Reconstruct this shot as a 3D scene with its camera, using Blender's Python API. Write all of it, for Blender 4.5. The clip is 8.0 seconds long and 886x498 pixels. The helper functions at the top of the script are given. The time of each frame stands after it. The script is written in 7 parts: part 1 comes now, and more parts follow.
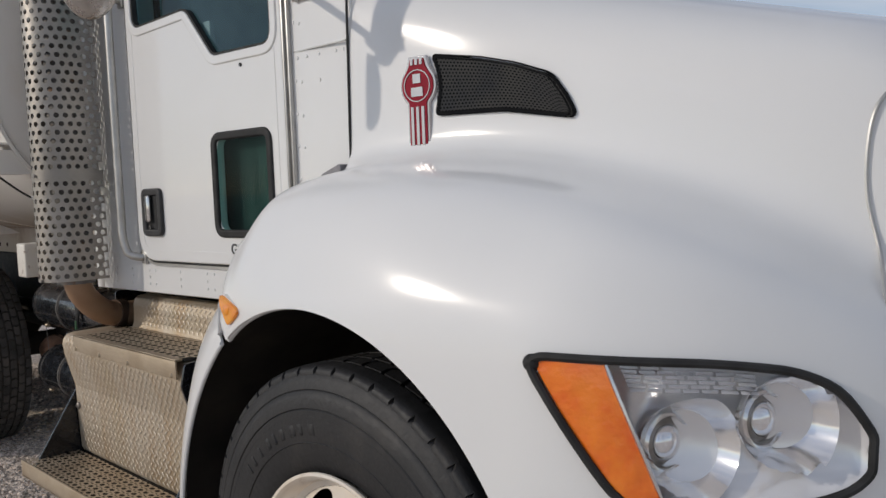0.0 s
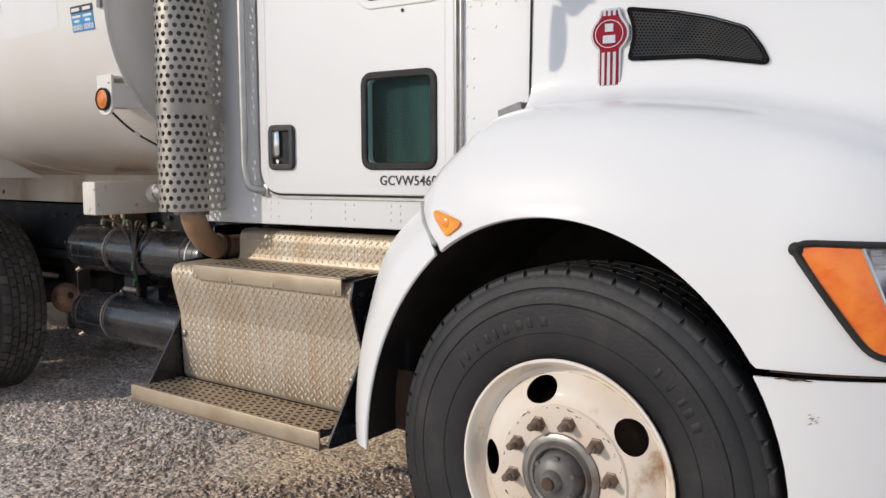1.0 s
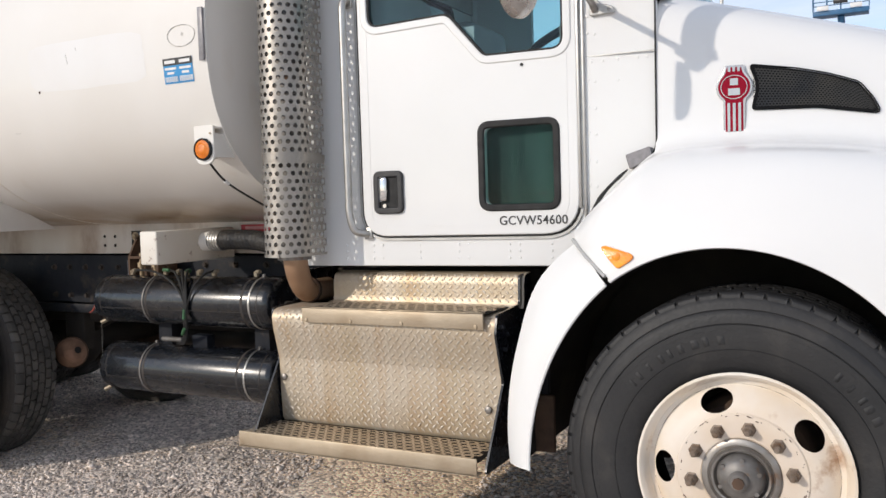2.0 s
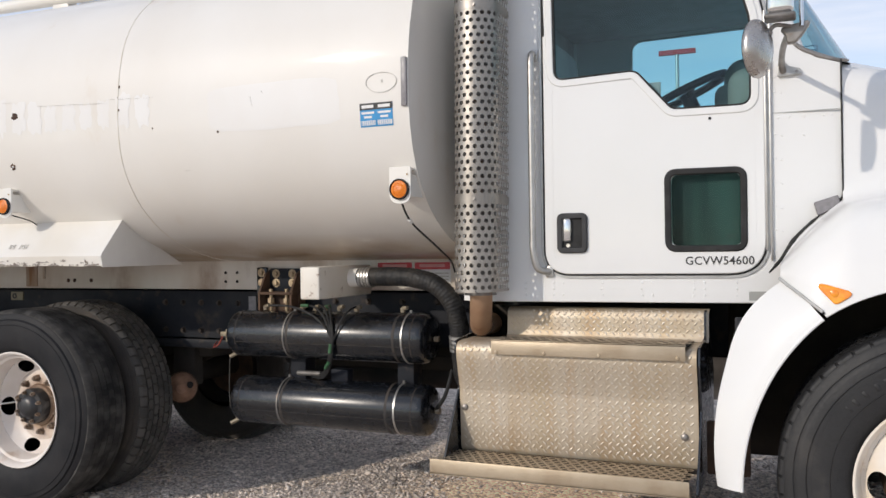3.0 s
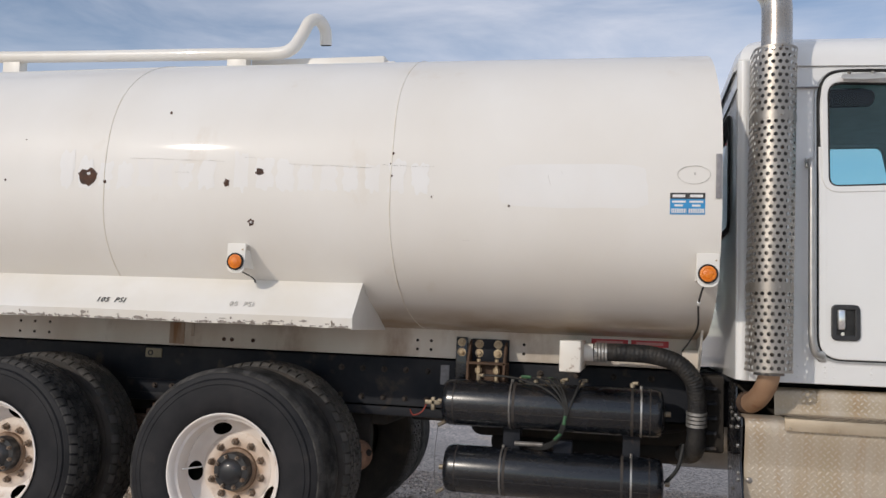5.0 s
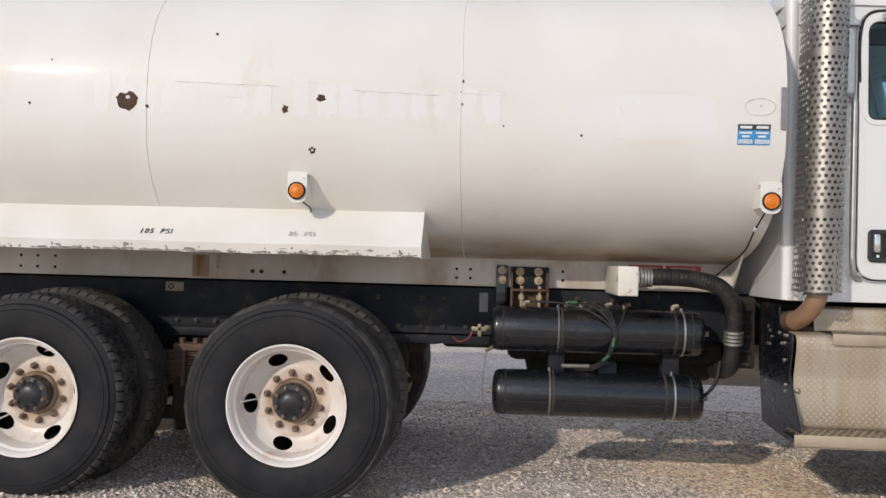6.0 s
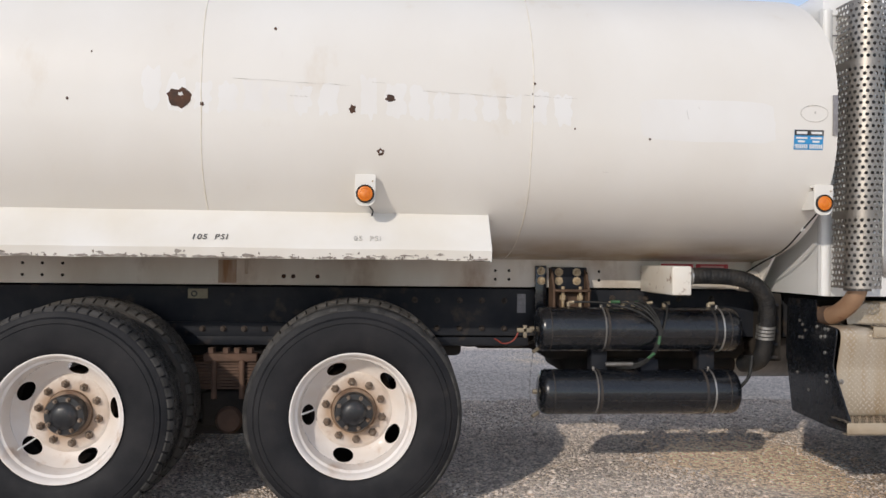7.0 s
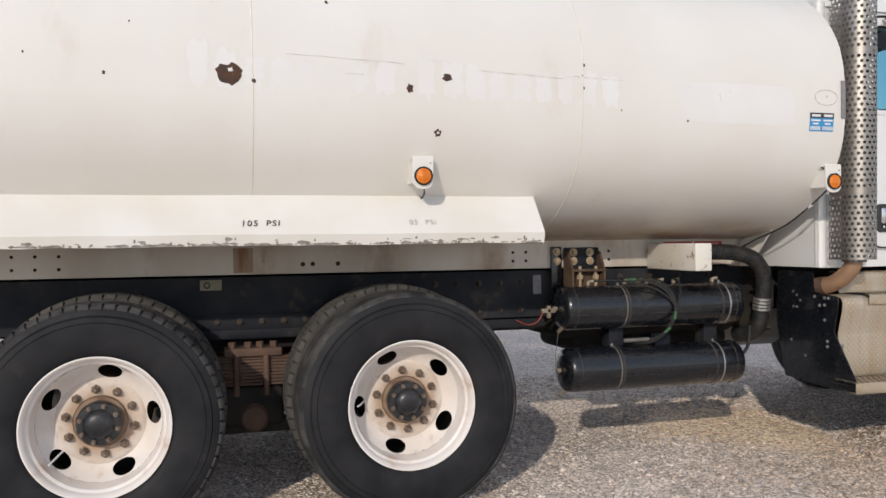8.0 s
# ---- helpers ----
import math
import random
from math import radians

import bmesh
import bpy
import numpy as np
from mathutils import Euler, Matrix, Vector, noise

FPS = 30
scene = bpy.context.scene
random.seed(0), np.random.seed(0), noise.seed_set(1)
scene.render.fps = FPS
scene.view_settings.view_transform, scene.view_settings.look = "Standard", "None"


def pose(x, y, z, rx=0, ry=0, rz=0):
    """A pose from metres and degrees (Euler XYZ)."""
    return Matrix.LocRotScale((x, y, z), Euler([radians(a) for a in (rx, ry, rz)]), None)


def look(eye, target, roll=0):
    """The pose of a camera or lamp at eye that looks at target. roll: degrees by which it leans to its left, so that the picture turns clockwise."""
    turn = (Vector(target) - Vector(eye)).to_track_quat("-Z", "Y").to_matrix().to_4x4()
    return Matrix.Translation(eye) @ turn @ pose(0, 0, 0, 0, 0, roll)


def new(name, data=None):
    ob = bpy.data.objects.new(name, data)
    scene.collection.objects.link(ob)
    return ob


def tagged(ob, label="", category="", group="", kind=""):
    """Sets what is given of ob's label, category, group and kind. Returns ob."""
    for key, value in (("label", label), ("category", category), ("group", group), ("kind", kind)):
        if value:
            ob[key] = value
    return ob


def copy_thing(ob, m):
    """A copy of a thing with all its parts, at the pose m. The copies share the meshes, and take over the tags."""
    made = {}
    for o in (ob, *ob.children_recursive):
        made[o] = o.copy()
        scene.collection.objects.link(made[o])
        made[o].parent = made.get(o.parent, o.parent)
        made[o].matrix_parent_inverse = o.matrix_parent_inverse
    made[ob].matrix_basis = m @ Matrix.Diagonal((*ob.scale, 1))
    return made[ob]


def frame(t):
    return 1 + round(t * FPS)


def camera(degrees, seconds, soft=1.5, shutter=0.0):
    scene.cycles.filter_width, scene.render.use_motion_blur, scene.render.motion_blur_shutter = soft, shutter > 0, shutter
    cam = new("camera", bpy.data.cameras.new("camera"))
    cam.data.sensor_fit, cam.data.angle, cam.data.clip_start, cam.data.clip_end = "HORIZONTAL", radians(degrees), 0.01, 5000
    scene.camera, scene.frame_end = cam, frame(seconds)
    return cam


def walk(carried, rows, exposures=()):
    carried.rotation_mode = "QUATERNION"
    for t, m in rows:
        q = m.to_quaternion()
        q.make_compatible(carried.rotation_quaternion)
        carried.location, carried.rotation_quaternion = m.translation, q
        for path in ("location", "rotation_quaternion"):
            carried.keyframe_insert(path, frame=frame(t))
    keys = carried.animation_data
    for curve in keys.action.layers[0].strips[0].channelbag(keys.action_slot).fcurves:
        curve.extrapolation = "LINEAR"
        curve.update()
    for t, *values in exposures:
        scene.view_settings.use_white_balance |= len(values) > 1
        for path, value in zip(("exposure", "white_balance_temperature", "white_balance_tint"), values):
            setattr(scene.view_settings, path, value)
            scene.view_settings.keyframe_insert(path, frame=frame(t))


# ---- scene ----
cam = camera(55.8, 8.0)
PATH = [
    (0, (5.701, -2.352, 1.432), (4.288, -0.945, 1.282), -2.2),
    (0.3, (5.567, -2.59, 1.374), (4.246, -1.096, 1.23), -1.17),
    (0.5, (5.48, -2.745, 1.341), (4.187, -1.229, 1.167), -0.7),
    (0.8, (5.352, -2.974, 1.31), (4.114, -1.412, 1.14), -0.42),
    (1, (5.263, -3.146, 1.303), (4.076, -1.547, 1.11), -0.2),
    (1.2, (5.164, -3.335, 1.318), (4.032, -1.698, 1.118), 0.2),
    (2.3, (4.379, -3.997, 1.342), (3.532, -2.186, 1.271), -2.0),
    (2.5, (4.251, -4.159, 1.353), (3.424, -2.338, 1.314), -1.4),
    (3, (3.808, -4.393, 1.318), (3.023, -2.554, 1.32), -0.8),
    (3.3, (3.519, -4.531, 1.302), (2.749, -2.686, 1.317), 0.21),
    (3.5, (3.341, -4.644, 1.3), (2.587, -2.791, 1.309), 0.9),
    (3.7, (3.18, -4.767, 1.306), (2.435, -2.911, 1.332), 1.44),
    (4, (2.932, -4.916, 1.326), (2.253, -3.037, 1.43), 2.0),
    (4.2, (2.738, -4.962, 1.338), (2.106, -3.07, 1.48), 2.32),
    (4.5, (2.435, -5.019, 1.347), (1.874, -3.11, 1.552), 2.6),
    (4.7, (2.25, -5.091, 1.323), (1.732, -3.17, 1.526), 2.6),
    (5.8, (1.226, -5.291, 1.266), (1.046, -3.299, 1.325), 1.3),
    (6, (1.052, -5.34, 1.241), (0.914, -3.345, 1.273), 1.5),
    (6.3, (0.773, -5.402, 1.249), (0.697, -3.403, 1.263), 1.83),
    (6.5, (0.579, -5.417, 1.258), (0.582, -3.417, 1.272), 1.8),
    (6.8, (0.283, -5.345, 1.27), (0.387, -3.348, 1.279), 1.19),
    (7, (0.079, -5.279, 1.277), (0.253, -3.287, 1.297), 0.7),
    (7.2, (-0.132, -5.25, 1.282), (0.104, -3.264, 1.279), 0.44),
    (7.5, (-0.447, -5.219, 1.285), (-0.117, -3.246, 1.276), 0.2),
    (8, (-0.928, -5.024, 1.266), (-0.372, -3.103, 1.251), -0.7),
]
walk(cam, [(t, look(eye, target, roll)) for t, eye, target, roll in PATH], exposures=[(0, -0.61, 6780, 11), (0.3, -0.35, 6780, 11), (0.5, -0.31, 6780, 11), (0.8, -0.24, 6780, 11), (1.0, -0.14, 6780, 11), (2.5, 0.07, 6780, 11), (3.0, -0.04, 6780, 11), (3.5, -0.10, 6780, 11), (4.2, -0.14, 6780, 11), (4.5, -0.31, 6780, 11), (6.0, -0.12, 6780, 11), (6.5, -0.04, 6780, 11), (7.0, -0.13, 6780, 11), (7.5, -0.12, 6780, 11), (8.0, -0.10, 6780, 11)])

# ---- light ----
world = bpy.data.worlds.new("sky")
scene.world = world
world.use_nodes = True
wn, wl = world.node_tree.nodes, world.node_tree.links
wn.clear()
SUN_DIR = Vector((-0.482, -0.790, 0.385)).normalized()
w_out = wn.new("ShaderNodeOutputWorld")
w_bg = wn.new("ShaderNodeBackground")
w_sky = wn.new("ShaderNodeTexSky")
w_sky.sky_type, w_sky.sun_disc = "NISHITA", False
w_sky.sun_elevation = math.asin(SUN_DIR.z)
w_sky.sun_rotation = math.atan2(SUN_DIR.x, SUN_DIR.y)
w_sky.altitude, w_sky.air_density, w_sky.dust_density, w_sky.ozone_density = 1200, 1.0, 0.25, 1.6
w_tc = wn.new("ShaderNodeTexCoord")
w_map = wn.new("ShaderNodeMapping")
w_map.inputs["Scale"].default_value = (1.0, 1.6, 4.5)
w_map.inputs["Rotation"].default_value = (0.0, 0.25, 0.4)
w_noise = wn.new("ShaderNodeTexNoise")
w_noise.inputs["Scale"].default_value, w_noise.inputs["Detail"].default_value = 2.2, 8.0
w_noise.inputs["Roughness"].default_value, w_noise.inputs["Distortion"].default_value = 0.58, 0.5
w_ramp = wn.new("ShaderNodeValToRGB")
w_ramp.color_ramp.elements[0].position, w_ramp.color_ramp.elements[1].position = 0.26, 0.74
w_mix = wn.new("ShaderNodeMixRGB")
w_mix.inputs["Color2"].default_value = (6.3, 6.6, 7.5, 1)
w_mul = wn.new("ShaderNodeMath")
w_mul.operation, w_mul.inputs[1].default_value = "MULTIPLY", 0.90
wl.new(w_tc.outputs["Generated"], w_map.inputs["Vector"])
wl.new(w_map.outputs["Vector"], w_noise.inputs["Vector"])
wl.new(w_noise.outputs["Fac"], w_ramp.inputs["Fac"])
wl.new(w_ramp.outputs["Color"], w_mul.inputs[0])
wl.new(w_mul.outputs["Value"], w_mix.inputs["Fac"])
wl.new(w_sky.outputs["Color"], w_mix.inputs["Color1"])
wl.new(w_mix.outputs["Color"], w_bg.inputs["Color"])
w_bg.inputs["Strength"].default_value = 0.150
wl.new(w_bg.outputs["Background"], w_out.inputs["Surface"])

sun_data = bpy.data.lights.new("sun", "SUN")
sun_data.energy, sun_data.angle, sun_data.color = 2.2, radians(1.0), (1.0, 0.93, 0.84)
sun = new("sun", sun_data)
sun.matrix_world = look(SUN_DIR * 60, (0, 0, 0))


# ---- materials ----
def mat(name, c1, c2=None, scale=6.0, rough=0.5, metal=0.0, bump=0.0, bump_scale=60.0, coat=0.0, stain=None,
        stain_scale=3.0, stain_lo=0.6, stain_hi=0.72, rough_var=0.1, per_piece=0.0, stretch=(1, 1, 1)):
    """A painted or raw surface: two tones at a coarse scale, fine relief, and blotches of a stain colour."""
    m = bpy.data.materials.new(name)
    m.use_nodes = True
    nd, lk = m.node_tree.nodes, m.node_tree.links
    b = nd["Principled BSDF"]
    b.inputs["Roughness"].default_value, b.inputs["Metallic"].default_value = rough, metal
    if coat:
        b.inputs["Coat Weight"].default_value, b.inputs["Coat Roughness"].default_value = coat, 0.05
    tc = nd.new("ShaderNodeTexCoord")
    mp = nd.new("ShaderNodeMapping")
    mp.inputs["Scale"].default_value = stretch
    lk.new(tc.outputs["Object"], mp.inputs["Vector"])
    n1 = nd.new("ShaderNodeTexNoise")
    n1.inputs["Scale"].default_value, n1.inputs["Detail"].default_value = scale, 6.0
    lk.new(mp.outputs["Vector"], n1.inputs["Vector"])
    mx = nd.new("ShaderNodeMixRGB")
    mx.inputs["Color1"].default_value = (*c1, 1)
    mx.inputs["Color2"].default_value = (*(c2 or tuple(v * 0.85 for v in c1)), 1)
    r1 = nd.new("ShaderNodeMapRange")
    r1.inputs["From Min"].default_value, r1.inputs["From Max"].default_value = 0.35, 0.65
    lk.new(n1.outputs["Fac"], r1.inputs["Value"])
    lk.new(r1.outputs["Result"], mx.inputs["Fac"])
    col = mx.outputs["Color"]
    if stain:
        n2 = nd.new("ShaderNodeTexNoise")
        n2.inputs["Scale"].default_value, n2.inputs["Detail"].default_value = stain_scale, 10.0
        n2.inputs["Roughness"].default_value = 0.62
        lk.new(mp.outputs["Vector"], n2.inputs["Vector"])
        r2 = nd.new("ShaderNodeMapRange")
        r2.inputs["From Min"].default_value, r2.inputs["From Max"].default_value = stain_lo, stain_hi
        lk.new(n2.outputs["Fac"], r2.inputs["Value"])
        m2 = nd.new("ShaderNodeMixRGB")
        m2.inputs["Color2"].default_value = (*stain, 1)
        lk.new(r2.outputs["Result"], m2.inputs["Fac"])
        lk.new(col, m2.inputs["Color1"])
        col = m2.outputs["Color"]
    if per_piece:
        oi = nd.new("ShaderNodeNewGeometry")
        hs = nd.new("ShaderNodeHueSaturation")
        mr = nd.new("ShaderNodeMapRange")
        mr.inputs["To Min"].default_value, mr.inputs["To Max"].default_value = 1 - per_piece, 1 + per_piece
        lk.new(oi.outputs["Random Per Island"], mr.inputs["Value"])
        lk.new(mr.outputs["Result"], hs.inputs["Value"])
        lk.new(col, hs.inputs["Color"])
        col = hs.outputs["Color"]
    lk.new(col, b.inputs["Base Color"])
    n3 = nd.new("ShaderNodeTexNoise")
    n3.inputs["Scale"].default_value, n3.inputs["Detail"].default_value = bump_scale, 5.0
    lk.new(mp.outputs["Vector"], n3.inputs["Vector"])
    r3 = nd.new("ShaderNodeMapRange")
    r3.inputs["To Min"].default_value, r3.inputs["To Max"].default_value = max(0.02, rough - rough_var), min(1.0, rough + rough_var)
    lk.new(n3.outputs["Fac"], r3.inputs["Value"])
    lk.new(r3.outputs["Result"], b.inputs["Roughness"])
    if bump:
        bp = nd.new("ShaderNodeBump")
        bp.inputs["Strength"].default_value, bp.inputs["Distance"].default_value = bump, 0.01
        lk.new(n3.outputs["Fac"], bp.inputs["Height"])
        lk.new(bp.outputs["Normal"], b.inputs["Normal"])
    return m


WHITE = mat("white_paint", (0.80, 0.80, 0.79), (0.77, 0.77, 0.755), 1.5, 0.34, 0, 0.015, 9, 0.6, rough_var=0.04)
HOODM = mat("hood_paint", (0.80, 0.80, 0.79), (0.78, 0.78, 0.77), 1.2, 0.46, 0, 0.012, 5, 0.8, rough_var=0.03)
HOODM.node_tree.nodes["Principled BSDF"].inputs["Coat Roughness"].default_value = 0.12
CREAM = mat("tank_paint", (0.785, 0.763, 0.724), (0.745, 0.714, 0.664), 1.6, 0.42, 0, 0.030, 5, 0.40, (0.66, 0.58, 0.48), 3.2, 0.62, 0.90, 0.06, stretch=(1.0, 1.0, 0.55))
CREAM2 = mat("shelf_paint", (0.80, 0.78, 0.74), (0.74, 0.70, 0.63), 2.5, 0.4, 0, 0.03, 10, 0.3, (0.42, 0.30, 0.19), 5.0, 0.70, 0.8, 0.06)
CHIPPED = mat("chipped_edge", (0.78, 0.76, 0.72), (0.72, 0.70, 0.66), 6, 0.45, 0, 0.05, 40, 0.2, (0.28, 0.26, 0.24), 14, 0.66, 0.70)
SILL = mat("sill_paint", (0.74, 0.70, 0.64), (0.60, 0.53, 0.45), 3, 0.5, 0, 0.04, 30, 0, (0.27, 0.16, 0.09), 2.6, 0.53, 0.76, stretch=(1.0, 1.0, 0.5))
BLACKP = mat("black_paint", (0.0055, 0.0072, 0.0105), (0.0095, 0.0112, 0.0145), 5, 0.26, 0, 0.02, 30, 0.40, (0.075, 0.060, 0.048), 8, 0.60, 0.88, 0.10, stretch=(0.6, 1, 1))
FRAME = mat("frame_black", (0.015, 0.0175, 0.024), (0.037, 0.038, 0.042), 3.5, 0.5, 0, 0.15, 30, 0, (0.13, 0.095, 0.068), 6, 0.58, 0.82)
DARK = mat("underbody_black", (0.025, 0.023, 0.022), (0.055, 0.047, 0.040), 4, 0.8, 0, 0.1, 30)
RUBBER = mat("tyre_rubber", (0.011, 0.0115, 0.014), (0.022, 0.0215, 0.0235), 6, 0.6, 0, 0.10, 120, 0, (0.060, 0.052, 0.045), 7, 0.62, 1.0, 0.12)
RUBBERF = mat("dusty_tyre_rubber", (0.011, 0.0115, 0.013), (0.022, 0.0215, 0.022), 6, 0.60, 0, 0.15, 90, 0, (0.065, 0.057, 0.050), 6, 0.56, 0.98, 0.12)
FLANGE = mat("rust_tan_flange", (0.34, 0.24, 0.165), (0.21, 0.135, 0.09), 14, 0.7, 0.1, 0.2, 60, 0, (0.16, 0.09, 0.055), 12, 0.55, 0.7)
DUSTYT = mat("mud_dusted_rubber", (0.060, 0.051, 0.044), (0.034, 0.031, 0.029), 5, 0.8, 0, 0.15, 90, 0, (0.10, 0.078, 0.060), 6, 0.55, 0.9)
TREAD = mat("tread_rubber", (0.030, 0.030, 0.030), (0.080, 0.076, 0.072), 9, 0.85, 0, 0.15, 120, per_piece=0.25)
TREADD = mat("dusty_tread_rubber", (0.058, 0.055, 0.052), (0.090, 0.083, 0.076), 9, 0.85, 0, 0.15, 120, per_piece=0.25)
HOSEM = mat("hose_rubber", (0.012, 0.013, 0.015), (0.035, 0.032, 0.029), 14, 0.55, 0, 0.5, 45)
RIMW = mat("wheel_white", (0.82, 0.78, 0.75), (0.76, 0.69, 0.63), 5, 0.45, 0, 0.05, 60, 0.15, (0.46, 0.29, 0.17), 6, 0.60, 0.80)
RIMF = mat("wheel_white_rusty", (0.80, 0.745, 0.67), (0.74, 0.63, 0.50), 5, 0.5, 0, 0.05, 60, 0.1, (0.34, 0.17, 0.08), 7, 0.58, 0.74)
NUTM = mat("lug_steel", (0.27, 0.22, 0.18), (0.19, 0.135, 0.095), 40, 0.5, 0.6, 0.1, 90, 0, (0.17, 0.10, 0.06), 30, 0.52, 0.7)
HUBG = mat("hub_grey", (0.22, 0.21, 0.20), (0.13, 0.12, 0.11), 14, 0.5, 0.4, 0.1, 60, 0, (0.20, 0.11, 0.06), 18, 0.58, 0.7)
RUSTD = mat("grimy_seam", (0.060, 0.048, 0.040), (0.030, 0.028, 0.028), 14, 0.7, 0.1, 0.15, 60)
RUST = mat("rusty_steel", (0.13, 0.082, 0.056), (0.075, 0.050, 0.038), 12, 0.85, 0, 0.25, 70)
TAN = mat("heat_tanned_pipe", (0.42, 0.27, 0.17), (0.34, 0.20, 0.12), 6, 0.55, 0.35, 0.08, 50, 0, (0.20, 0.09, 0.045), 8, 0.6, 0.75)
BOLT = mat("painted_bolt", (0.52, 0.42, 0.28), (0.36, 0.26, 0.16), 40, 0.55, 0.4, 0.1, 90)
ALU = mat("aluminium_plate", (0.58, 0.505, 0.405), (0.52, 0.425, 0.30), 3, 0.50, 0.5, 0.05, 60, 0, (0.47, 0.325, 0.19), 3.5, 0.48, 0.76, 0.1, stretch=(3.6, 1, 0.40))
LUGM = mat("lug_aluminium", (0.64, 0.58, 0.50), (0.58, 0.50, 0.40), 4, 0.50, 0.4, 0.03, 60, 0, (0.46, 0.32, 0.19), 3.5, 0.50, 0.80, 0.1, stretch=(3.2, 1, 0.40))
ALUT = mat("aluminium_tread", (0.54, 0.45, 0.335), (0.43, 0.34, 0.24), 8, 0.46, 0.6, 0.06, 80, 0, (0.30, 0.22, 0.15), 6, 0.6, 0.85)
STEEL = mat("stainless_shield", (0.40, 0.37, 0.335), (0.31, 0.285, 0.255), 5, 0.46, 0.9, 0.03, 80, 0, (0.36, 0.30, 0.24), 6, 0.62, 0.9, 0.08)
CHROME = mat("chrome", (0.80, 0.79, 0.78), (0.74, 0.73, 0.72), 9, 0.14, 1.0, 0.0, 50, rough_var=0.05)
DULL = mat("dull_aluminium", (0.55, 0.54, 0.52), (0.45, 0.44, 0.42), 14, 0.4, 0.8, 0.05, 70)
SEALM = mat("rubber_seal", (0.02, 0.02, 0.02), (0.035, 0.035, 0.035), 20, 0.6)
PLAST = mat("black_plastic", (0.022, 0.022, 0.024), (0.035, 0.035, 0.036), 20, 0.45, 0, 0.1, 120)
MIRB = mat("dull_mirror_back", (0.52, 0.49, 0.46), (0.42, 0.39, 0.36), 14, 0.28, 0.9, 0.03, 40, 0, (0.30, 0.24, 0.19), 12, 0.55, 0.8)
MESHM = mat("vent_mesh", (0.006, 0.007, 0.008), (0.010, 0.010, 0.011), 20, 0.85)
TRIMM = mat("cab_trim", (0.44, 0.44, 0.42), (0.37, 0.37, 0.355), 8, 0.8, 0, 0.1, 90)
DASHM = mat("dash_grey", (0.26, 0.29, 0.26), (0.20, 0.23, 0.205), 8, 0.7)
REDM = mat("badge_red", (0.30, 0.004, 0.022), (0.25, 0.003, 0.018), 20, 0.35, 0, 0.0, 40, 0.0, rough_var=0.03)
BADGE = mat("badge_silver", (0.62, 0.60, 0.60), (0.54, 0.52, 0.52), 20, 0.2, 0.6, rough_var=0.04)
AMBER = mat("amber_lens", (0.95, 0.38, 0.022), (0.86, 0.23, 0.012), 34, 0.2, 0, 0.15, 140, 0.6, rough_var=0.05)
AMBERL = mat("amber_lamp_lens", (0.82, 0.235, 0.012), (0.70, 0.165, 0.008), 40, 0.35, 0, 0.3, 160, 0.25)
INK = mat("black_ink", (0.03, 0.03, 0.03), (0.06, 0.06, 0.06), 60, 0.6)
INKF = mat("faded_ink", (0.34, 0.33, 0.31), (0.62, 0.59, 0.55), 30, 0.6)
BLUE = mat("decal_blue", (0.035, 0.30, 0.62), (0.03, 0.26, 0.55), 30, 0.4)
REDD = mat("decal_red", (0.55, 0.05, 0.06), (0.45, 0.04, 0.05), 30, 0.5)
WHITED = mat("decal_white", (0.78, 0.78, 0.77), (0.70, 0.70, 0.69), 30, 0.5)
GREYD = mat("reflector_grey", (0.26, 0.25, 0.26), (0.20, 0.19, 0.20), 60, 0.4)
GREYD2 = mat("dull_visor_grey", (0.50, 0.50, 0.49), (0.42, 0.42, 0.41), 20, 0.4, 0.2)
GHOST = mat("unfaded_paint", (0.787, 0.778, 0.762), (0.760, 0.740, 0.712), 3, 0.44, 0, 0.035, 5, 0.22, rough_var=0.07, stretch=(1.0, 1.0, 0.55))
WELD = mat("weld_bead", (0.77, 0.735, 0.67), (0.70, 0.64, 0.54), 18, 0.45, 0, 0.2, 90, 0.2, (0.48, 0.36, 0.24), 9, 0.68, 0.85)
CHIPM = mat("bare_rust_patch", (0.10, 0.045, 0.025), (0.055, 0.035, 0.028), 25, 0.9, 0, 0.4, 70, 0, (0.42, 0.33, 0.27), 30, 0.64, 0.72)
LIFTB = mat("lift_blue", (0.04, 0.15, 0.30), (0.03, 0.12, 0.24), 4, 0.5)
BRASS = mat("brass_fitting", (0.36, 0.31, 0.23), (0.26, 0.21, 0.15), 30, 0.5, 0.5)
GREEN = mat("green_line", (0.05, 0.16, 0.07), (0.03, 0.09, 0.04), 20, 0.6)
COPPER = mat("red_wire", (0.32, 0.05, 0.03), (0.24, 0.04, 0.03), 20, 0.6)


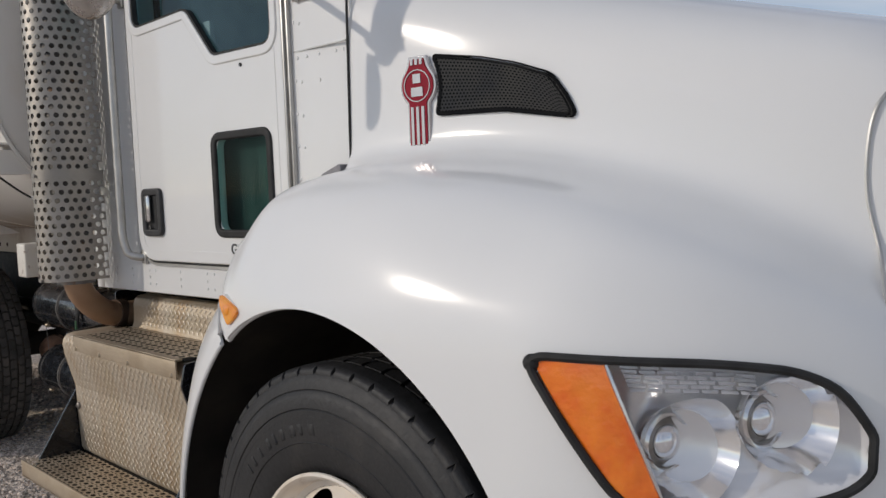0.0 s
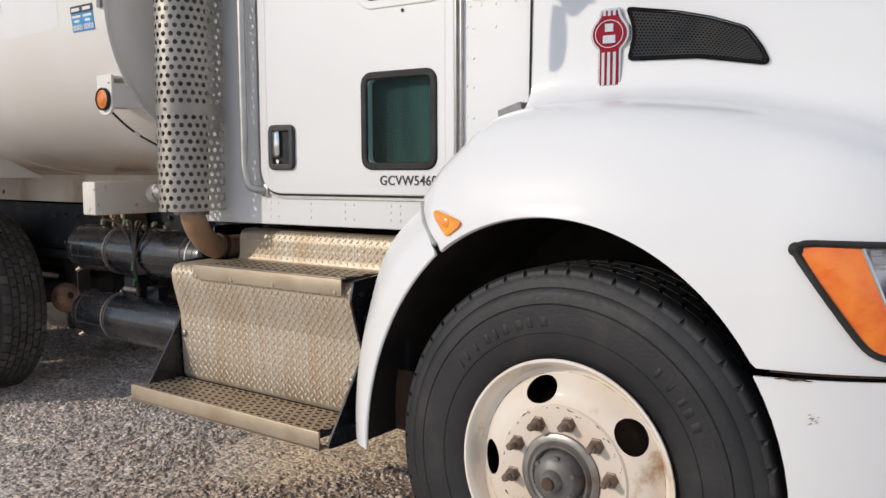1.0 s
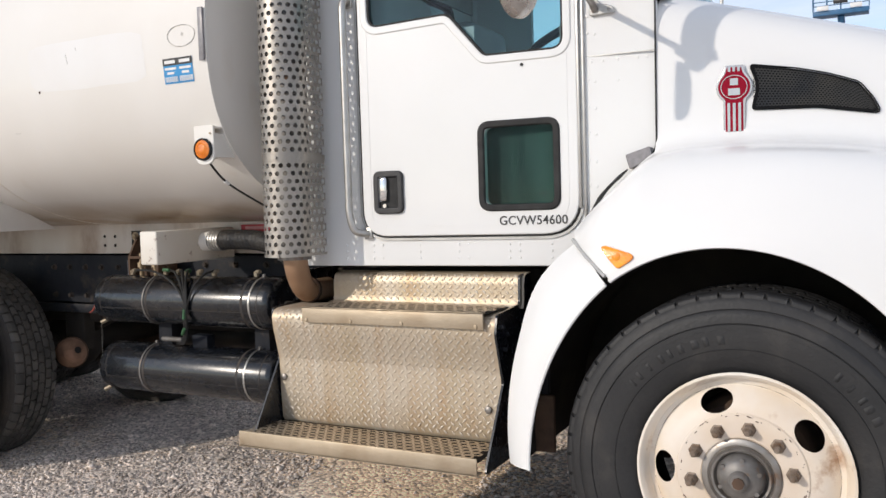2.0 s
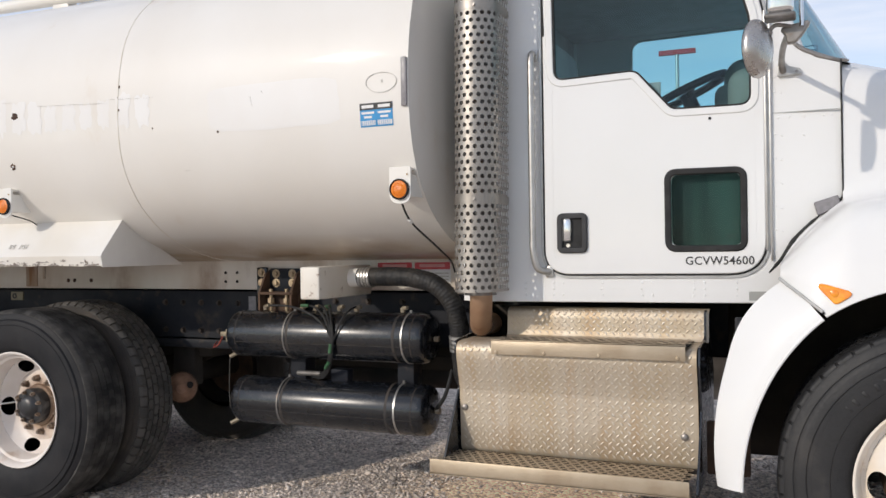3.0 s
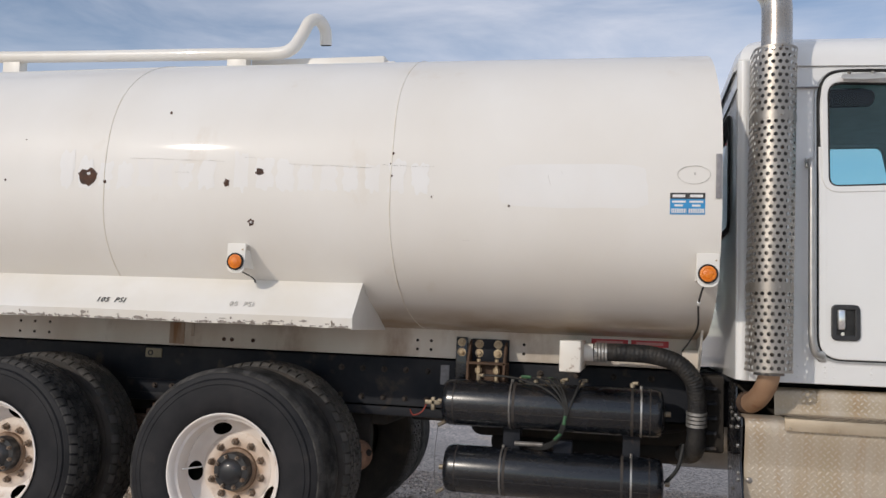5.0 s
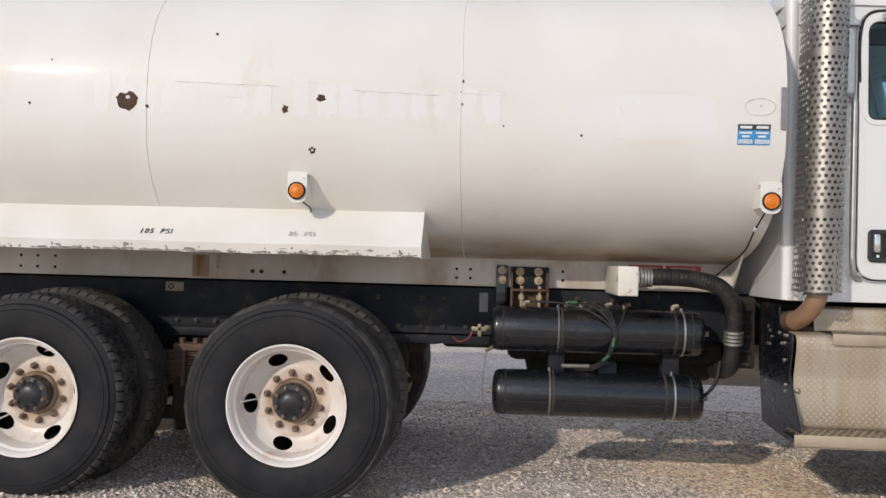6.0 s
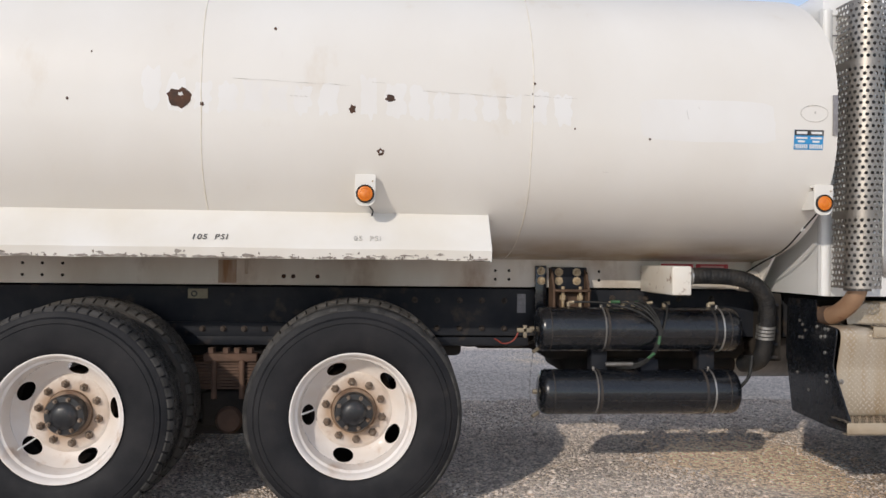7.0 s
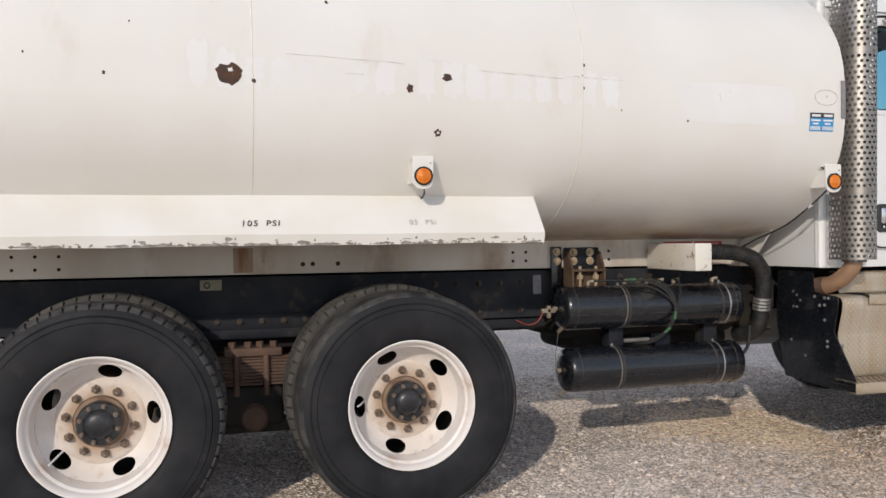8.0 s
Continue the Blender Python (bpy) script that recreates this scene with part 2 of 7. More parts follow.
def glass(name, tint, rough=0.0, gloss=0.9):
    """Tinted pane: a clear tinted film under a glossy face."""
    m = bpy.data.materials.new(name)
    m.use_nodes = True
    nd, lk = m.node_tree.nodes, m.node_tree.links
    nd.clear()
    out = nd.new("ShaderNodeOutputMaterial")
    tr = nd.new("ShaderNodeBsdfTransparent")
    tr.inputs["Color"].default_value = (*tint, 1)
    gl = nd.new("ShaderNodeBsdfGlossy")
    gl.inputs["Roughness"].default_value = 0.02 + rough
    lw = nd.new("ShaderNodeLayerWeight")
    pw = nd.new("ShaderNodeMath")
    pw.operation, pw.inputs[1].default_value = "POWER", 5.0
    fr = nd.new("ShaderNodeMath")
    fr.operation, fr.inputs[1].default_value, fr.inputs[2].default_value = "MULTIPLY_ADD", gloss, 0.045 * gloss / 0.9
    mx = nd.new("ShaderNodeMixShader")
    lk.new(lw.outputs["Facing"], pw.inputs[0])
    lk.new(pw.outputs["Value"], fr.inputs[0])
    lk.new(fr.outputs["Value"], mx.inputs["Fac"])
    lk.new(tr.outputs["BSDF"], mx.inputs[1])
    lk.new(gl.outputs["BSDF"], mx.inputs[2])
    lk.new(mx.outputs["Shader"], out.inputs["Surface"])
    return m


def add_seam_dirt_shade(m, z0, z1, colour):
    """Brown run-off caught along a seam between two heights, with the belly's shade mixed into its colour."""
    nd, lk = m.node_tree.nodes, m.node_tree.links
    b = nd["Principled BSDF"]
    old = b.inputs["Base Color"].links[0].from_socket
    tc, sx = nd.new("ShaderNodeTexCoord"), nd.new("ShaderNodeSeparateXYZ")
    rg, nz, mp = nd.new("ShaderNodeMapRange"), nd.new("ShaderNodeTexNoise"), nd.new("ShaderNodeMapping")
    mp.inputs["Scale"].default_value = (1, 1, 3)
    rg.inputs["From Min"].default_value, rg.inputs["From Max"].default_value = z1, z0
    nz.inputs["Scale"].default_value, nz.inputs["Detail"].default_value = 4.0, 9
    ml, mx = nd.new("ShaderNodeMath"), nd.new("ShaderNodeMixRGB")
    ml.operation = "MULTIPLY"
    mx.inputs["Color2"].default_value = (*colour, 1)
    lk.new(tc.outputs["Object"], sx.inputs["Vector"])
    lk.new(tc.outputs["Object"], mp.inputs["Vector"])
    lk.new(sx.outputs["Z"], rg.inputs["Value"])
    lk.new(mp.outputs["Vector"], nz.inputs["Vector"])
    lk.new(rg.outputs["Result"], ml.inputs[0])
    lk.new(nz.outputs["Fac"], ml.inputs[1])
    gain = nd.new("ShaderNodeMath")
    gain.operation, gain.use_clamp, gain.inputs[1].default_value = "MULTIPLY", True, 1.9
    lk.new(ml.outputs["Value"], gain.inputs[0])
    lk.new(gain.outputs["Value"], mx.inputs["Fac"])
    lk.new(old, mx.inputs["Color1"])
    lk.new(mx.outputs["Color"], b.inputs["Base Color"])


add_seam_dirt_shade(CREAM, 1.285, 1.40, (0.40, 0.29, 0.18))
STREAK = mat("rust_streak", (0.50, 0.43, 0.35), (0.28, 0.145, 0.07), 9, 0.6, stretch=(2, 1, 0.3))
DRUMR = mat("dusty_rust", (0.36, 0.205, 0.135), (0.20, 0.115, 0.075), 14, 0.85, 0, 0.35, 60)
GLASS = glass("tinted_cab_glass", (0.56, 0.80, 0.84))
GLASSG = glass("dark_green_glass", (0.42, 0.66, 0.62), 0.0, 0.3)
LENS = glass("clear_lens", (0.97, 0.97, 0.97), 0.0, 0.7)
GLASSW = glass("tinted_windscreen", (0.34, 0.58, 0.63))
TIPM = mat("heat_tinted_pipe", (0.50, 0.46, 0.42), (0.40, 0.34, 0.28), 5, 0.28, 1.0, 0.02, 60, 0, (0.36, 0.22, 0.12), 3, 0.58, 0.8, 0.06)
HUBK = mat("dusty_black_hub", (0.010, 0.0115, 0.015), (0.024, 0.024, 0.025), 9, 0.38, 0, 0.06, 40, 0.2, (0.14, 0.085, 0.062), 14, 0.62, 0.80)
HUBST = mat("hub_steel", (0.40, 0.38, 0.36), (0.24, 0.22, 0.20), 12, 0.42, 0.75, 0.05, 50, 0, (0.26, 0.15, 0.09), 16, 0.60, 0.75)
for m, v in ((FRAME, 0.12), (DARK, 0.1), (RUBBER, 0.22), (TREAD, 0.12), (MESHM, 0.1), (SEALM, 0.25), (HOSEM, 0.35), (TRIMM, 0.2), (RUST, 0.2), (HOODM, 0.3), (REDM, 0.15), (CREAM, 0.25), (GHOST, 0.25)):
    m.node_tree.nodes["Principled BSDF"].inputs["Specular IOR Level"].default_value = v


# ---- builders ----
def part(name, bm, material, parent=None, label="", smooth=True, angle=40):
    """Links a bmesh as one mesh object under a thing or a part."""
    me = bpy.data.meshes.new(name)
    bmesh.ops.recalc_face_normals(bm, faces=bm.faces)
    bm.to_mesh(me)
    bm.free()
    return mesh_part(name, me, material, parent, label, smooth, angle)


def mesh_part(name, me, material, parent=None, label="", smooth=True, angle=40):
    me.materials.clear()
    me.materials.append(material)
    if smooth:
        me.shade_smooth()
        me.set_sharp_from_angle(angle=radians(angle))
    ob = new(name, me)
    if parent:
        ob.parent = parent
    if label:
        tagged(ob, label)
    return ob


def bm_box(x0, x1, y0, y1, z0, z1, bevel=0.0, seg=2, bm=None):
    bm2 = bmesh.new()
    bmesh.ops.create_cube(bm2, size=1.0)
    for v in bm2.verts:
        v.co = Vector((x0 + (v.co.x + 0.5) * (x1 - x0), y0 + (v.co.y + 0.5) * (y1 - y0), z0 + (v.co.z + 0.5) * (z1 - z0)))
    if bevel:
        bmesh.ops.bevel(bm2, geom=list(bm2.edges), offset=bevel, segments=seg, affect="EDGES", profile=0.5)
    return merge(bm, bm2)


def merge(bm, bm2, m=None):
    """Adds bm2 into bm (moved by m) and returns it."""
    if m is not None:
        bm2.transform(m)
    if bm is None:
        return bm2
    me = bpy.data.meshes.new("tmp")
    bm2.to_mesh(me)
    bm.from_mesh(me)
    bpy.data.meshes.remove(me)
    bm2.free()
    return bm


def axis_matrix(origin, direction, up=(0, 0, 1)):
    """Local z along direction."""
    q = Vector(direction).to_track_quat("Z", "Y")
    return Matrix.Translation(origin) @ q.to_matrix().to_4x4()


def bm_lathe(profile, seg=48, m=None, bm=None, closed=False, a0=0.0, a1=2 * math.pi):
    """Turns (radius, height) pairs round local z."""
    bm2 = bmesh.new()
    full = abs(a1 - a0 - 2 * math.pi) < 1e-6
    n = seg if full else seg + 1
    rings = []
    for i in range(n):
        a = a0 + (a1 - a0) * i / seg
        rings.append([bm2.verts.new((r * math.cos(a), r * math.sin(a), h)) for r, h in profile])
    k = len(profile)
    for i in range(seg):
        p, q = rings[i], rings[(i + 1) % n]
        for j in range(k if closed else k - 1):
            jj = (j + 1) % k
            bm2.faces.new((p[j], q[j], q[jj], p[jj]))
    bmesh.ops.remove_doubles(bm2, verts=bm2.verts, dist=1e-5)
    return merge(bm, bm2, m)


def bm_cyl(a, b, r, seg=20, r2=None, bevel=0.0, bm=None):
    """A capped rod from a to b."""
    a, b = Vector(a), Vector(b)
    h = (b - a).length
    r2 = r if r2 is None else r2
    e = min(bevel, r * 0.5)
    prof = [(0, 0), (r - e, 0), (r, e), (r2, h - e), (r2 - e, h), (0, h)] if e else [(0, 0), (r, 0), (r2, h), (0, h)]
    return bm_lathe(prof, seg, axis_matrix(a, b - a), bm)


def spline(points, n=8):
    """Points along a smooth curve through all of them."""
    p = [Vector(q) for q in points]
    out = []
    for i in range(len(p) - 1):
        a, b, c, d = p[max(i - 1, 0)], p[i], p[i + 1], p[min(i + 2, len(p) - 1)]
        for k in range(n):
            t = k / n
            out.append(0.5 * ((2 * b) + (c - a) * t + (2 * a - 5 * b + 4 * c - d) * t * t + (3 * b - a - 3 * c + d) * t ** 3))
    out.append(p[-1])
    return out


def bm_tube(path, radius, seg=12, bm=None, cap=True):
    """A tube along a path; radius is a number or a function of the share of the way."""
    pts = [Vector(q) for q in path]
    bm2 = bmesh.new()
    rings, side = [], None
    for i, p in enumerate(pts):
        d = (pts[min(i + 1, len(pts) - 1)] - pts[max(i - 1, 0)]).normalized()
        if side is None:
            side = d.orthogonal().normalized()
        side = (side - d * side.dot(d)).normalized()
        other = d.cross(side)
        r = radius(i / (len(pts) - 1)) if callable(radius) else radius
        rings.append([bm2.verts.new(p + r * (math.cos(2 * math.pi * k / seg) * side + math.sin(2 * math.pi * k / seg) * other)) for k in range(seg)])
    for p, q in zip(rings, rings[1:]):
        for k in range(seg):
            bm2.faces.new((p[k], p[(k + 1) % seg], q[(k + 1) % seg], q[k]))
    if cap:
        bm2.faces.new(rings[0])
        bm2.faces.new(rings[-1])
    return merge(bm, bm2)


def bm_grid(fn, us, vs, keep=None, bm=None, wrap=False):
    """A sheet of fn(u, v) over the given steps."""
    bm2 = bmesh.new()
    vv = [[bm2.verts.new(fn(u, v)) for v in vs] for u in us]
    nu = len(us) if wrap else len(us) - 1
    for i in range(nu):
        for j in range(len(vs) - 1):
            if keep is None or keep(i, j):
                a = vv[(i + 1) % len(us)]
                bm2.faces.new((vv[i][j], a[j], a[j + 1], vv[i][j + 1]))
    loose = [v for v in bm2.verts if not v.link_faces]
    bmesh.ops.delete(bm2, geom=loose, context="VERTS")
    bmesh.ops.remove_doubles(bm2, verts=bm2.verts, dist=1e-5)
    return merge(bm, bm2)


def thicken(bm, t):
    """Gives a sheet thickness."""
    bmesh.ops.recalc_face_normals(bm, faces=bm.faces)
    bmesh.ops.solidify(bm, geom=list(bm.faces), thickness=t)
    return bm


def bm_perf(fn, nu, nv, fu, fv, seg=8, rings=1, stagger=True, bm=None):
    """A perforated sheet: nu x nv cells over the unit square, each with an oval hole of the shares fu, fv of the cell."""
    bm2 = bmesh.new()
    for i in range(nu):
        for j in range(nv):
            off = 0.5 if stagger and j % 2 else 0.0
            rows = []
            for k in range(seg):
                a = 2 * math.pi * k / seg
                c, s = math.cos(a), math.sin(a)
                e = 0.5 / max(abs(c), abs(s))
                row = []
                for q in range(rings + 1):
                    w = q / rings
                    du, dv = c * (fu * 0.5 * (1 - w) + e * w), s * (fv * 0.5 * (1 - w) + e * w)
                    u = min(max((i + 0.5 + off + du) / (nu + (0.5 if stagger else 0)), 0), 1)
                    row.append(bm2.verts.new(fn(u, (j + 0.5 + dv) / nv)))
                rows.append(row)
            for k in range(seg):
                p, q = rows[k], rows[(k + 1) % seg]
                for r in range(rings):
                    bm2.faces.new((p[r], q[r], q[r + 1], p[r + 1]))
    # corners of the square cells stay closed because a ray passes through each corner when seg is a multiple of 4
    bmesh.ops.remove_doubles(bm2, verts=bm2.verts, dist=2e-4)
    return merge(bm, bm2)


def arc_corner(points, radii, n=6):
    """A closed outline with rounded corners."""
    out, k = [], len(points)
    for i, p in enumerate(points):
        p = Vector(p)
        a, b = Vector(points[i - 1]) - p, Vector(points[(i + 1) % k]) - p
        r = radii[i] if isinstance(radii, (list, tuple)) else radii
        if r <= 0:
            out.append(p)
            continue
        ang = a.angle(b)
        d = min(r / math.tan(ang / 2), 0.49 * min(a.length, b.length))
        s, e = p + a.normalized() * d, p + b.normalized() * d
        for j in range(n + 1):
            t = j / n
            out.append((1 - t) ** 2 * s + 2 * t * (1 - t) * p + t * t * e)
    return out


def plate(name, loops, thick, place, material, parent, label="", bevel=0.0, smooth=True):
    """A flat plate with holes: the first loop is its outline. place maps (u, v, w) to the world; w runs through the thickness."""
    cu = bpy.data.curves.new(name, "CURVE")
    cu.dimensions, cu.fill_mode, cu.extrude = "2D", "BOTH", max(thick / 2 - bevel, 0.0)
    cu.bevel_depth, cu.bevel_resolution = bevel, 2
    for loop in loops:
        sp = cu.splines.new("POLY")
        sp.points.add(len(loop) - 1)
        for q, co in zip(sp.points, loop):
            q.co = (co[0], co[1], 0, 1)
        sp.use_cyclic_u = True
    ob = bpy.data.objects.new(name, cu)
    me = bpy.data.meshes.new_from_object(ob)
    bpy.data.objects.remove(ob)
    bpy.data.curves.remove(cu)
    for v in me.vertices:
        v.co = place(v.co.x, v.co.y, v.co.z)
    return mesh_part(name, me, material, parent, label, smooth, 35)


def writing(name, text, size, place, material, parent, label="", depth=0.0008, spacing=1.0, shear=0.0, align="LEFT", bold=0.0):
    """Lettering as a thin mesh; place maps (u, v, w)."""
    cu = bpy.data.curves.new(name, "FONT")
    cu.body, cu.size, cu.extrude, cu.align_x, cu.space_character, cu.shear = text, size, depth, align, spacing, shear
    cu.resolution_u, cu.offset = 3, bold
    ob = bpy.data.objects.new(name, cu)
    me = bpy.data.meshes.new_from_object(ob)
    bpy.data.objects.remove(ob)
    bpy.data.curves.remove(cu)
    for v in me.vertices:
        v.co = place(v.co.x, v.co.y, v.co.z)
    return mesh_part(name, me, material, parent, label, False)


def lerp_table(x, table):
    """A smooth curve through pairs (x, value), without overshoot."""
    xs, ys = [a for a, _ in table], [b for _, b in table]
    if x <= xs[0]:
        return ys[0]
    if x >= xs[-1]:
        return ys[-1]
    k = max(i for i in range(len(xs) - 1) if xs[i] <= x)
    d = [(ys[i + 1] - ys[i]) / (xs[i + 1] - xs[i]) for i in range(len(xs) - 1)]

    def slope(i):
        if i == 0 or i == len(xs) - 1:
            return d[0] if i == 0 else d[-1]
        return 0.0 if d[i - 1] * d[i] <= 0 else 2 * d[i - 1] * d[i] / (d[i - 1] + d[i])
    h = xs[k + 1] - xs[k]
    t = (x - xs[k]) / h
    return ((2 * t ** 3 - 3 * t * t + 1) * ys[k] + (t ** 3 - 2 * t * t + t) * h * slope(k) + (3 * t * t - 2 * t ** 3) * ys[k + 1] + (t ** 3 - t * t) * h * slope(k + 1))


def empty(name, label, category, group="", kind=""):
    return tagged(new(name), label, category, group, kind)

# ---- ground ----
def ground_material():
    m = mat("gravel", (0.63, 0.548, 0.485), (0.51, 0.442, 0.39), 0.9, 0.9, 0, 0.6, 55, 0, (0.68, 0.55, 0.41), 0.62, 0.52, 0.66)
    nd, lk = m.node_tree.nodes, m.node_tree.links
    b = nd["Principled BSDF"]
    old = b.inputs["Base Color"].links[0].from_socket
    # the wide patch at y 2.9 deepens the truck's far-side shade by colour
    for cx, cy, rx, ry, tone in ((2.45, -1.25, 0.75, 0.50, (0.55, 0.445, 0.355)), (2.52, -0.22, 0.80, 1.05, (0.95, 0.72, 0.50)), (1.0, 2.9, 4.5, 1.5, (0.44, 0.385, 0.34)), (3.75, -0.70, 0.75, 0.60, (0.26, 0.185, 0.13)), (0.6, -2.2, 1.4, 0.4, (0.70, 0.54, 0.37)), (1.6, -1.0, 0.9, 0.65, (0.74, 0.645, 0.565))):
        t1 = nd.new("ShaderNodeTexCoord")
        mp = nd.new("ShaderNodeMapping")
        mp.vector_type = "TEXTURE"
        mp.inputs["Location"].default_value, mp.inputs["Scale"].default_value = (cx, cy, 0), (rx, ry, 1)
        ln = nd.new("ShaderNodeVectorMath")
        ln.operation = "LENGTH"
        nz = nd.new("ShaderNodeTexNoise")
        nz.inputs["Scale"].default_value, nz.inputs["Detail"].default_value = 2.2, 8
        ad = nd.new("ShaderNodeMath")
        ad.operation = "ADD"
        rg = nd.new("ShaderNodeMapRange")
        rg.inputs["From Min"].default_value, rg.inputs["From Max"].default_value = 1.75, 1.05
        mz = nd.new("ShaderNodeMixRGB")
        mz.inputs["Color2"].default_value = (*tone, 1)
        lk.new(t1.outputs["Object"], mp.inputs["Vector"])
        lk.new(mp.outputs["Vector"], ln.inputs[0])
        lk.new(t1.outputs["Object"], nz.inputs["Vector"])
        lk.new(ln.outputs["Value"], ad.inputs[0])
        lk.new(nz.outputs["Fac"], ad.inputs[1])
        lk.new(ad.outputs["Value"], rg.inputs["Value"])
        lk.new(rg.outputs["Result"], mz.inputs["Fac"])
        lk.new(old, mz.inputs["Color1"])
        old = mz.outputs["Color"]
    tc = nd.new("ShaderNodeTexCoord")
    vo = nd.new("ShaderNodeTexVoronoi")
    vo.inputs["Scale"].default_value = 62
    hs = nd.new("ShaderNodeHueSaturation")
    sp = nd.new("ShaderNodeSeparateColor")
    mr = nd.new("ShaderNodeMapRange")
    mr.inputs["To Min"].default_value, mr.inputs["To Max"].default_value = 0.45, 1.6
    lk.new(tc.outputs["Object"], vo.inputs["Vector"])
    lk.new(vo.outputs["Color"], sp.inputs["Color"])
    lk.new(sp.outputs["Red"], mr.inputs["Value"])
    lk.new(mr.outputs["Result"], hs.inputs["Value"])
    lk.new(old, hs.inputs["Color"])
    lk.new(hs.outputs["Color"], b.inputs["Base Color"])
    bp = nd.new("ShaderNodeBump")
    bp.inputs["Strength"].default_value, bp.inputs["Distance"].default_value = 0.55, 0.010
    bp.invert = True
    lk.new(vo.outputs["Distance"], bp.inputs["Height"])
    lk.new(bp.outputs["Normal"], b.inputs["Normal"])
    return m


def ground_height(x, y):
    return 0.012 * noise.noise(Vector((x * 0.8, y * 0.8, 0.3))) + 0.010 * noise.noise(Vector((x * 3.1, y * 3.1, 4.0))) + 0.006 * noise.noise(Vector((x * 9, y * 9, 2.0)))


GRAVEL = ground_material()
fine = [-6 + 0.2 * i for i in range(20)] + [-2 + 0.05 * i for i in range(150)] + [5.5 + 0.2 * i for i in range(22)]
gx = [-1500, -400, -120, -40, -15] + fine + [12, 16, 40, 120, 400, 1500]
gy = [-1500, -400, -120, -40, -12] + [-7 + 0.2 * i for i in range(20)] + [-3 + 0.05 * i for i in range(100)] + [2 + 0.2 * i for i in range(30)] + [9, 15, 40, 120, 400, 1500]
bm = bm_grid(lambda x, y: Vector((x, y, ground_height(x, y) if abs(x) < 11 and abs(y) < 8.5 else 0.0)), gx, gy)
tagged(part("ground", bm, GRAVEL), "grey-brown gravel yard with sandy patches and painted shade behind the truck", "ground", kind="structure")


def scatter_stones(name, count, x0, x1, y0, y1, smin, smax, seed, material, label, power=3.0):
    """Loose stones: squashed, twisted octahedra with cut corners, all in one mesh."""
    rng = np.random.default_rng(seed)
    base = np.array([(1, 0, 0), (0.3, 0.9, 0.1), (-0.9, 0.35, 0), (-0.5, -0.8, 0.05), (0.5, -0.85, 0), (0.15, 0.1, 0.75), (-0.2, -0.1, -0.6), (0.55, 0.3, 0.5)])
    faces = np.array([(0, 1, 7), (1, 5, 7), (0, 7, 4), (7, 5, 4), (1, 2, 5), (2, 3, 5), (3, 4, 5), (1, 0, 6), (2, 1, 6), (3, 2, 6), (4, 3, 6), (0, 4, 6)])
    xy = np.stack((rng.uniform(x0, x1, count), rng.uniform(y0, y1, count)), 1)
    bare = np.array([math.hypot((x - 2.50) / 0.58, (y + 0.20) / 0.85) + 0.35 * noise.noise(Vector((x * 2.2, y * 2.2, 7))) < 0.85 for x, y in xy])  # trodden sand
    thin = np.array([noise.noise(Vector((x * 1.3, y * 1.3, 11))) + 0.6 * noise.noise(Vector((x * 4.1, y * 4.1, 3))) for x, y in xy])
    xy = xy[(~bare | (rng.random(count) < 0.06)) & (rng.random(count) < 0.85 + 0.7 * thin)]
    n = len(xy)
    s = (smin + (smax - smin) * rng.random(n) ** power)[:, None]
    q = base[None] * (s * rng.uniform(0.7, 1.25, (n, 3)) * np.array((1, 0.85, 0.62)))[:, None] + rng.normal(0, 0.12, (n, 8, 3)) * s[:, :, None]
    a, tilt = rng.uniform(0, 2 * math.pi, (n, 1)), rng.uniform(-0.6, 0.6, (n, 1))
    z = np.array([ground_height(x, y) for x, y in xy])[:, None] + 0.2 * s
    v = np.stack((np.cos(a) * q[:, :, 0] - np.sin(a) * q[:, :, 1] + xy[:, :1], np.sin(a) * q[:, :, 0] + np.cos(a) * q[:, :, 1] + xy[:, 1:], q[:, :, 2] + tilt * q[:, :, 0] * 0.5 + z), 2)
    f = (faces[None] + 8 * np.arange(n)[:, None, None]).reshape(-1)
    me = bpy.data.meshes.new(name)
    me.vertices.add(8 * n)
    me.vertices.foreach_set("co", v.astype(np.float32).reshape(-1))
    me.loops.add(len(f))
    me.loops.foreach_set("vertex_index", f.astype(np.int32))
    me.polygons.add(len(f) // 3)
    me.polygons.foreach_set("loop_start", np.arange(0, len(f), 3, dtype=np.int32))
    me.update(calc_edges=True)
    ob = mesh_part(name, me, material, smooth=False)
    return tagged(ob, label, "gravel", kind="stuff")


STONE = mat("stone", (0.73, 0.64, 0.57), (0.52, 0.45, 0.395), 9, 0.85, 0, 0.3, 60, per_piece=0.45)
nd, lk = STONE.node_tree.nodes, STONE.node_tree.links
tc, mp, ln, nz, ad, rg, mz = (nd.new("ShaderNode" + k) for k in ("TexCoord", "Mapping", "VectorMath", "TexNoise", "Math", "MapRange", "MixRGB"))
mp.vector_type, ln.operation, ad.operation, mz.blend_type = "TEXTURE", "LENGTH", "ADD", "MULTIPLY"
mp.inputs["Location"].default_value, mp.inputs["Scale"].default_value = (2.60, -1.25, 0), (1.15, 0.60, 1)  # stones darker and browner by the step
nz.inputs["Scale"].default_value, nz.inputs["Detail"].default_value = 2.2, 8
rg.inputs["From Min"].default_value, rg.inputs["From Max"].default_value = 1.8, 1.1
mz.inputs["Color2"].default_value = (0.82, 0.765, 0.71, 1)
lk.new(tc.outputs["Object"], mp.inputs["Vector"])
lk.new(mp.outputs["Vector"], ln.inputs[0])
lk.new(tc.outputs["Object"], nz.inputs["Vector"])
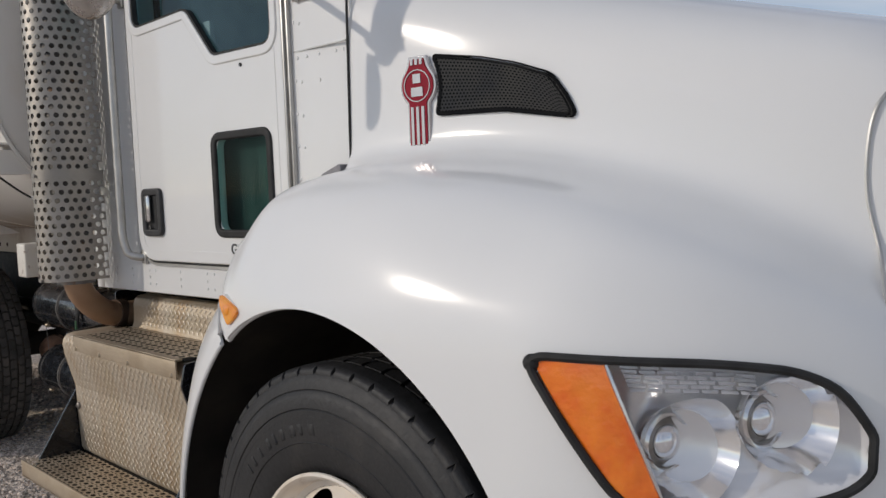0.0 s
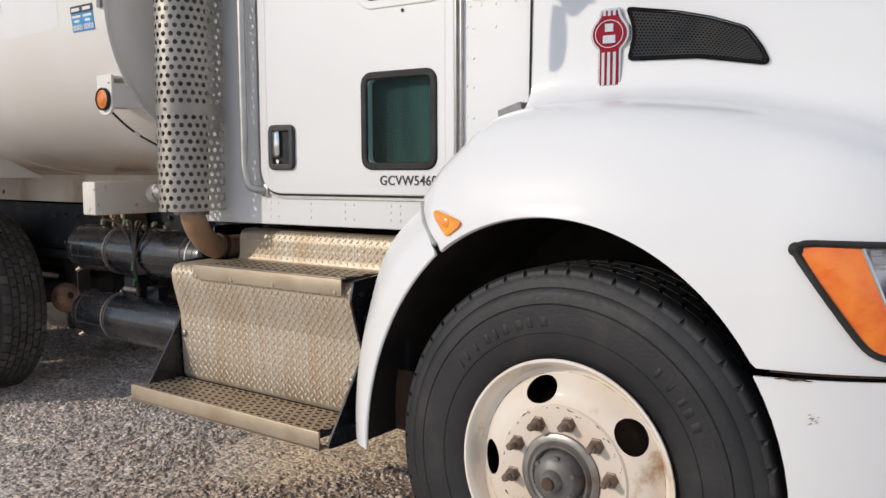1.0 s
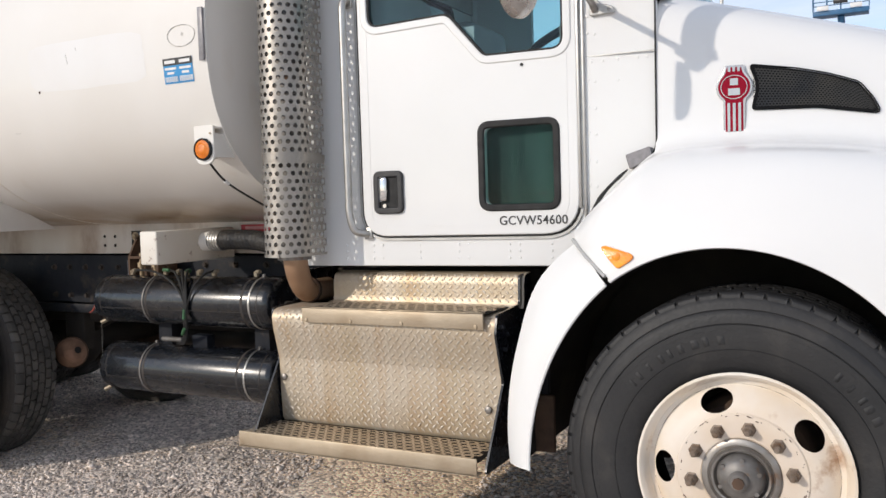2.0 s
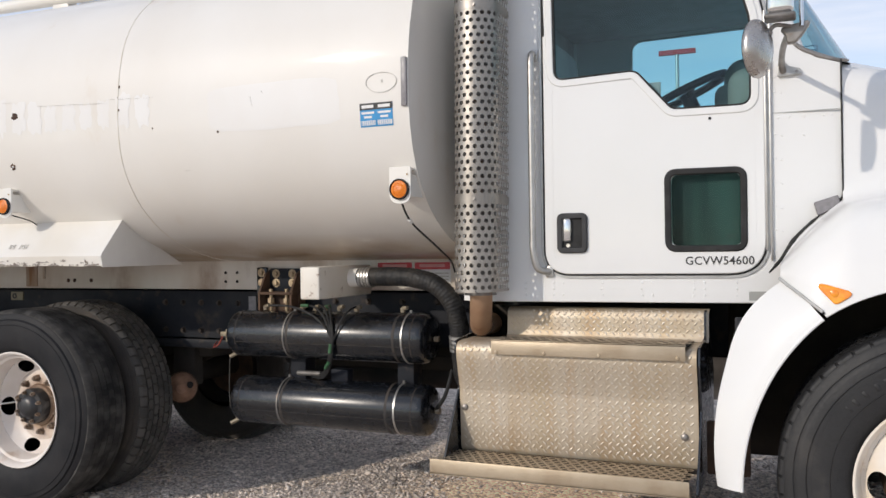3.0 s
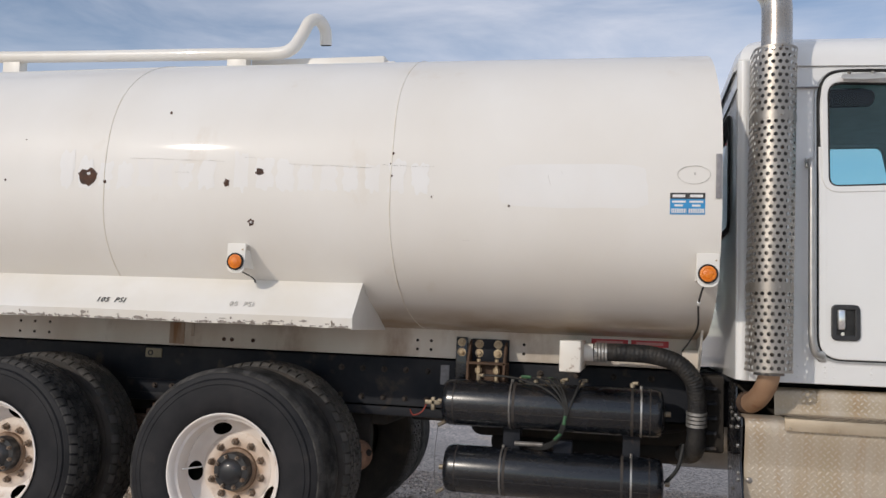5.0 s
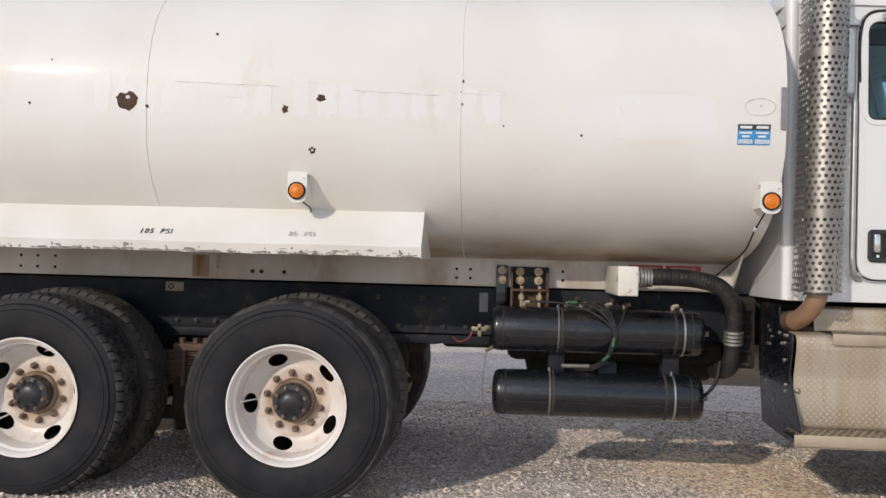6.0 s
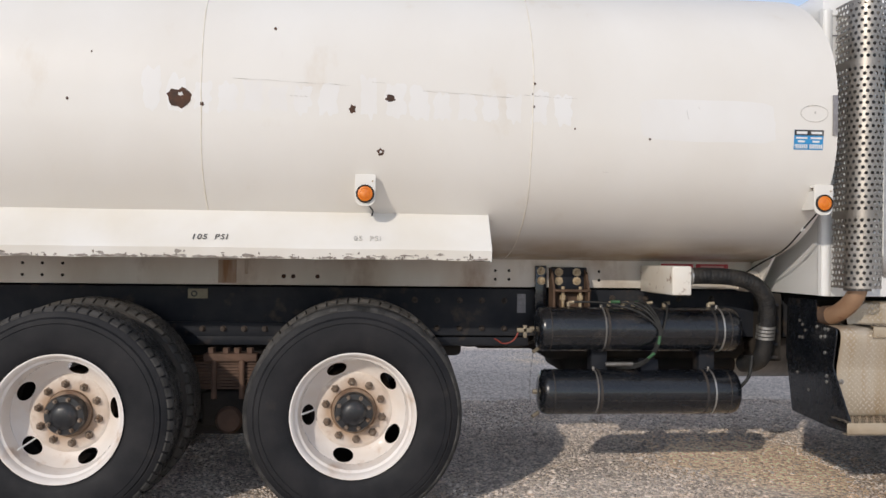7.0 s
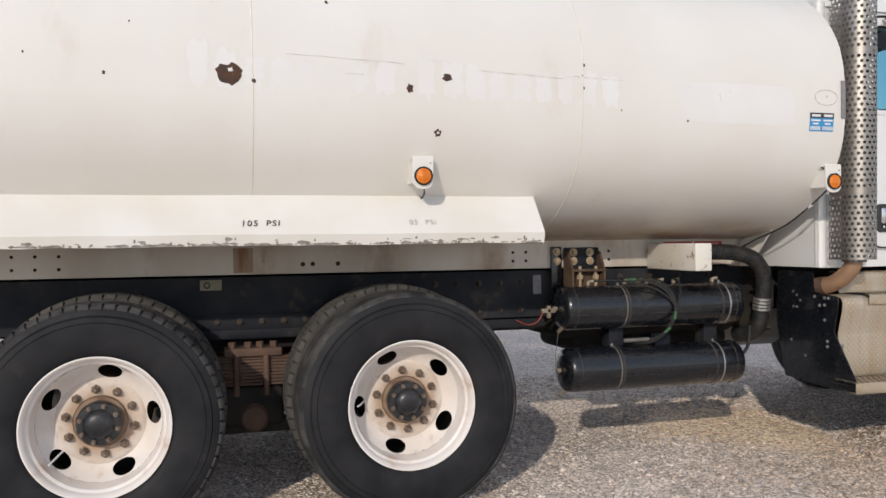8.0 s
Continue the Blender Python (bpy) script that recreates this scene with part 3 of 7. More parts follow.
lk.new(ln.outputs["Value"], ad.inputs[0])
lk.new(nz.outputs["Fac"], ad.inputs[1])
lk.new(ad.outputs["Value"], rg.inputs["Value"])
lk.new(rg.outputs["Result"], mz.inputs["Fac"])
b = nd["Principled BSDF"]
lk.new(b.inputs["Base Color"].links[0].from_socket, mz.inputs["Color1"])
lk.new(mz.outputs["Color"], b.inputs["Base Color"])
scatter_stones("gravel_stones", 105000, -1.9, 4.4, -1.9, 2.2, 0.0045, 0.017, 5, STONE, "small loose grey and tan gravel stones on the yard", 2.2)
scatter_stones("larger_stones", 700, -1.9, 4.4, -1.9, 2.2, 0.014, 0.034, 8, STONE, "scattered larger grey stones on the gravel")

# ---- the truck ----
YC = -0.10
truck = empty("water_truck", "white conventional-cab water truck with cream tank, parked on gravel", "truck")


def far_side(y):
    return 2 * YC - y


# -- tank
TZ, TA = 2.0, 1.25


def tank_section(a, grow=0.0):
    """A point of the tank's oval for the angle a from straight ahead of its near side."""
    c, s = math.cos(a), math.sin(a)
    n, hz = (2.5, 0.842) if s > 0 else (2.6, 0.745)
    k = (abs(c) ** n + abs(s) ** n) ** (-1 / n)
    return YC - (TA + grow) * k * c, TZ + (hz + grow) * k * s


def tank_side_y(z, out=0.0):
    """The near side's y at a height."""
    n, hz = (2.5, 0.842) if z > TZ else (2.6, 0.745)
    w = min(abs(z - TZ) / hz, 0.999)
    return YC - TA * (1 - w ** n) ** (1 / n) - out


def crown(x, z):
    """The tank's top falls a little towards the cab."""
    return TZ + (z - TZ) * (1 - 0.040 * max(min((x + 0.7) / 3.0, 1.0), 0.0)) if z > TZ else z


TANK_F, TANK_R = 2.367, -3.6
angs = [2 * math.pi * i / 128 for i in range(128)]
bm = bmesh.new()
stations = [(TANK_R - 0.16, -1.1), (TANK_R - 0.13, -0.55), (TANK_R - 0.05, -0.1), (TANK_R, 0)] + \
           [(TANK_R + (TANK_F - TANK_R) * i / 24, 0) for i in range(1, 25)] + \
           [(TANK_F + 0.001, -0.012), (TANK_F - 0.012, -0.02), (TANK_F + 0.012, -0.14), (TANK_F + 0.022, -0.4), (TANK_F + 0.030, -0.8), (TANK_F + 0.032, -1.15)]
rows = []
for x, g in stations:
    rows.append([])
    for a in angs:
        y, z = tank_section(a)
        z = crown(x, z)
        f = 1 + g / TA
        rake = 0.055 * max(z - 2.28, 0.0) * max(min((x - 1.4) / 0.9, 1.0), 0.0)
        rows[-1].append(bm.verts.new((x - rake, YC + (y - YC) * max(f, 0.02), TZ + (z - TZ) * max(f, 0.02))))
for p, q in zip(rows, rows[1:]):
    for k in range(128):
        bm.faces.new((p[k], p[(k + 1) % 128], q[(k + 1) % 128], q[k]))
bm.faces.new(rows[0])
bm.faces.new(rows[-1])
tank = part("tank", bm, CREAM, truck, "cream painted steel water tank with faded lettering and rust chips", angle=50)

for x in (0.845, -0.705, -2.25):
    path = []
    for i in range(97):
        y, z = tank_section(2 * math.pi * i / 96, -0.0008)
        path.append((x + 0.006 * noise.noise(Vector((i * 0.17, x, 0))), y, crown(x, z)))
    part("weld_seam", bm_tube(path, 0.0038, 6, cap=False), WELD, tank)


# shelf along the lower side of the tank
def shelf_profile():
    return [(-1.105, 1.540), (-1.282, 1.325), (-1.291, 1.311), (-1.280, 1.262), (-1.274, 1.262), (-1.284, 1.307), (-1.276, 1.318), (-1.08, 1.535)]


SH0, SH1 = -3.5, 0.660
prof = shelf_profile()
bm = bmesh.new()
steps = [SH0 + (SH1 - SH0) * i / 60 for i in range(61)]
rows = [[bm.verts.new((x, y + 0.004 * noise.noise(Vector((x * 1.3, 0, 0))), z + 0.003 * noise.noise(Vector((x * 2.0, 5, 0))) - (0.006 * noise.noise(Vector((x * 9, 2, 0))) if z < 1.27 else 0)))
         for y, z in prof] for x in steps]
for p, q in zip(rows, rows[1:]):
    for k in range(len(prof)):
        bm.faces.new((p[k], p[(k + 1) % len(prof)], q[(k + 1) % len(prof)], q[k]))
bm.faces.new(rows[0]), bm.faces.new(rows[-1])
shelf = part("side_shelf", bm, CREAM2, truck, "cream sheet-metal shelf with a chipped lower lip", angle=30)
plate("end_cap", [[(-1.11, 1.535), (-1.285, 1.322), (-1.288, 1.305), (-1.278, 1.256), (-0.70, 1.258), (-0.86, 1.34)]], 0.006,
      lambda u, v, w: Vector((SH1 + 0.002 + w, u, v)), CHIPPED, shelf, "chipped triangular end plate")
# bare chips along the lip
CHIPG = mat("bare_steel_chip", (0.36, 0.33, 0.30), (0.20, 0.165, 0.14), 40, 0.8)
rng = random.Random(4)
for i in range(230):
    x, base = rng.uniform(-1.9, 0.64), 0.004 + 0.030 * rng.random() ** 5
    bm = bmesh.new()
    w, h = 0.004 + 0.030 * rng.random() ** 3, 0.002 + 0.007 * rng.random() ** 2
    ring = []
    for a in [k * math.pi / 5 for k in range(10)]:
        lift = max(0.0005, base + h * math.sin(a) * rng.uniform(0.5, 1.4))
        ring.append(bm.verts.new((x + w * math.cos(a) * rng.uniform(0.7, 1.2), -1.2825 - 0.2245 * lift + 0.004 * noise.noise(Vector((x * 1.3, 0, 0))), 1.262 + lift)))
    bm.faces.new(ring)
    part("paint_chip", bm, CHIPG, shelf, smooth=False)
SLOPE = Vector((0, -0.177, -0.215)).normalized()


def on_shelf(x0, up):
    """Places lettering on the shelf's slope, with its foot up metres above the lip."""
    def place(u, v, w):
        p = Vector((x0 + u, -1.283, 1.326)) - SLOPE * (up + v)
        return p + Vector((0, -0.772, 0.636)) * (w + 0.0035)
    return place


for text, size, x, up, ink, lean, note in (("105", 0.046, -0.760, 0.028, INK, 0.1, "black stencilled lettering"), ("PSI", 0.046, -0.652, 0.028, INK, 0.1, "black stencilled lettering"),
                                        ("05", 0.042, 0.0, 0.032, INKF, 0.0, "worn stencilled lettering"), ("PSI", 0.042, 0.076, 0.032, INKF, 0.0, "worn stencilled lettering")):
    writing("stencil_lettering", text, size, on_shelf(x, up), ink, shelf, note, spacing=1.15, shear=lean)


def on_tank(x0, z0, out=0.002):
    """Places flat things on the tank's near side: u ahead, v up."""
    def place(u, v, w):
        z = z0 + v
        return Vector((x0 + u, tank_side_y(z, out) - w, z))
    return place


def bm_patch(u0, u1, v0, v1, place, w=0.0, nv=6):
    return bm_grid(lambda u, v: place(u, v, w), [u0, u1], [v0 + (v1 - v0) * i / nv for i in range(nv + 1)])


# warning decal
decal = part("warning_decal", bm_patch(0, 0.150, 0, 0.096, on_tank(2.144, 1.828, 0.0015)), BLUE, tank, "blue and white warning decal with black heading")
part("heading_bar", bm_patch(0, 0.150, 0.069, 0.096, on_tank(2.144, 1.828, 0.003)), INK, decal)
for u0 in (0.003, 0.078):
    part("heading_bar", bm_patch(u0, u0 + 0.069, 0.071, 0.092, on_tank(2.144, 1.828, 0.003)), INK, decal)
    part("heading_text_bar", bm_patch(u0 + 0.007, u0 + 0.062, 0.0755, 0.088, on_tank(2.144, 1.828, 0.0045)), WHITED, decal)
    for v0, ua, ub, h in ((0.052, 0.005, 0.064, 0.009), (0.035, 0.016, 0.052, 0.009), (0.006, 0.002, 0.068, 0.020)):
        part("text_bar", bm_patch(u0 + ua, u0 + ub, v0, v0 + h, on_tank(2.144, 1.828, 0.003)), WHITED, decal)
for i in range(14):
    u = 0.008 + 0.0098 * i
    part("text_gap", bm_patch(u, u + 0.0022, 0.006, 0.026, on_tank(2.144, 1.828, 0.0042)), BLUE, decal)
# pencilled oval and grey reflector strip
path = [on_tank(2.245, 2.008, 0.002)(0.070 * math.cos(a), 0.044 * math.sin(a) * (1.0 if math.sin(a) < 0 else 0.85), 0) for a in [2 * math.pi * i / 40 for i in range(41)]]
part("oval_mark", bm_tube(path, 0.0012, 4, cap=False), INKF, tank, "thin drawn oval mark")
part("oval_tick", bm_patch(0, 0.008, 0, 0.012, on_tank(2.245, 2.004, 0.002)), INKF, tank)
part("reflector_strip", bm_box(2.338, 2.362, -1.360, -1.350, 1.900, 2.098, 0.002), GREYD, tank, "grey reflector strip in a dark frame")
# faint cleaner shapes where old lettering was taken off
def ghost_bar(x, z, w, h, seed, ragged=0.45):
    """A soft-cornered bar of cleaner paint with an uneven outline."""
    pl = on_tank(x + w / 2, z + h / 2, 0.0004 + 0.0002 * (seed % 3))
    bm = bmesh.new()
    rings = [[], [], []]
    for k in range(36):
        a = 2 * math.pi * k / 36
        c, s = math.cos(a), math.sin(a)
        f = (abs(c) ** 9 + abs(s) ** 9) ** (-1 / 9) * (1.0 + ragged * noise.noise(Vector((2.2 * c, 2.2 * s, seed * 2.37))))
        for ring, g in zip(rings, (1.0, 0.66, 0.33)):
            ring.append(bm.verts.new(pl(0.5 * w * c * f * g, 0.5 * h * s * f * g, 0)))
    mid = bm.verts.new(pl(0, 0, 0))
    for k in range(36):
        n = (k + 1) % 36
        for p, q in zip(rings, rings[1:]):
            bm.faces.new((p[k], p[n], q[n], q[k]))
        bm.faces.new((rings[2][k], rings[2][n], mid))
    return bm


rng = random.Random(11)
for u0, n, tall in ((-0.97, 8, 0.19), (0.03, 9, 0.18)):
    for k in range(n):
        w, h = rng.uniform(0.070, 0.092), rng.uniform(0.120, 0.150) if k else tall
        u = u0 + 0.115 * k
        part("lettering_ghost", ghost_bar(u, 1.945 - 0.018 * max(0.0, u + 0.5), w, h, int(u * 100)), GHOST, tank)
part("cleaned_patch", ghost_bar(1.37, 1.855, 0.68, 0.20, 7, 0.05), GHOST, tank)
# thin scratches left along the old lettering
for x0, x1, z0, z1 in ((-0.56, -0.03, 2.095, 2.075), (-0.30, -0.22, 2.02, 2.018), (0.08, 0.14, 2.095, 2.093), (0.32, 0.75, 2.06, 2.04), (0.80, 0.98, 2.055, 2.045), (1.00, 1.06, 2.045, 2.045), (1.60, 1.61, 2.0, 1.96), (1.66, 1.665, 2.02, 2.01), (1.2, 1.23, 1.70, 1.70)):
    pts = [on_tank(x0 + (x1 - x0) * k / 16, z0 + (z1 - z0) * k / 16 + 0.003 * noise.noise(Vector((k * 0.7, x0, 0))), 0.0012)(0, 0, 0) for k in range(17)]
    part("scratch", bm_tube(pts, lambda s: 0.0007 + 0.0006 * math.sin(s * 23), 4), INKF, tank)


def chip(x, z, w, h, seed, material=CHIPM, deep=0.003):
    """An irregular blister of bare rusty metal."""
    r = random.Random(seed)
    pl = on_tank(x, z, 0.0012)
    bm = bmesh.new()
    mid = bm.verts.new(pl(0, 0, deep))
    ring = []
    for k in range(22):
        a = 2 * math.pi * k / 22
        f = 1.0 + (0.42 if w < 0.03 else 0.22) * noise.noise(Vector((2.1 * math.cos(a), 2.1 * math.sin(a), seed * 1.7))) + r.uniform(-0.06, 0.06)
        if 0.012 < w < 0.03:
            f *= 0.92 + 0.18 * math.cos(5 * a + seed)
        elif w > 0.05 and 1.5 < a < 2.1:
            f *= 0.74
        ring.append(bm.verts.new(pl(w * math.cos(a) * f, h * math.sin(a) * f, 0)))
    for k in range(22):
        bm.faces.new((mid, ring[k], ring[(k + 1) % 22]))
    return part("rust_chip", bm, material, tank, "irregular rusty chip in the paint", smooth=False)


chip(-0.800, 1.998, 0.056, 0.048, 1)
chip(-0.797, 2.012, 0.016, 0.014, 13, WHITED, 0.006)
chip(0.164, 2.021, 0.026, 0.020, 2)
chip(-0.01, 1.965, 0.016, 0.022, 3)
chip(0.124, 1.770, 0.017, 0.017, 4)
chip(0.124, 1.770, 0.009, 0.009, 14, WHITED, 0.006)
for x, z, r in ((-0.377, 2.344, 0.007), (1.42, 1.86, 0.005), (0.852, 2.11, 0.006), (0.85, 2.0, 0.005), (-0.70, 1.97, 0.009), (0.843, 2.06, 0.004), (-1.3, 1.98, 0.006), (-1.2, 2.2, 0.004), (-1.6, 2.05, 0.004), (1.05, 1.90, 0.004)):
    chip(x, z, r, r * 1.2, int(x * 100) + 500)


def side_lamp(x, z):
    """Amber marker lamp in a white hooded bracket, with its wire."""
    y, k = -1.325, 1.3
    bm = bmesh.new()
    outline = arc_corner([(-0.036 * k, 0.069 * k), (0.036 * k, 0.069 * k), (0.036 * k, -0.044 * k), (-0.036 * k, -0.044 * k)], [0.006, 0.006, 0.045, 0.045], 8)
    lamp = plate("marker_lamp", [outline], 0.012, lambda u, v, w: Vector((x + u, y + 0.006 + w, z + v)), CREAM2, truck, "round amber marker lamp in a white bracket", 0.002)
    tank_y = tank_side_y(z + 0.06)
    part("hood", bm_box(x - 0.0355 * k, x + 0.0355 * k, y + 0.004, tank_y + 0.03, z + 0.060 * k, z + 0.0675 * k, 0.002), CREAM2, lamp)
    for s in (-1, 1):
        part("side_web", bm_box(x + s * 0.034 * k - 0.002, x + s * 0.034 * k + 0.002, y + 0.004, tank_side_y(z) + 0.02, z - 0.03, z + 0.06), CREAM2, lamp, smooth=False)
    toward = axis_matrix((x, y, z), (0, -1, 0))
    part("rubber_ring", bm_lathe([(0.033 * k, 0.0), (0.033 * k, 0.012), (0.030 * k, 0.015), (0.0275 * k, 0.010), (0.027 * k, 0.0)], 32, toward), SEALM, lamp)
    part("amber_lens", bm_lathe([(0.0275 * k, 0.004), (0.027 * k, 0.011), (0.020 * k, 0.014), (0.0185 * k, 0.0125), (0.017 * k, 0.0145), (0.008 * k, 0.0165), (0.0, 0.017)], 32, toward), AMBERL, lamp)
    part("screw", bm_cyl((x + 0.034, y - 0.0005, z + 0.06), (x + 0.034, y - 0.004, z + 0.06), 0.004, 8), BOLT, lamp)
    return lamp


la = side_lamp(2.311, 1.567)
lb = side_lamp(0.053, 1.572)
part("wire", bm_tube(spline([(2.30, -1.30, 1.53), (2.285, -1.17, 1.44), (2.30, -0.95, 1.34), (2.28, -0.72, 1.265), (2.25, -0.60, 1.21)]), 0.0045, 6), SEALM, la)
part("clip", bm_cyl((2.285, -1.185, 1.448), (2.285, -1.165, 1.436), 0.008, 10), WHITED, la)
part("wire", bm_tube(spline([(0.06, -1.30, 1.53), (0.09, -1.20, 1.50), (0.085, -1.15, 1.475)]), 0.0035, 6), SEALM, lb)

# filler pipe and hatch box on the top
PY = -0.50
pipe = part("filler_pipe", bm_tube(spline([(-3.4, PY, 3.), (-2.0, PY, 2.955), (-0.6, PY, 2.928), (-0.2, PY, 2.92), (-0.08, PY + 0.005, 2.945), (-0.03, PY + 0.04, 3.04), (0.0, PY + 0.08, 3.14), (0.035, PY + 0.14, 3.175), (0.06, PY + 0.20, 3.13), (0.06, PY + 0.225, 3.04)], 8), 0.038, 20), CREAM2, truck, "cream steel filler pipe with a hooked end")
part("pipe_mouth", bm_cyl((0.06, PY + 0.2255, 3.0395), (0.06, PY + 0.2262, 3.037), 0.033, 20), DARK, pipe)
for x in (-2.05, -0.43):
    part("pipe_support", bm_box(x - 0.065, x + 0.065, PY - 0.012, PY + 0.06, 2.78, 2.955 if x > -1 else 2.985, 0.004), CREAM2, pipe)
part("hatch_box", bm_box(-0.38, 0.50, -0.42, 0.30, 2.80, 2.915, 0.015, 2), CREAM2, tank, "low cream hatch housing")
part("hatch_lip", bm_box(0.46, 0.56, -0.40, 0.28, 2.78, 2.885, 0.01, 2), CREAM2, tank)

# -- chassis
BOLTD = mat("grimy_bolt", (0.070, 0.052, 0.042), (0.030, 0.025, 0.022), 9, 0.75, 0.1, 0.2, 60)
SPRINGM = mat("spring_rust", (0.155, 0.092, 0.064), (0.095, 0.060, 0.045), 10, 0.85, 0, 0.25, 60)
def side_copy(y0, y1):
    return sorted((far_side(y0), far_side(y1)))


bm = bm_box(-3.6, 2.33, -0.5, -0.47, 1.11, 1.338, 0.004)
sill = part("tank_sill", bm, SILL, truck, "cream steel sill beam under the tank with rust streaks")
y0, y1 = side_copy(-0.5, -0.47)
part("tank_sill", bm_box(-3.6, 2.33, y0, y1, 1.11, 1.338, 0.004), SILL, truck)
for x in (-1.82, -1.715, -1.607, 0.80, 0.88, 1.41):
    for z in ((1.155, 1.220) if x < 0 else (1.155, 1.205)):
        part("bolt_hole", bm_cyl((x, -0.5002, z), (x, -0.5035, z), 0.0085, 12), DARK, sill)
for x in (-0.403, -0.350, -0.214):
    part("rust_spot", bm_cyl((x, -0.5002, 1.16), (x, -0.503, 1.16), 0.013, 7), CHIPM, sill)
for side in (0, 1):
    ya, yb = (-0.47, -0.42) if not side else side_copy(-0.47, -0.42)
    bm = bm_box(-3.4, 5.1, ya if not side else yb - 0.01, ya + 0.01 if not side else yb, 0.82, 1.105)
    for z in (0.82, 1.097):
        bm_box(-3.4, 5.1, ya, yb, z, z + 0.008, bm=bm)
    rail = part("frame_rail", bm, FRAME, truck, "black steel chassis rail with bolt heads", smooth=False)
    if not side:
        for x, z in [(-0.85 + 0.115 * k, 0.862) for k in range(6)] + [(0.34 + 0.13 * k, zz) for k in range(5) for zz in (0.87, 1.03)] + [(1.5 + 0.2 * k, 1.05) for k in range(4)]:
            part("rail_bolt", bm_lathe([(0, 0.02), (0.011, 0.018), (0.013, 0.012), (0.013, 0.004), (0.019, 0.003), (0.019, 0)], 8, axis_matrix((x, -0.486 if x < -0.2 else -0.47, z), (0, -1, 0))), BOLTD, rail)
        part("id_plate", bm_box(-0.935, -0.825, -0.478, -0.4705, 1.03, 1.085, 0.002), mat("plate_tan", (0.30, 0.26, 0.18), None, 30, 0.6), rail, "small tan plate")
        part("id_plate_ring", bm_lathe([(0.018, 0), (0.018, 0.003), (0.010, 0.003), (0.010, 0)], 16, axis_matrix((-0.90, -0.478, 1.057), (0, -1, 0))), INK, rail)
        part("paper_tag", bm_box(0.935, 0.985, -0.474, -0.4705, 0.96, 1.07), GREYD, rail, "grey paper tag")
        part("splice_plate", bm_box(-1.05, -0.30, -0.486, -0.471, 0.815, 0.90, 0.003), FRAME, rail, "grimy splice plate")
        part("rust_streak", bm_box(-0.765, -0.665, -0.5035, -0.5005, 1.12, 1.25), STREAK, sill, smooth=False)
        part("rust_streak", bm_box(-0.62, -0.60, -0.5035, -0.5005, 1.17, 1.25), STREAK, sill, smooth=False)

# cross members, axles, driveline
# added dark block that closes bright gaps under the frame
part("suspension_mass", bm_box(-1.25, 0.62, -0.40, 0.20, 0.70, 0.85, 0.03), DARK, truck)
part("brake_line_channel", bm_box(-1.6, 1.0, -0.49, -0.43, 0.77, 0.82, 0.006), FRAME, truck)
for x in (-2.2, -0.67, 0.75, 2.1, 3.3):
    part("cross_member", bm_box(x - 0.05, x + 0.05, -0.42, 0.22, 0.86, 1.06, 0.006), DARK, truck)
for x in (0.012, -1.345):
    ax = part("rear_axle", bm_cyl((x, -1.02, 0.52), (x, 0.82, 0.52), 0.075, 20), DARK, truck, "dark drive axle")
    part("differential", bm_lathe([(0, -0.16), (0.10, -0.15), (0.17, -0.08), (0.19, 0), (0.17, 0.08), (0.10, 0.15), (0, 0.16)], 24, axis_matrix((x, YC, 0.53), (0, 1, 0))), DARK, ax)
part("drive_shaft", bm_cyl((0.15, YC, 0.62), (0.72, YC, 0.86), 0.055, 16), DARK, truck)
part("drive_shaft", bm_cyl((0.72, YC, 0.86), (3.0, YC, 0.88), 0.055, 16), DARK, truck)
part("drive_shaft", bm_cyl((-1.2, YC, 0.56), (-0.15, YC, 0.56), 0.05, 16), DARK, truck)
# walking-beam leaf springs between the axles
for side in (0, 1):
    yy = -0.55 if not side else far_side(-0.55)
    sp = part("leaf_spring", bm_box(-1.30, -0.03, yy - 0.045, yy + 0.045, 0.675, 0.69, 0.002), SPRINGM, truck, "rusty leaf spring pack with clamp")
    for k in range(1, 9):
        part("leaf", bm_box(-1.30 + 0.05 * k, -0.03 - 0.05 * k, yy - 0.045, yy + 0.045, 0.675 - 0.017 * k, 0.689 - 0.017 * k, 0.002), SPRINGM, sp)
    part("clamp_plate", bm_box(-0.82, -0.53, yy - 0.07, yy + 0.05, 0.692, 0.735, 0.008), SPRINGM, sp)
    for dx in (-0.78, -0.70, -0.64, -0.57):
        part("clamp_nut", bm_cyl((dx, yy - 0.03, 0.735), (dx, yy - 0.03, 0.765), 0.02, 6), SPRINGM, sp)
    for dx in (-0.76, -0.61):
        part("clamp_bolt", bm_cyl((dx, yy - 0.06, 0.49), (dx, yy - 0.06, 0.70), 0.016, 10), SPRINGM, sp)
    part("saddle", bm_box(-0.83, -0.52, yy - 0.06, yy + 0.06, 0.33, 0.53, 0.03, 3), DARK, sp)
    part("trunnion", bm_lathe([(0, 0.025), (0.06, 0.02), (0.075, 0.0), (0.075, -0.05)], 20, axis_matrix((-0.675, yy - 0.07, 0.375), (0, -1, 0))), SPRINGM, sp)
    part("saddle_foot", bm_box(-1.1, -0.3, yy - 0.03, yy + 0.06, 0.29, 0.36, 0.01), DARK, sp)

# ---- wheels ----
OUT = Matrix.Rotation(radians(90), 4, "X")  # local z of a lathe points to -y


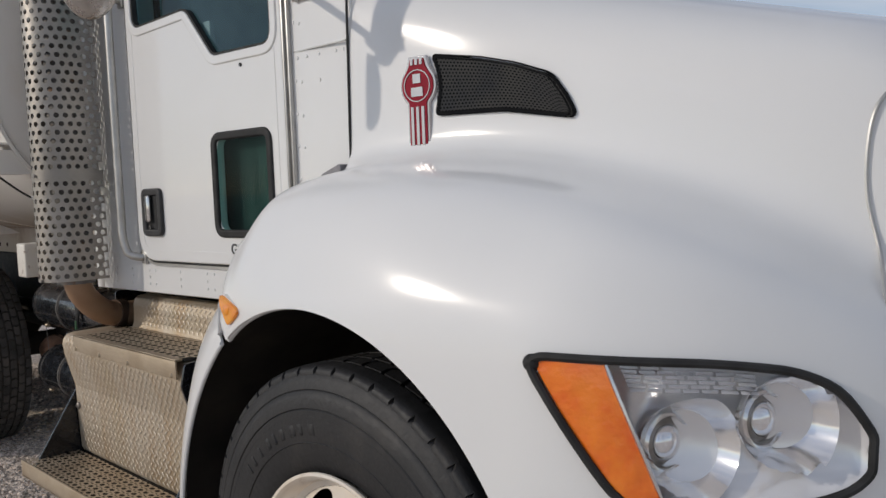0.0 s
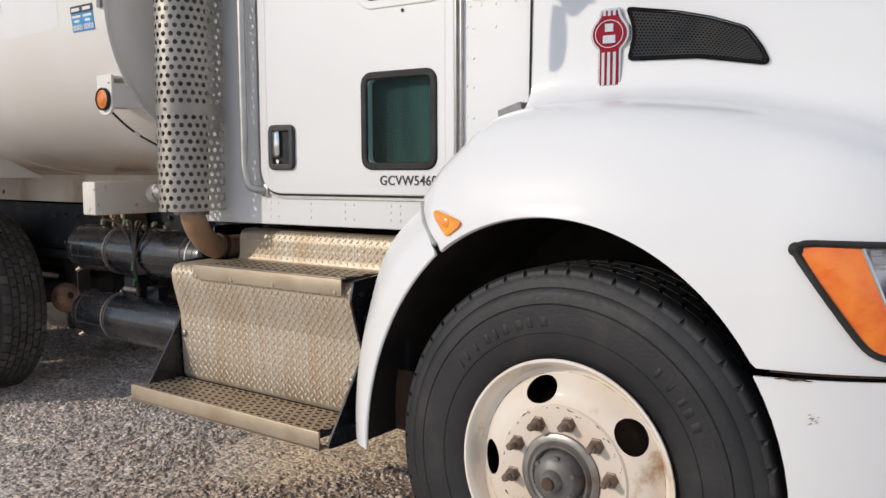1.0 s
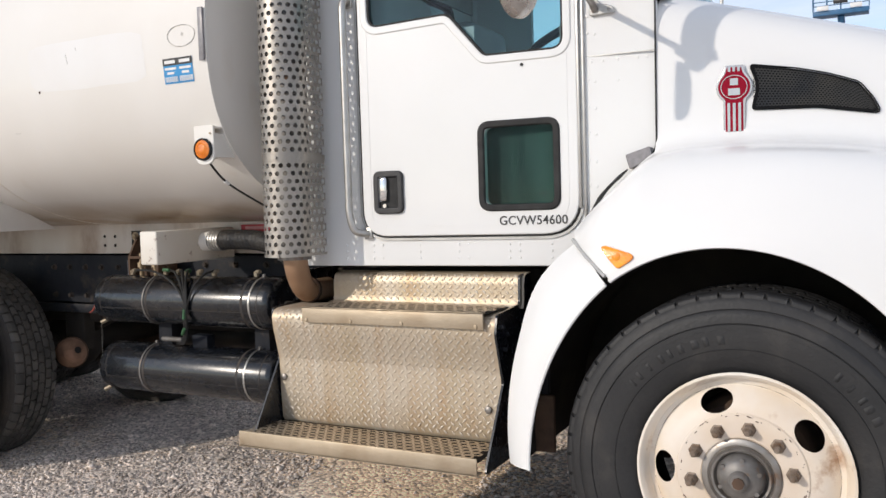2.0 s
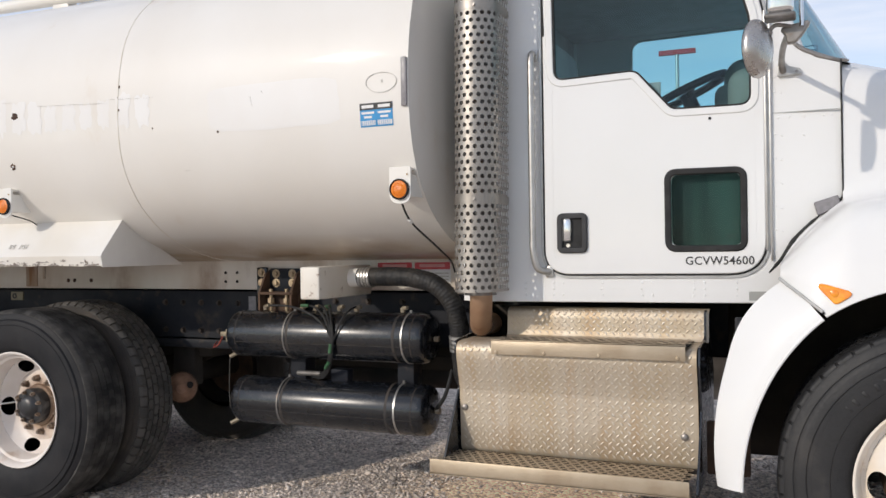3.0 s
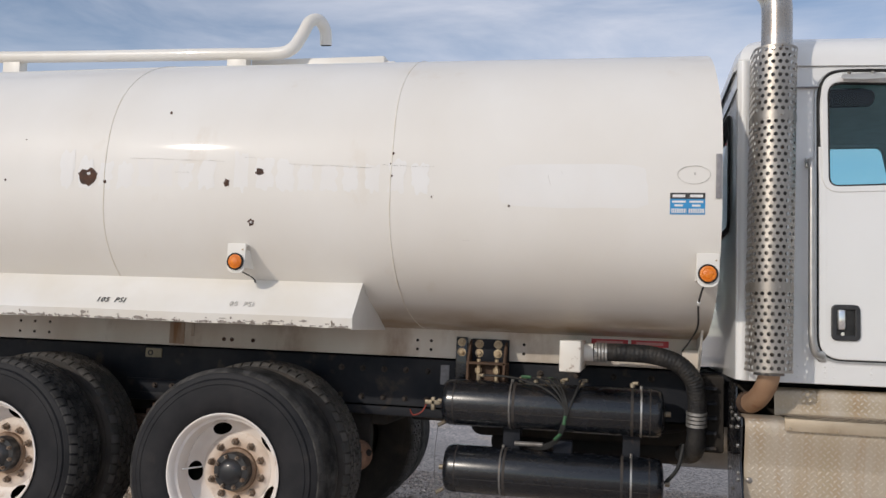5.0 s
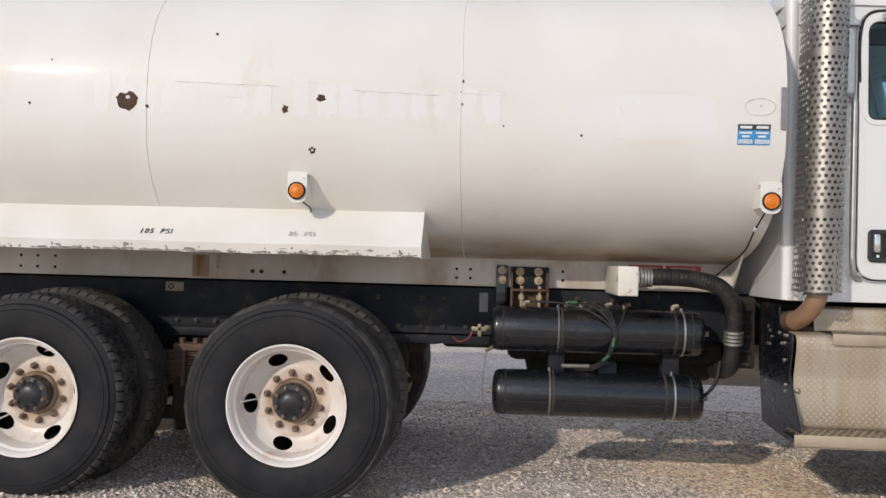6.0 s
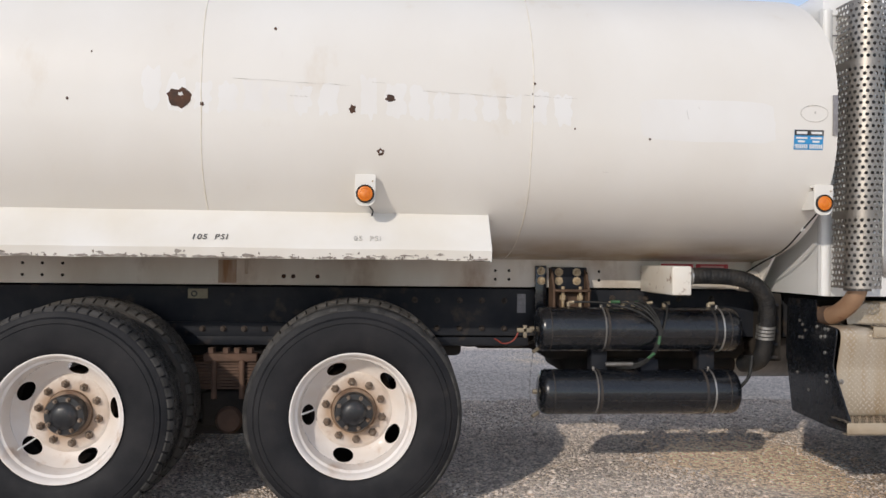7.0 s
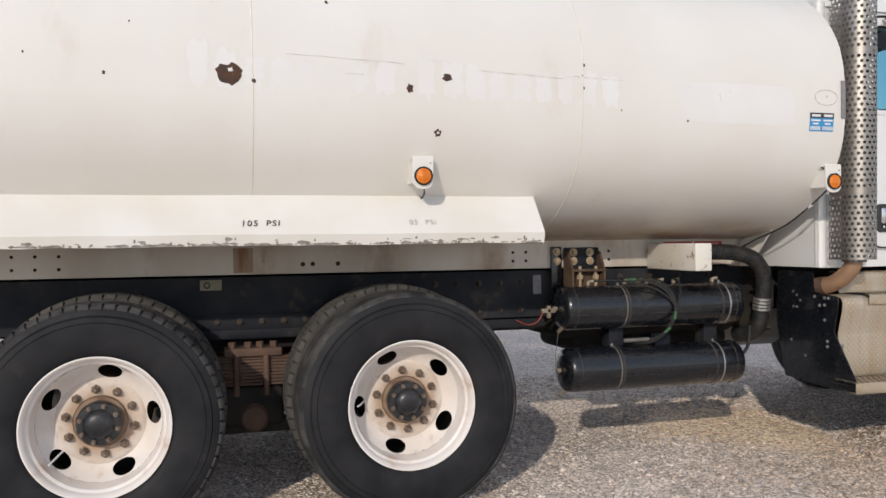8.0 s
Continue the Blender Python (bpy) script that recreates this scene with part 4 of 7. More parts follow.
def bm_tyre(width, y_in, radius=0.53, bead=0.288):
    """A tyre round the y axis; y_in is its inboard bead, it grows to -y."""
    w = width
    prof = [(bead, 0.03), (bead + 0.015, 0.008), (bead + 0.05, -0.004), (0.37, -0.010), (0.41, -0.013), (0.443, -0.0115), (0.4455, -0.0085), (0.448, -0.0110),
            (0.468, -0.009), (radius - 0.056, -0.003), (radius - 0.054, 0.000), (radius - 0.051, -0.0015), (radius - 0.034, 0.003), (radius - 0.020, 0.010), (radius - 0.012, 0.020), (radius - 0.010, 0.040), (radius - 0.010, w / 2)]
    prof = [(r, -d) for r, d in prof]
    full = prof + [(r, -(w + d)) for r, d in reversed(prof[:-1])]
    m = Matrix.Translation((0, y_in - w, 0)) @ OUT
    return bm_lathe([(r, h) for r, h in full], 96, m)


def bm_tread(width, y_in, radius=0.53, n=64, rows=6, deep=0.011, fill=0.88, gap=0.004, edge=0.010, short=False):
    """Tread blocks in rows round a tyre; the outer rows roll over the shoulder, with slots between them."""
    bm = bmesh.new()
    y_out = y_in - width
    span = width - 2 * edge
    for r in range(rows):
        ya, yb = y_out + edge + span * r / rows, y_out + edge + span * (r + 1) / rows
        cut = [(ya + gap, 0.0), ((ya + yb) / 2, 0.0), (yb - gap, 0.0)]
        if r == 0:
            cut = [(y_out + 0.007, 0.017), (ya + 0.006, 0.008), (ya + 0.018, 0.001), (yb - gap, 0.0)]
            if short:
                cut = [(y_out + 0.009, 0.013), (y_out + 0.013, 0.0075), (y_out + 0.021, 0.002), (y_out + 0.030, 0.0003), (yb - gap, 0.0)]
        elif r == rows - 1:
            cut = [(ya + gap, 0.0), (yb - 0.018, 0.001), (yb - 0.006, 0.008), (y_in - 0.007, 0.017)]
        for k in range(n):
            t0 = 2 * math.pi * (k + 0.5 * (r % 2)) / n
            t1 = t0 + 2 * math.pi / n * fill
            turn = 0.010 * (1 if r % 2 else -1)
            top, low = [], []
            for q, (y, drop) in enumerate(cut):
                lean = turn * q / (len(cut) - 1) if r in (0, rows - 1) else turn * (1 - abs(q - 1)) * 160 / n / 2
                end = t0 + 2 * math.pi / n if short and (r == 0 and q > 1 or r == rows - 1 and q < 2) else t1
                top.append([bm.verts.new(((radius - drop) * math.cos(t + lean), y, (radius - drop) * math.sin(t + lean))) for t in (t0, end)])
                low.append([bm.verts.new(((radius - drop - deep) * math.cos(t + lean), y, (radius - drop - deep) * math.sin(t + lean))) for t in (t0, end)])
            for q in range(len(cut) - 1):
                bm.faces.new((top[q][0], top[q][1], top[q + 1][1], top[q + 1][0]))
                for e in (0, 1):
                    bm.faces.new((top[q][e], top[q + 1][e], low[q + 1][e], low[q][e]))
            for q in (0, -1):
                bm.faces.new((top[q][0], top[q][1], low[q][1], low[q][0]))
    return bm


def disc_band(r0, y0, r1, y1, holes, fu, fv, bulge=0.0):
    """A dished band with oval hand holes; y inward positive."""
    def fn(u, v):
        a = 2 * math.pi * u
        r = r0 + (r1 - r0) * v
        y = y0 + (y1 - y0) * v + bulge * math.sin(math.pi * v)
        return Vector((r * math.cos(a), y, r * math.sin(a)))
    return bm_perf(fn, holes, 1, fu, fv, 32, 4, False)


def lug_nut(parent, a, r, y, length, material):
    m = axis_matrix((r * math.cos(a), y, r * math.sin(a)), (0, -1, 0))
    bm = bm_lathe([(0.0215, 0.0), (0.0215, 0.004), (0.0172, 0.005), (0.0168, 0.020), (0.014, 0.024), (0.0105, 0.024), (0.010, 0.024 + length), (0.007, 0.027 + length), (0, 0.027 + length)], 6, m)
    return part("lug_nut", bm, material, parent, smooth=False)


FACEM = mat("rust_washed_white", (0.80, 0.75, 0.70), (0.72, 0.62, 0.53), 7, 0.55, 0, 0.06, 50, 0, (0.36, 0.21, 0.12), 9, 0.55, 0.78)


def add_hub_rust(m, r0, r1, colour, amount):
    """Rust washed outwards from the hub, in uneven tongues."""
    nd, lk = m.node_tree.nodes, m.node_tree.links
    b = nd["Principled BSDF"]
    old = b.inputs["Base Color"].links[0].from_socket
    tc, mp, ln = nd.new("ShaderNodeTexCoord"), nd.new("ShaderNodeMapping"), nd.new("ShaderNodeVectorMath")
    mp.inputs["Scale"].default_value = (1, 0, 1)
    ln.operation = "LENGTH"
    nz, ad, rg, ml, mx = nd.new("ShaderNodeTexNoise"), nd.new("ShaderNodeMath"), nd.new("ShaderNodeMapRange"), nd.new("ShaderNodeMath"), nd.new("ShaderNodeMixRGB")
    nz.inputs["Scale"].default_value, nz.inputs["Detail"].default_value = 9.0, 8
    ad.operation, ad.inputs[1].default_value = "MULTIPLY_ADD", 0.16
    rg.inputs["From Min"].default_value, rg.inputs["From Max"].default_value = r1 + 0.08, r0 + 0.08
    ml.operation, ml.inputs[1].default_value = "MULTIPLY", amount
    mx.inputs["Color2"].default_value = (*colour, 1)
    lk.new(tc.outputs["Object"], mp.inputs["Vector"])
    lk.new(mp.outputs["Vector"], ln.inputs[0])
    lk.new(tc.outputs["Object"], nz.inputs["Vector"])
    lk.new(nz.outputs["Fac"], ad.inputs[0])
    lk.new(ln.outputs["Value"], ad.inputs[2])
    lk.new(ad.outputs["Value"], rg.inputs["Value"])
    lk.new(rg.outputs["Result"], ml.inputs[0])
    lk.new(ml.outputs["Value"], mx.inputs["Fac"])
    lk.new(old, mx.inputs["Color1"])
    lk.new(mx.outputs["Color"], b.inputs["Base Color"])


add_hub_rust(FACEM, 0.105, 0.20, (0.42, 0.26, 0.15), 0.85)
add_hub_rust(RIMW, 0.13, 0.262, (0.50, 0.34, 0.21), 0.50)
add_hub_rust(RIMF, 0.14, 0.27, (0.46, 0.25, 0.12), 0.22)


def rear_wheel(place, spin, outer=(84, 6, 0.007, 0.975, 0.0018), inner=(60, 6, 0.010, 0.82, 0.005), valve=175):
    """Dual rear wheel: origin on the hub in the plane of the outer rim's edge."""
    rim = bm_lathe([(0.290, -0.02), (0.300, -0.003), (0.304, 0.001), (0.304, 0.006), (0.298, 0.006), (0.291, 0.000), (0.284, -0.014), (0.280, -0.032), (0.268, -0.040), (0.262, -0.09), (0.258, -0.12)], 72, OUT)
    merge(rim, disc_band(0.258, 0.12, 0.190, 0.170, 5, 0.36, 0.90, 0.010))
    face = bm_lathe([(0.190, -0.170), (0.182, -0.163), (0.165, -0.160), (0.115, -0.160), (0.110, -0.168)], 60, OUT)
    wheel = part("wheel", rim, RIMW, truck, "white steel disc wheel with five hand holes and rust dust", angle=35)
    part("hub_face", face, FACEM, wheel, "white disc face washed with rust")
    tyre = part("tyre", bm_tyre(0.265, 0.262, 0.528), RUBBER, wheel, "worn black tyre")
    part("tread", bm_tread(0.265, 0.262, 0.527, *outer), TREAD, tyre)
    tyre = part("tyre", bm_tyre(0.265, 0.60, 0.543), DUSTYT, wheel, "dusty inner tyre with block tread")
    part("tread", bm_tread(0.265, 0.60, 0.546, *inner), TREADD, tyre)
    part("inner_rim", bm_lathe([(0.304, -0.345), (0.285, -0.36), (0.27, -0.40), (0.262, -0.58)], 40, OUT), DARK, wheel)
    part("brake_drum", bm_lathe([(0.0, -0.24), (0.19, -0.24), (0.205, -0.26), (0.205, -0.48), (0.0, -0.48)], 32, OUT), RUST, wheel)
    part("hub_flange", bm_lathe([(0.112, -0.17), (0.111, -0.153), (0.108, -0.147), (0.088, -0.146)], 40, OUT), FLANGE, wheel, "rust-stained hub flange")
    hub = part("hub", bm_lathe([(0.094, -0.16), (0.096, -0.100), (0.090, -0.090), (0.066, -0.088), (0.054, -0.070), (0.032, -0.061), (0.0, -0.059)], 36, OUT), HUBK, wheel, "black hub with axle studs")
    for k in range(8):
        a = 2 * math.pi * (k + 0.3) / 8
        part("axle_stud", bm_lathe([(0.0, 0.022), (0.006, 0.022), (0.007, 0.012), (0.011, 0.012), (0.0115, 0.0)], 6, axis_matrix((0.079 * math.cos(a), 0.090, 0.079 * math.sin(a)), (0, -1, 0))), NUTM, wheel)
    for k in range(10):
        lug_nut(wheel, 2 * math.pi * (k + 0.5) / 10, 0.143, 0.160, 0.010, NUTM)
    va = radians(valve)
    part("valve_stem", bm_tube([(r * math.cos(va), y, r * math.sin(va)) for r, y in ((0.190, 0.19), (0.215, 0.13), (0.236, 0.08), (0.248, 0.06))], 0.0045, 6), WHITED, wheel, "long pale valve stem")
    wheel.matrix_basis = place @ Matrix.Rotation(spin, 4, "Y")
    return wheel


WY = -1.245
w1 = rear_wheel(pose(0.010, WY, 0.511), radians(-5))
w2 = rear_wheel(pose(-1.360, WY, 0.502), radians(29), (62, 6, 0.014, 0.80, 0.005), valve=247)
for x, s in ((0.014, 25), (-1.345, 60)):
    copy_thing(w1, pose(x, far_side(WY), 0.515, 0, 0, 180) @ Matrix.Rotation(radians(s), 4, "Y"))


def front_wheel():
    rim = bm_lathe([(0.285, -0.03), (0.298, -0.004), (0.304, 0.002), (0.304, 0.008), (0.297, 0.009), (0.289, 0.002), (0.282, -0.014), (0.276, -0.036), (0.262, -0.042)], 72, OUT)
    merge(rim, disc_band(0.262, 0.042, 0.186, -0.004, 5, 0.34, 0.88, -0.010))
    bm_lathe([(0.186, 0.004), (0.182, 0.010), (0.176, 0.011), (0.115, 0.010), (0.108, 0.004), (0.105, -0.02)], 60, OUT, rim)
    wheel = part("front_wheel", rim, RIMF, truck, "white steel front wheel with rust stains", angle=35)
    tyre = part("tyre", bm_tyre(0.30, 0.30, 0.54), RUBBERF, wheel, "black front tyre with block tread")
    part("tread", bm_tread(0.30, 0.30, 0.54, 52, 5, 0.010, 0.82, 0.0035, short=True), RUBBERF, tyre)
    for r in (0.372, 0.43):
        part("sidewall_rib", bm_lathe([(r - 0.002, 0.0095), (r, 0.0125), (r + 0.002, 0.0095)], 72, OUT), RUBBERF, tyre)
    # raised sidewall lettering, worn past reading
    rg = random.Random(21)
    for a0, n in ((98, 9), (28, 5), (205, 9), (300, 6)):
        for q in range(n):
            a, w = radians(a0 + 5.4 * q + rg.uniform(-0.8, 0.8)), radians(rg.uniform(0.5, 1.9))
            bm = bm_grid(lambda u, v: Vector(((0.388 + 0.026 * v) * math.cos(a + w * u), -0.0128 - 0.0030 * (1 - abs(2 * v - 1) ** 6) * (1 - abs(u) ** 6), (0.388 + 0.026 * v) * math.sin(a + w * u))), [-1, -0.8, 0.8, 1], [0, 0.15, 0.85, 1])
            part("raised_lettering", bm, RUBBERF, tyre)
    part("hub_ring", bm_lathe([(0.112, 0.0), (0.111, 0.014), (0.104, 0.018), (0.094, 0.018), (0.088, 0.010), (0.080, 0.006), (0.074, -0.01)], 48, OUT), HUBST, wheel, "worn grey steel hub ring")
    rg = random.Random(8)
    for q in range(46):
        a, w = radians(rg.uniform(0, 360)), radians(rg.uniform(0.4, 2.2))
        r0 = rg.choice((0.1800, 0.1805, 0.174)) + rg.uniform(-0.003, 0.003)
        bm = bm_grid(lambda u, v: Vector(((r0 + 0.0014 * v * (1 - u * u)) * math.cos(a + w * u), -0.0117, (r0 + 0.0014 * v * (1 - u * u)) * math.sin(a + w * u))), [-1, -0.5, 0, 0.5, 1], [-1, 1])
        part("paint_chip", bm, CHIPM, wheel, smooth=False)
    part("hub_bowl", bm_lathe([(0.088, 0.010), (0.083, 0.022), (0.077, 0.020), (0.070, 0.004), (0.060, 0.004)], 40, OUT), HUBST, wheel)
    cap = part("hub_cap", bm_lathe([(0.070, 0.0), (0.066, 0.022), (0.060, 0.040), (0.052, 0.050), (0.030, 0.055), (0.026, 0.070), (0.022, 0.074), (0, 0.075)], 32, OUT), HUBG, wheel, "greasy grey hub cap")
    for k in range(6):
        a = 2 * math.pi * k / 6 + 0.4
        part("cap_bolt", bm_cyl((0.058 * math.cos(a), -0.040, 0.058 * math.sin(a)), (0.058 * math.cos(a), -0.050, 0.058 * math.sin(a)), 0.007, 6), HUBG, wheel)
    part("hub_plug", bm_cyl((0, -0.075, 0), (0, -0.082, 0), 0.017, 8), RUST, wheel)
    for k in range(10):
        lug_nut(wheel, 2 * math.pi * (k + 0.25) / 10, 0.143, -0.010, 0.022, NUTM)
    part("brake_drum", bm_lathe([(0.0, -0.11), (0.19, -0.11), (0.205, -0.13), (0.205, -0.29), (0.0, -0.29)], 32, OUT), RUST, wheel)
    return wheel


fw = front_wheel()
fw.matrix_basis = pose(4.262, -1.285, 0.513) @ Matrix.Rotation(radians(0), 4, "Y")
copy_thing(fw, pose(4.262, far_side(-1.285), 0.513, 0, 0, 180))
part("front_axle", bm_box(4.20, 4.31, -1.0, 0.8, 0.42, 0.54, 0.02), DARK, truck)

# ---- cab ----
def cab_y(x):
    return -1.025 + 0.065 * (x - 2.47)


def on_cab(out=0.0):
    return lambda u, v, w: Vector((u, cab_y(u) - out + w, v))


def door_y(x):
    return cab_y(x) - 0.012


def on_door(out=0.0):
    return on_cab(out + 0.012)


def on_far_cab(out=0.0):
    return lambda u, v, w: Vector((u, far_side(cab_y(u)) + out - w, v))


DOOR = arc_corner([(2.835, 1.215), (3.684, 1.215), (3.684, 2.20), (3.60, 2.550), (2.835, 2.556)], [0.10, 0.13, 0.2, 0.10, 0.12], 8)
WIN = arc_corner([(2.872, 2.008), (3.205, 2.022), (3.345, 1.858), (3.645, 1.858), (3.645, 2.20), (3.56, 2.500), (2.866, 2.514)], [0.05, 0.05, 0.05, 0.05, 0.2, 0.06, 0.07], 8)


def grow(loop, d):
    """An outline moved outwards by d."""
    n = len(loop)
    area = sum(loop[i - 1][0] * loop[i][1] - loop[i][0] * loop[i - 1][1] for i in range(n))
    out = []
    for i in range(n):
        a, b = Vector(loop[i - 1]), Vector(loop[(i + 1) % n])
        t = (b - a).normalized() if (b - a).length > 1e-9 else Vector((1, 0))
        nrm = Vector((t.y, -t.x)) if area > 0 else Vector((-t.y, t.x))
        out.append(Vector(loop[i]) + nrm * d)
    return out


FARWIN = arc_corner([(2.872, 2.008), (3.205, 2.022), (3.345, 1.858), (3.645, 1.858), (3.645, 2.24), (3.58, 2.575), (2.872, 2.575)], [0.05, 0.05, 0.05, 0.05, 0.2, 0.06, 0.07], 8)
SIDE = arc_corner([(2.487, 1.098), (3.78, 1.098), (3.955, 1.26), (3.955, 1.995), (3.87, 2.022), (3.785, 2.085), (3.655, 2.63), (2.487, 2.63)], [0.01, 0.02, 0.02, 0.01, 0.06, 0.05, 0.08, 0.02], 5)
cab = plate("cab", [SIDE, grow(DOOR, 0.006)], 0.03, on_cab(-0.015), WHITE, truck, "white aluminium cab with riveted panels", 0.004)
plate("far_side_panel", [SIDE, FARWIN], 0.03, on_far_cab(-0.015), WHITE, cab)
yr = cab_y(2.47)
REARW = arc_corner([(-0.72, 1.85), (0.52, 1.85), (0.52, 2.42), (-0.72, 2.42)], 0.06)
plate("back_panel", [[(yr + 0.002, 1.098), (far_side(yr) - 0.002, 1.098), (far_side(yr) - 0.002, 2.63), (yr + 0.002, 2.63)], REARW], 0.03, lambda u, v, w: Vector((2.482 + w, u, v)), WHITE, cab)
plate("rear_window", [grow(REARW, 0.006)], 0.0, lambda u, v, w: Vector((2.482 + w, u, v)), GLASS, cab).visible_shadow = False
plate("rear_window_seal", [grow(REARW, 0.022), grow(REARW, -0.006)], 0.045, lambda u, v, w: Vector((2.478 + w, u, v)), SEALM, cab)
# rounded rear corner posts
for y, a0 in ((yr, math.pi), (far_side(yr), math.pi / 2)):
    s = 1 if y < YC else -1
    bm = bm_cyl((2.498, y + s * 0.024, 1.098), (2.498, y + s * 0.024, 2.62), 0.034, 24)
    part("corner_post", bm, WHITE, cab)


def roof_fn(u, v):
    """The roof: a flattened dome with rounded sides."""
    n = 2.7
    a = v * math.pi / 2
    r = math.cos(a) ** (2 / n)
    h = math.sin(a) ** (2 / 2.6)
    t = 2 * math.pi * u
    c, s = math.cos(t), math.sin(t)
    k = (abs(c) ** 22 + abs(s) ** 22) ** (-1 / 22)
    x = 3.102 + 0.648 * r * k * c
    y = YC + (0.938 - 0.065 * (x - 2.47)) * r * k * s
    return Vector((x, y, 2.592 + 0.262 * h))


part("roof", bm_grid(roof_fn, [i / 96 for i in range(96)], [i / 20 for i in range(21)], wrap=True), WHITE, cab)
HEADL = mat("headliner_cloth", (0.62, 0.62, 0.60), (0.54, 0.54, 0.52), 10, 0.9)
part("headliner", bm_box(2.505, 3.62, -0.96, 0.76, 2.595, 2.61), HEADL, cab)
part("drip_line", bm_box(2.478, 2.83, yr - 0.003, yr + 0.02, 2.484, 2.4875), GREYD, cab, smooth=False)
part("rear_seam", bm_box(2.4605, 2.49, yr + 0.01, far_side(yr) - 0.01, 2.484, 2.4875), GREYD, cab, smooth=False)
part("drip_rail", bm_tube(spline([(2.835, cab_y(2.84) - 0.012, 2.20), (2.832, cab_y(2.84) - 0.014, 2.42), (2.86, cab_y(2.84) - 0.014, 2.535), (2.95, cab_y(2.9) - 0.014, 2.566), (3.25, cab_y(3.2) - 0.014, 2.566), (3.60, cab_y(3.6) - 0.014, 2.556)]), 0.0055, 8), SEALM, cab)
plate("door_visor", [arc_corner([(2.945, 0.0), (3.085, 0.0), (3.150, 0.045), (3.165, 0.062), (3.02, 0.082), (2.915, 0.065)], [0.01, 0.01, 0.02, 0.02, 0.1, 0.02], 5)], 0.004, lambda u, v, w: Vector((u, -1.002 - 0.9 * v + w * 0.5, 2.555 - 0.62 * v + w)), GREYD2, cab, "dull grey plate bracket over the door window", 0.001)
for x in (2.965, 3.068):
    part("bracket_bolt", bm_cyl((x, -1.010, 2.548), (x, -1.014, 2.560), 0.008, 8), HUBST, cab)
# floor, firewall and the dark lining
part("cab_floor", bm_box(2.51, 3.76, -0.95, 0.75, 1.105, 1.14), TRIMM, cab)
part("firewall", bm_box(3.92, 3.945, -0.88, 0.68, 1.27, 1.98), TRIMM, cab)
part("back_lining", bm_box(2.502, 2.516, -0.96, 0.76, 1.14, 1.84), TRIMM, cab)
part("back_lining", bm_box(2.502, 2.516, -0.96, 0.76, 2.43, 2.60), TRIMM, cab)
part("dashboard", bm_box(3.42, 3.90, -0.86, 0.66, 1.45, 1.86, 0.06, 3), DASHM, cab, "grey dashboard")
part("dash_top", bm_box(3.535, 3.86, -0.74, 0.0, 1.80, 2.06, 0.07, 4), DASHM, cab)
part("dash_cluster", bm_box(3.42, 3.80, -0.02, 0.60, 1.80, 2.13, 0.06, 4), DASHM, cab, "grey-green instrument panel")
part("dash_hood", bm_box(3.46, 3.80, 0.04, 0.58, 1.80, 2.27, 0.10, 5), DASHM, cab, "grey instrument hood")
# steering wheel and column
sw = axis_matrix((3.25, 0.30, 2.145), (-0.40, -0.09, 0.91))
bm = bmesh.new()
ring = [sw @ Vector((0.225 * math.cos(2 * math.pi * i / 48), 0.225 * math.sin(2 * math.pi * i / 48), 0)) for i in range(49)]
wheel = part("steering_wheel", bm_tube(ring, 0.021, 10, cap=False), PLAST, cab, "black steering wheel")
for a in (0.1, 2.2, 4.2):
    part("spoke", bm_tube([sw @ Vector((0, 0, -0.03)), sw @ Vector((0.2 * math.cos(a), 0.2 * math.sin(a), 0))], 0.014, 8), PLAST, wheel)
part("steering_column", bm_cyl(sw @ Vector((0, 0, 0)), sw @ Vector((0, 0, -0.4)), 0.04, 16), PLAST, wheel)


def seat(y):
    s = part("cab_seat", bm_box(2.62, 3.10, y - 0.24, y + 0.24, 1.50, 1.62, 0.04, 3), TRIMM, cab, "dark grey cab seat")
    part("seat_base", bm_box(2.68, 3.02, y - 0.18, y + 0.18, 1.14, 1.50, 0.02), DARK, s)
    bm = bm_box(2.60, 2.82, y - 0.23, y + 0.23, 1.60, 2.26, 0.06, 4)
    part("seat_back", bm, TRIMM, s)


seat(-0.55), seat(0.33)
# windscreen, pillars and wipers
for side in (0, 1):
    f = (lambda y: y) if not side else far_side
    part("windscreen_pillar", bm_tube([(3.80, f(-0.905), 2.06), (3.70, f(-0.89), 2.35), (3.63, f(-0.875), 2.62)], 0.035, 12), WHITE, cab)
bm = bm_grid(lambda u, v: Vector((3.88 + 0.20 * (1 - u * u) - v * (0.235 + 0.12 * (1 - u * u)), YC + 0.80 * u, 2.035 + 0.58 * v)), [-1 + i / 10 for i in range(21)], [i / 6 for i in range(7)])
part("windscreen", bm, GLASSW, cab, "tinted windscreen").visible_shadow = False
part("windscreen_seal", bm_tube([(3.885 + 0.20 * (1 - u * u), YC + 0.81 * u, 2.03) for u in [-1 + i / 10 for i in range(21)]], 0.016, 8), SEALM, cab)
part("cowl", bm_grid(lambda u, v: Vector((3.90 + (0.07 + 0.14 * (1 - u * u)) * v, YC + 0.80 * u, 2.03 - 0.02 * v)), [-1 + i / 10 for i in range(21)], [0, 0.5, 1]), PLAST, cab)
for y in (-0.62, 0.1):
    part("wiper", bm_tube([(4.02, y, 2.03), (4.03, y + 0.3, 2.06), (3.99, y + 0.62, 2.10)], 0.008, 6), PLAST, cab)
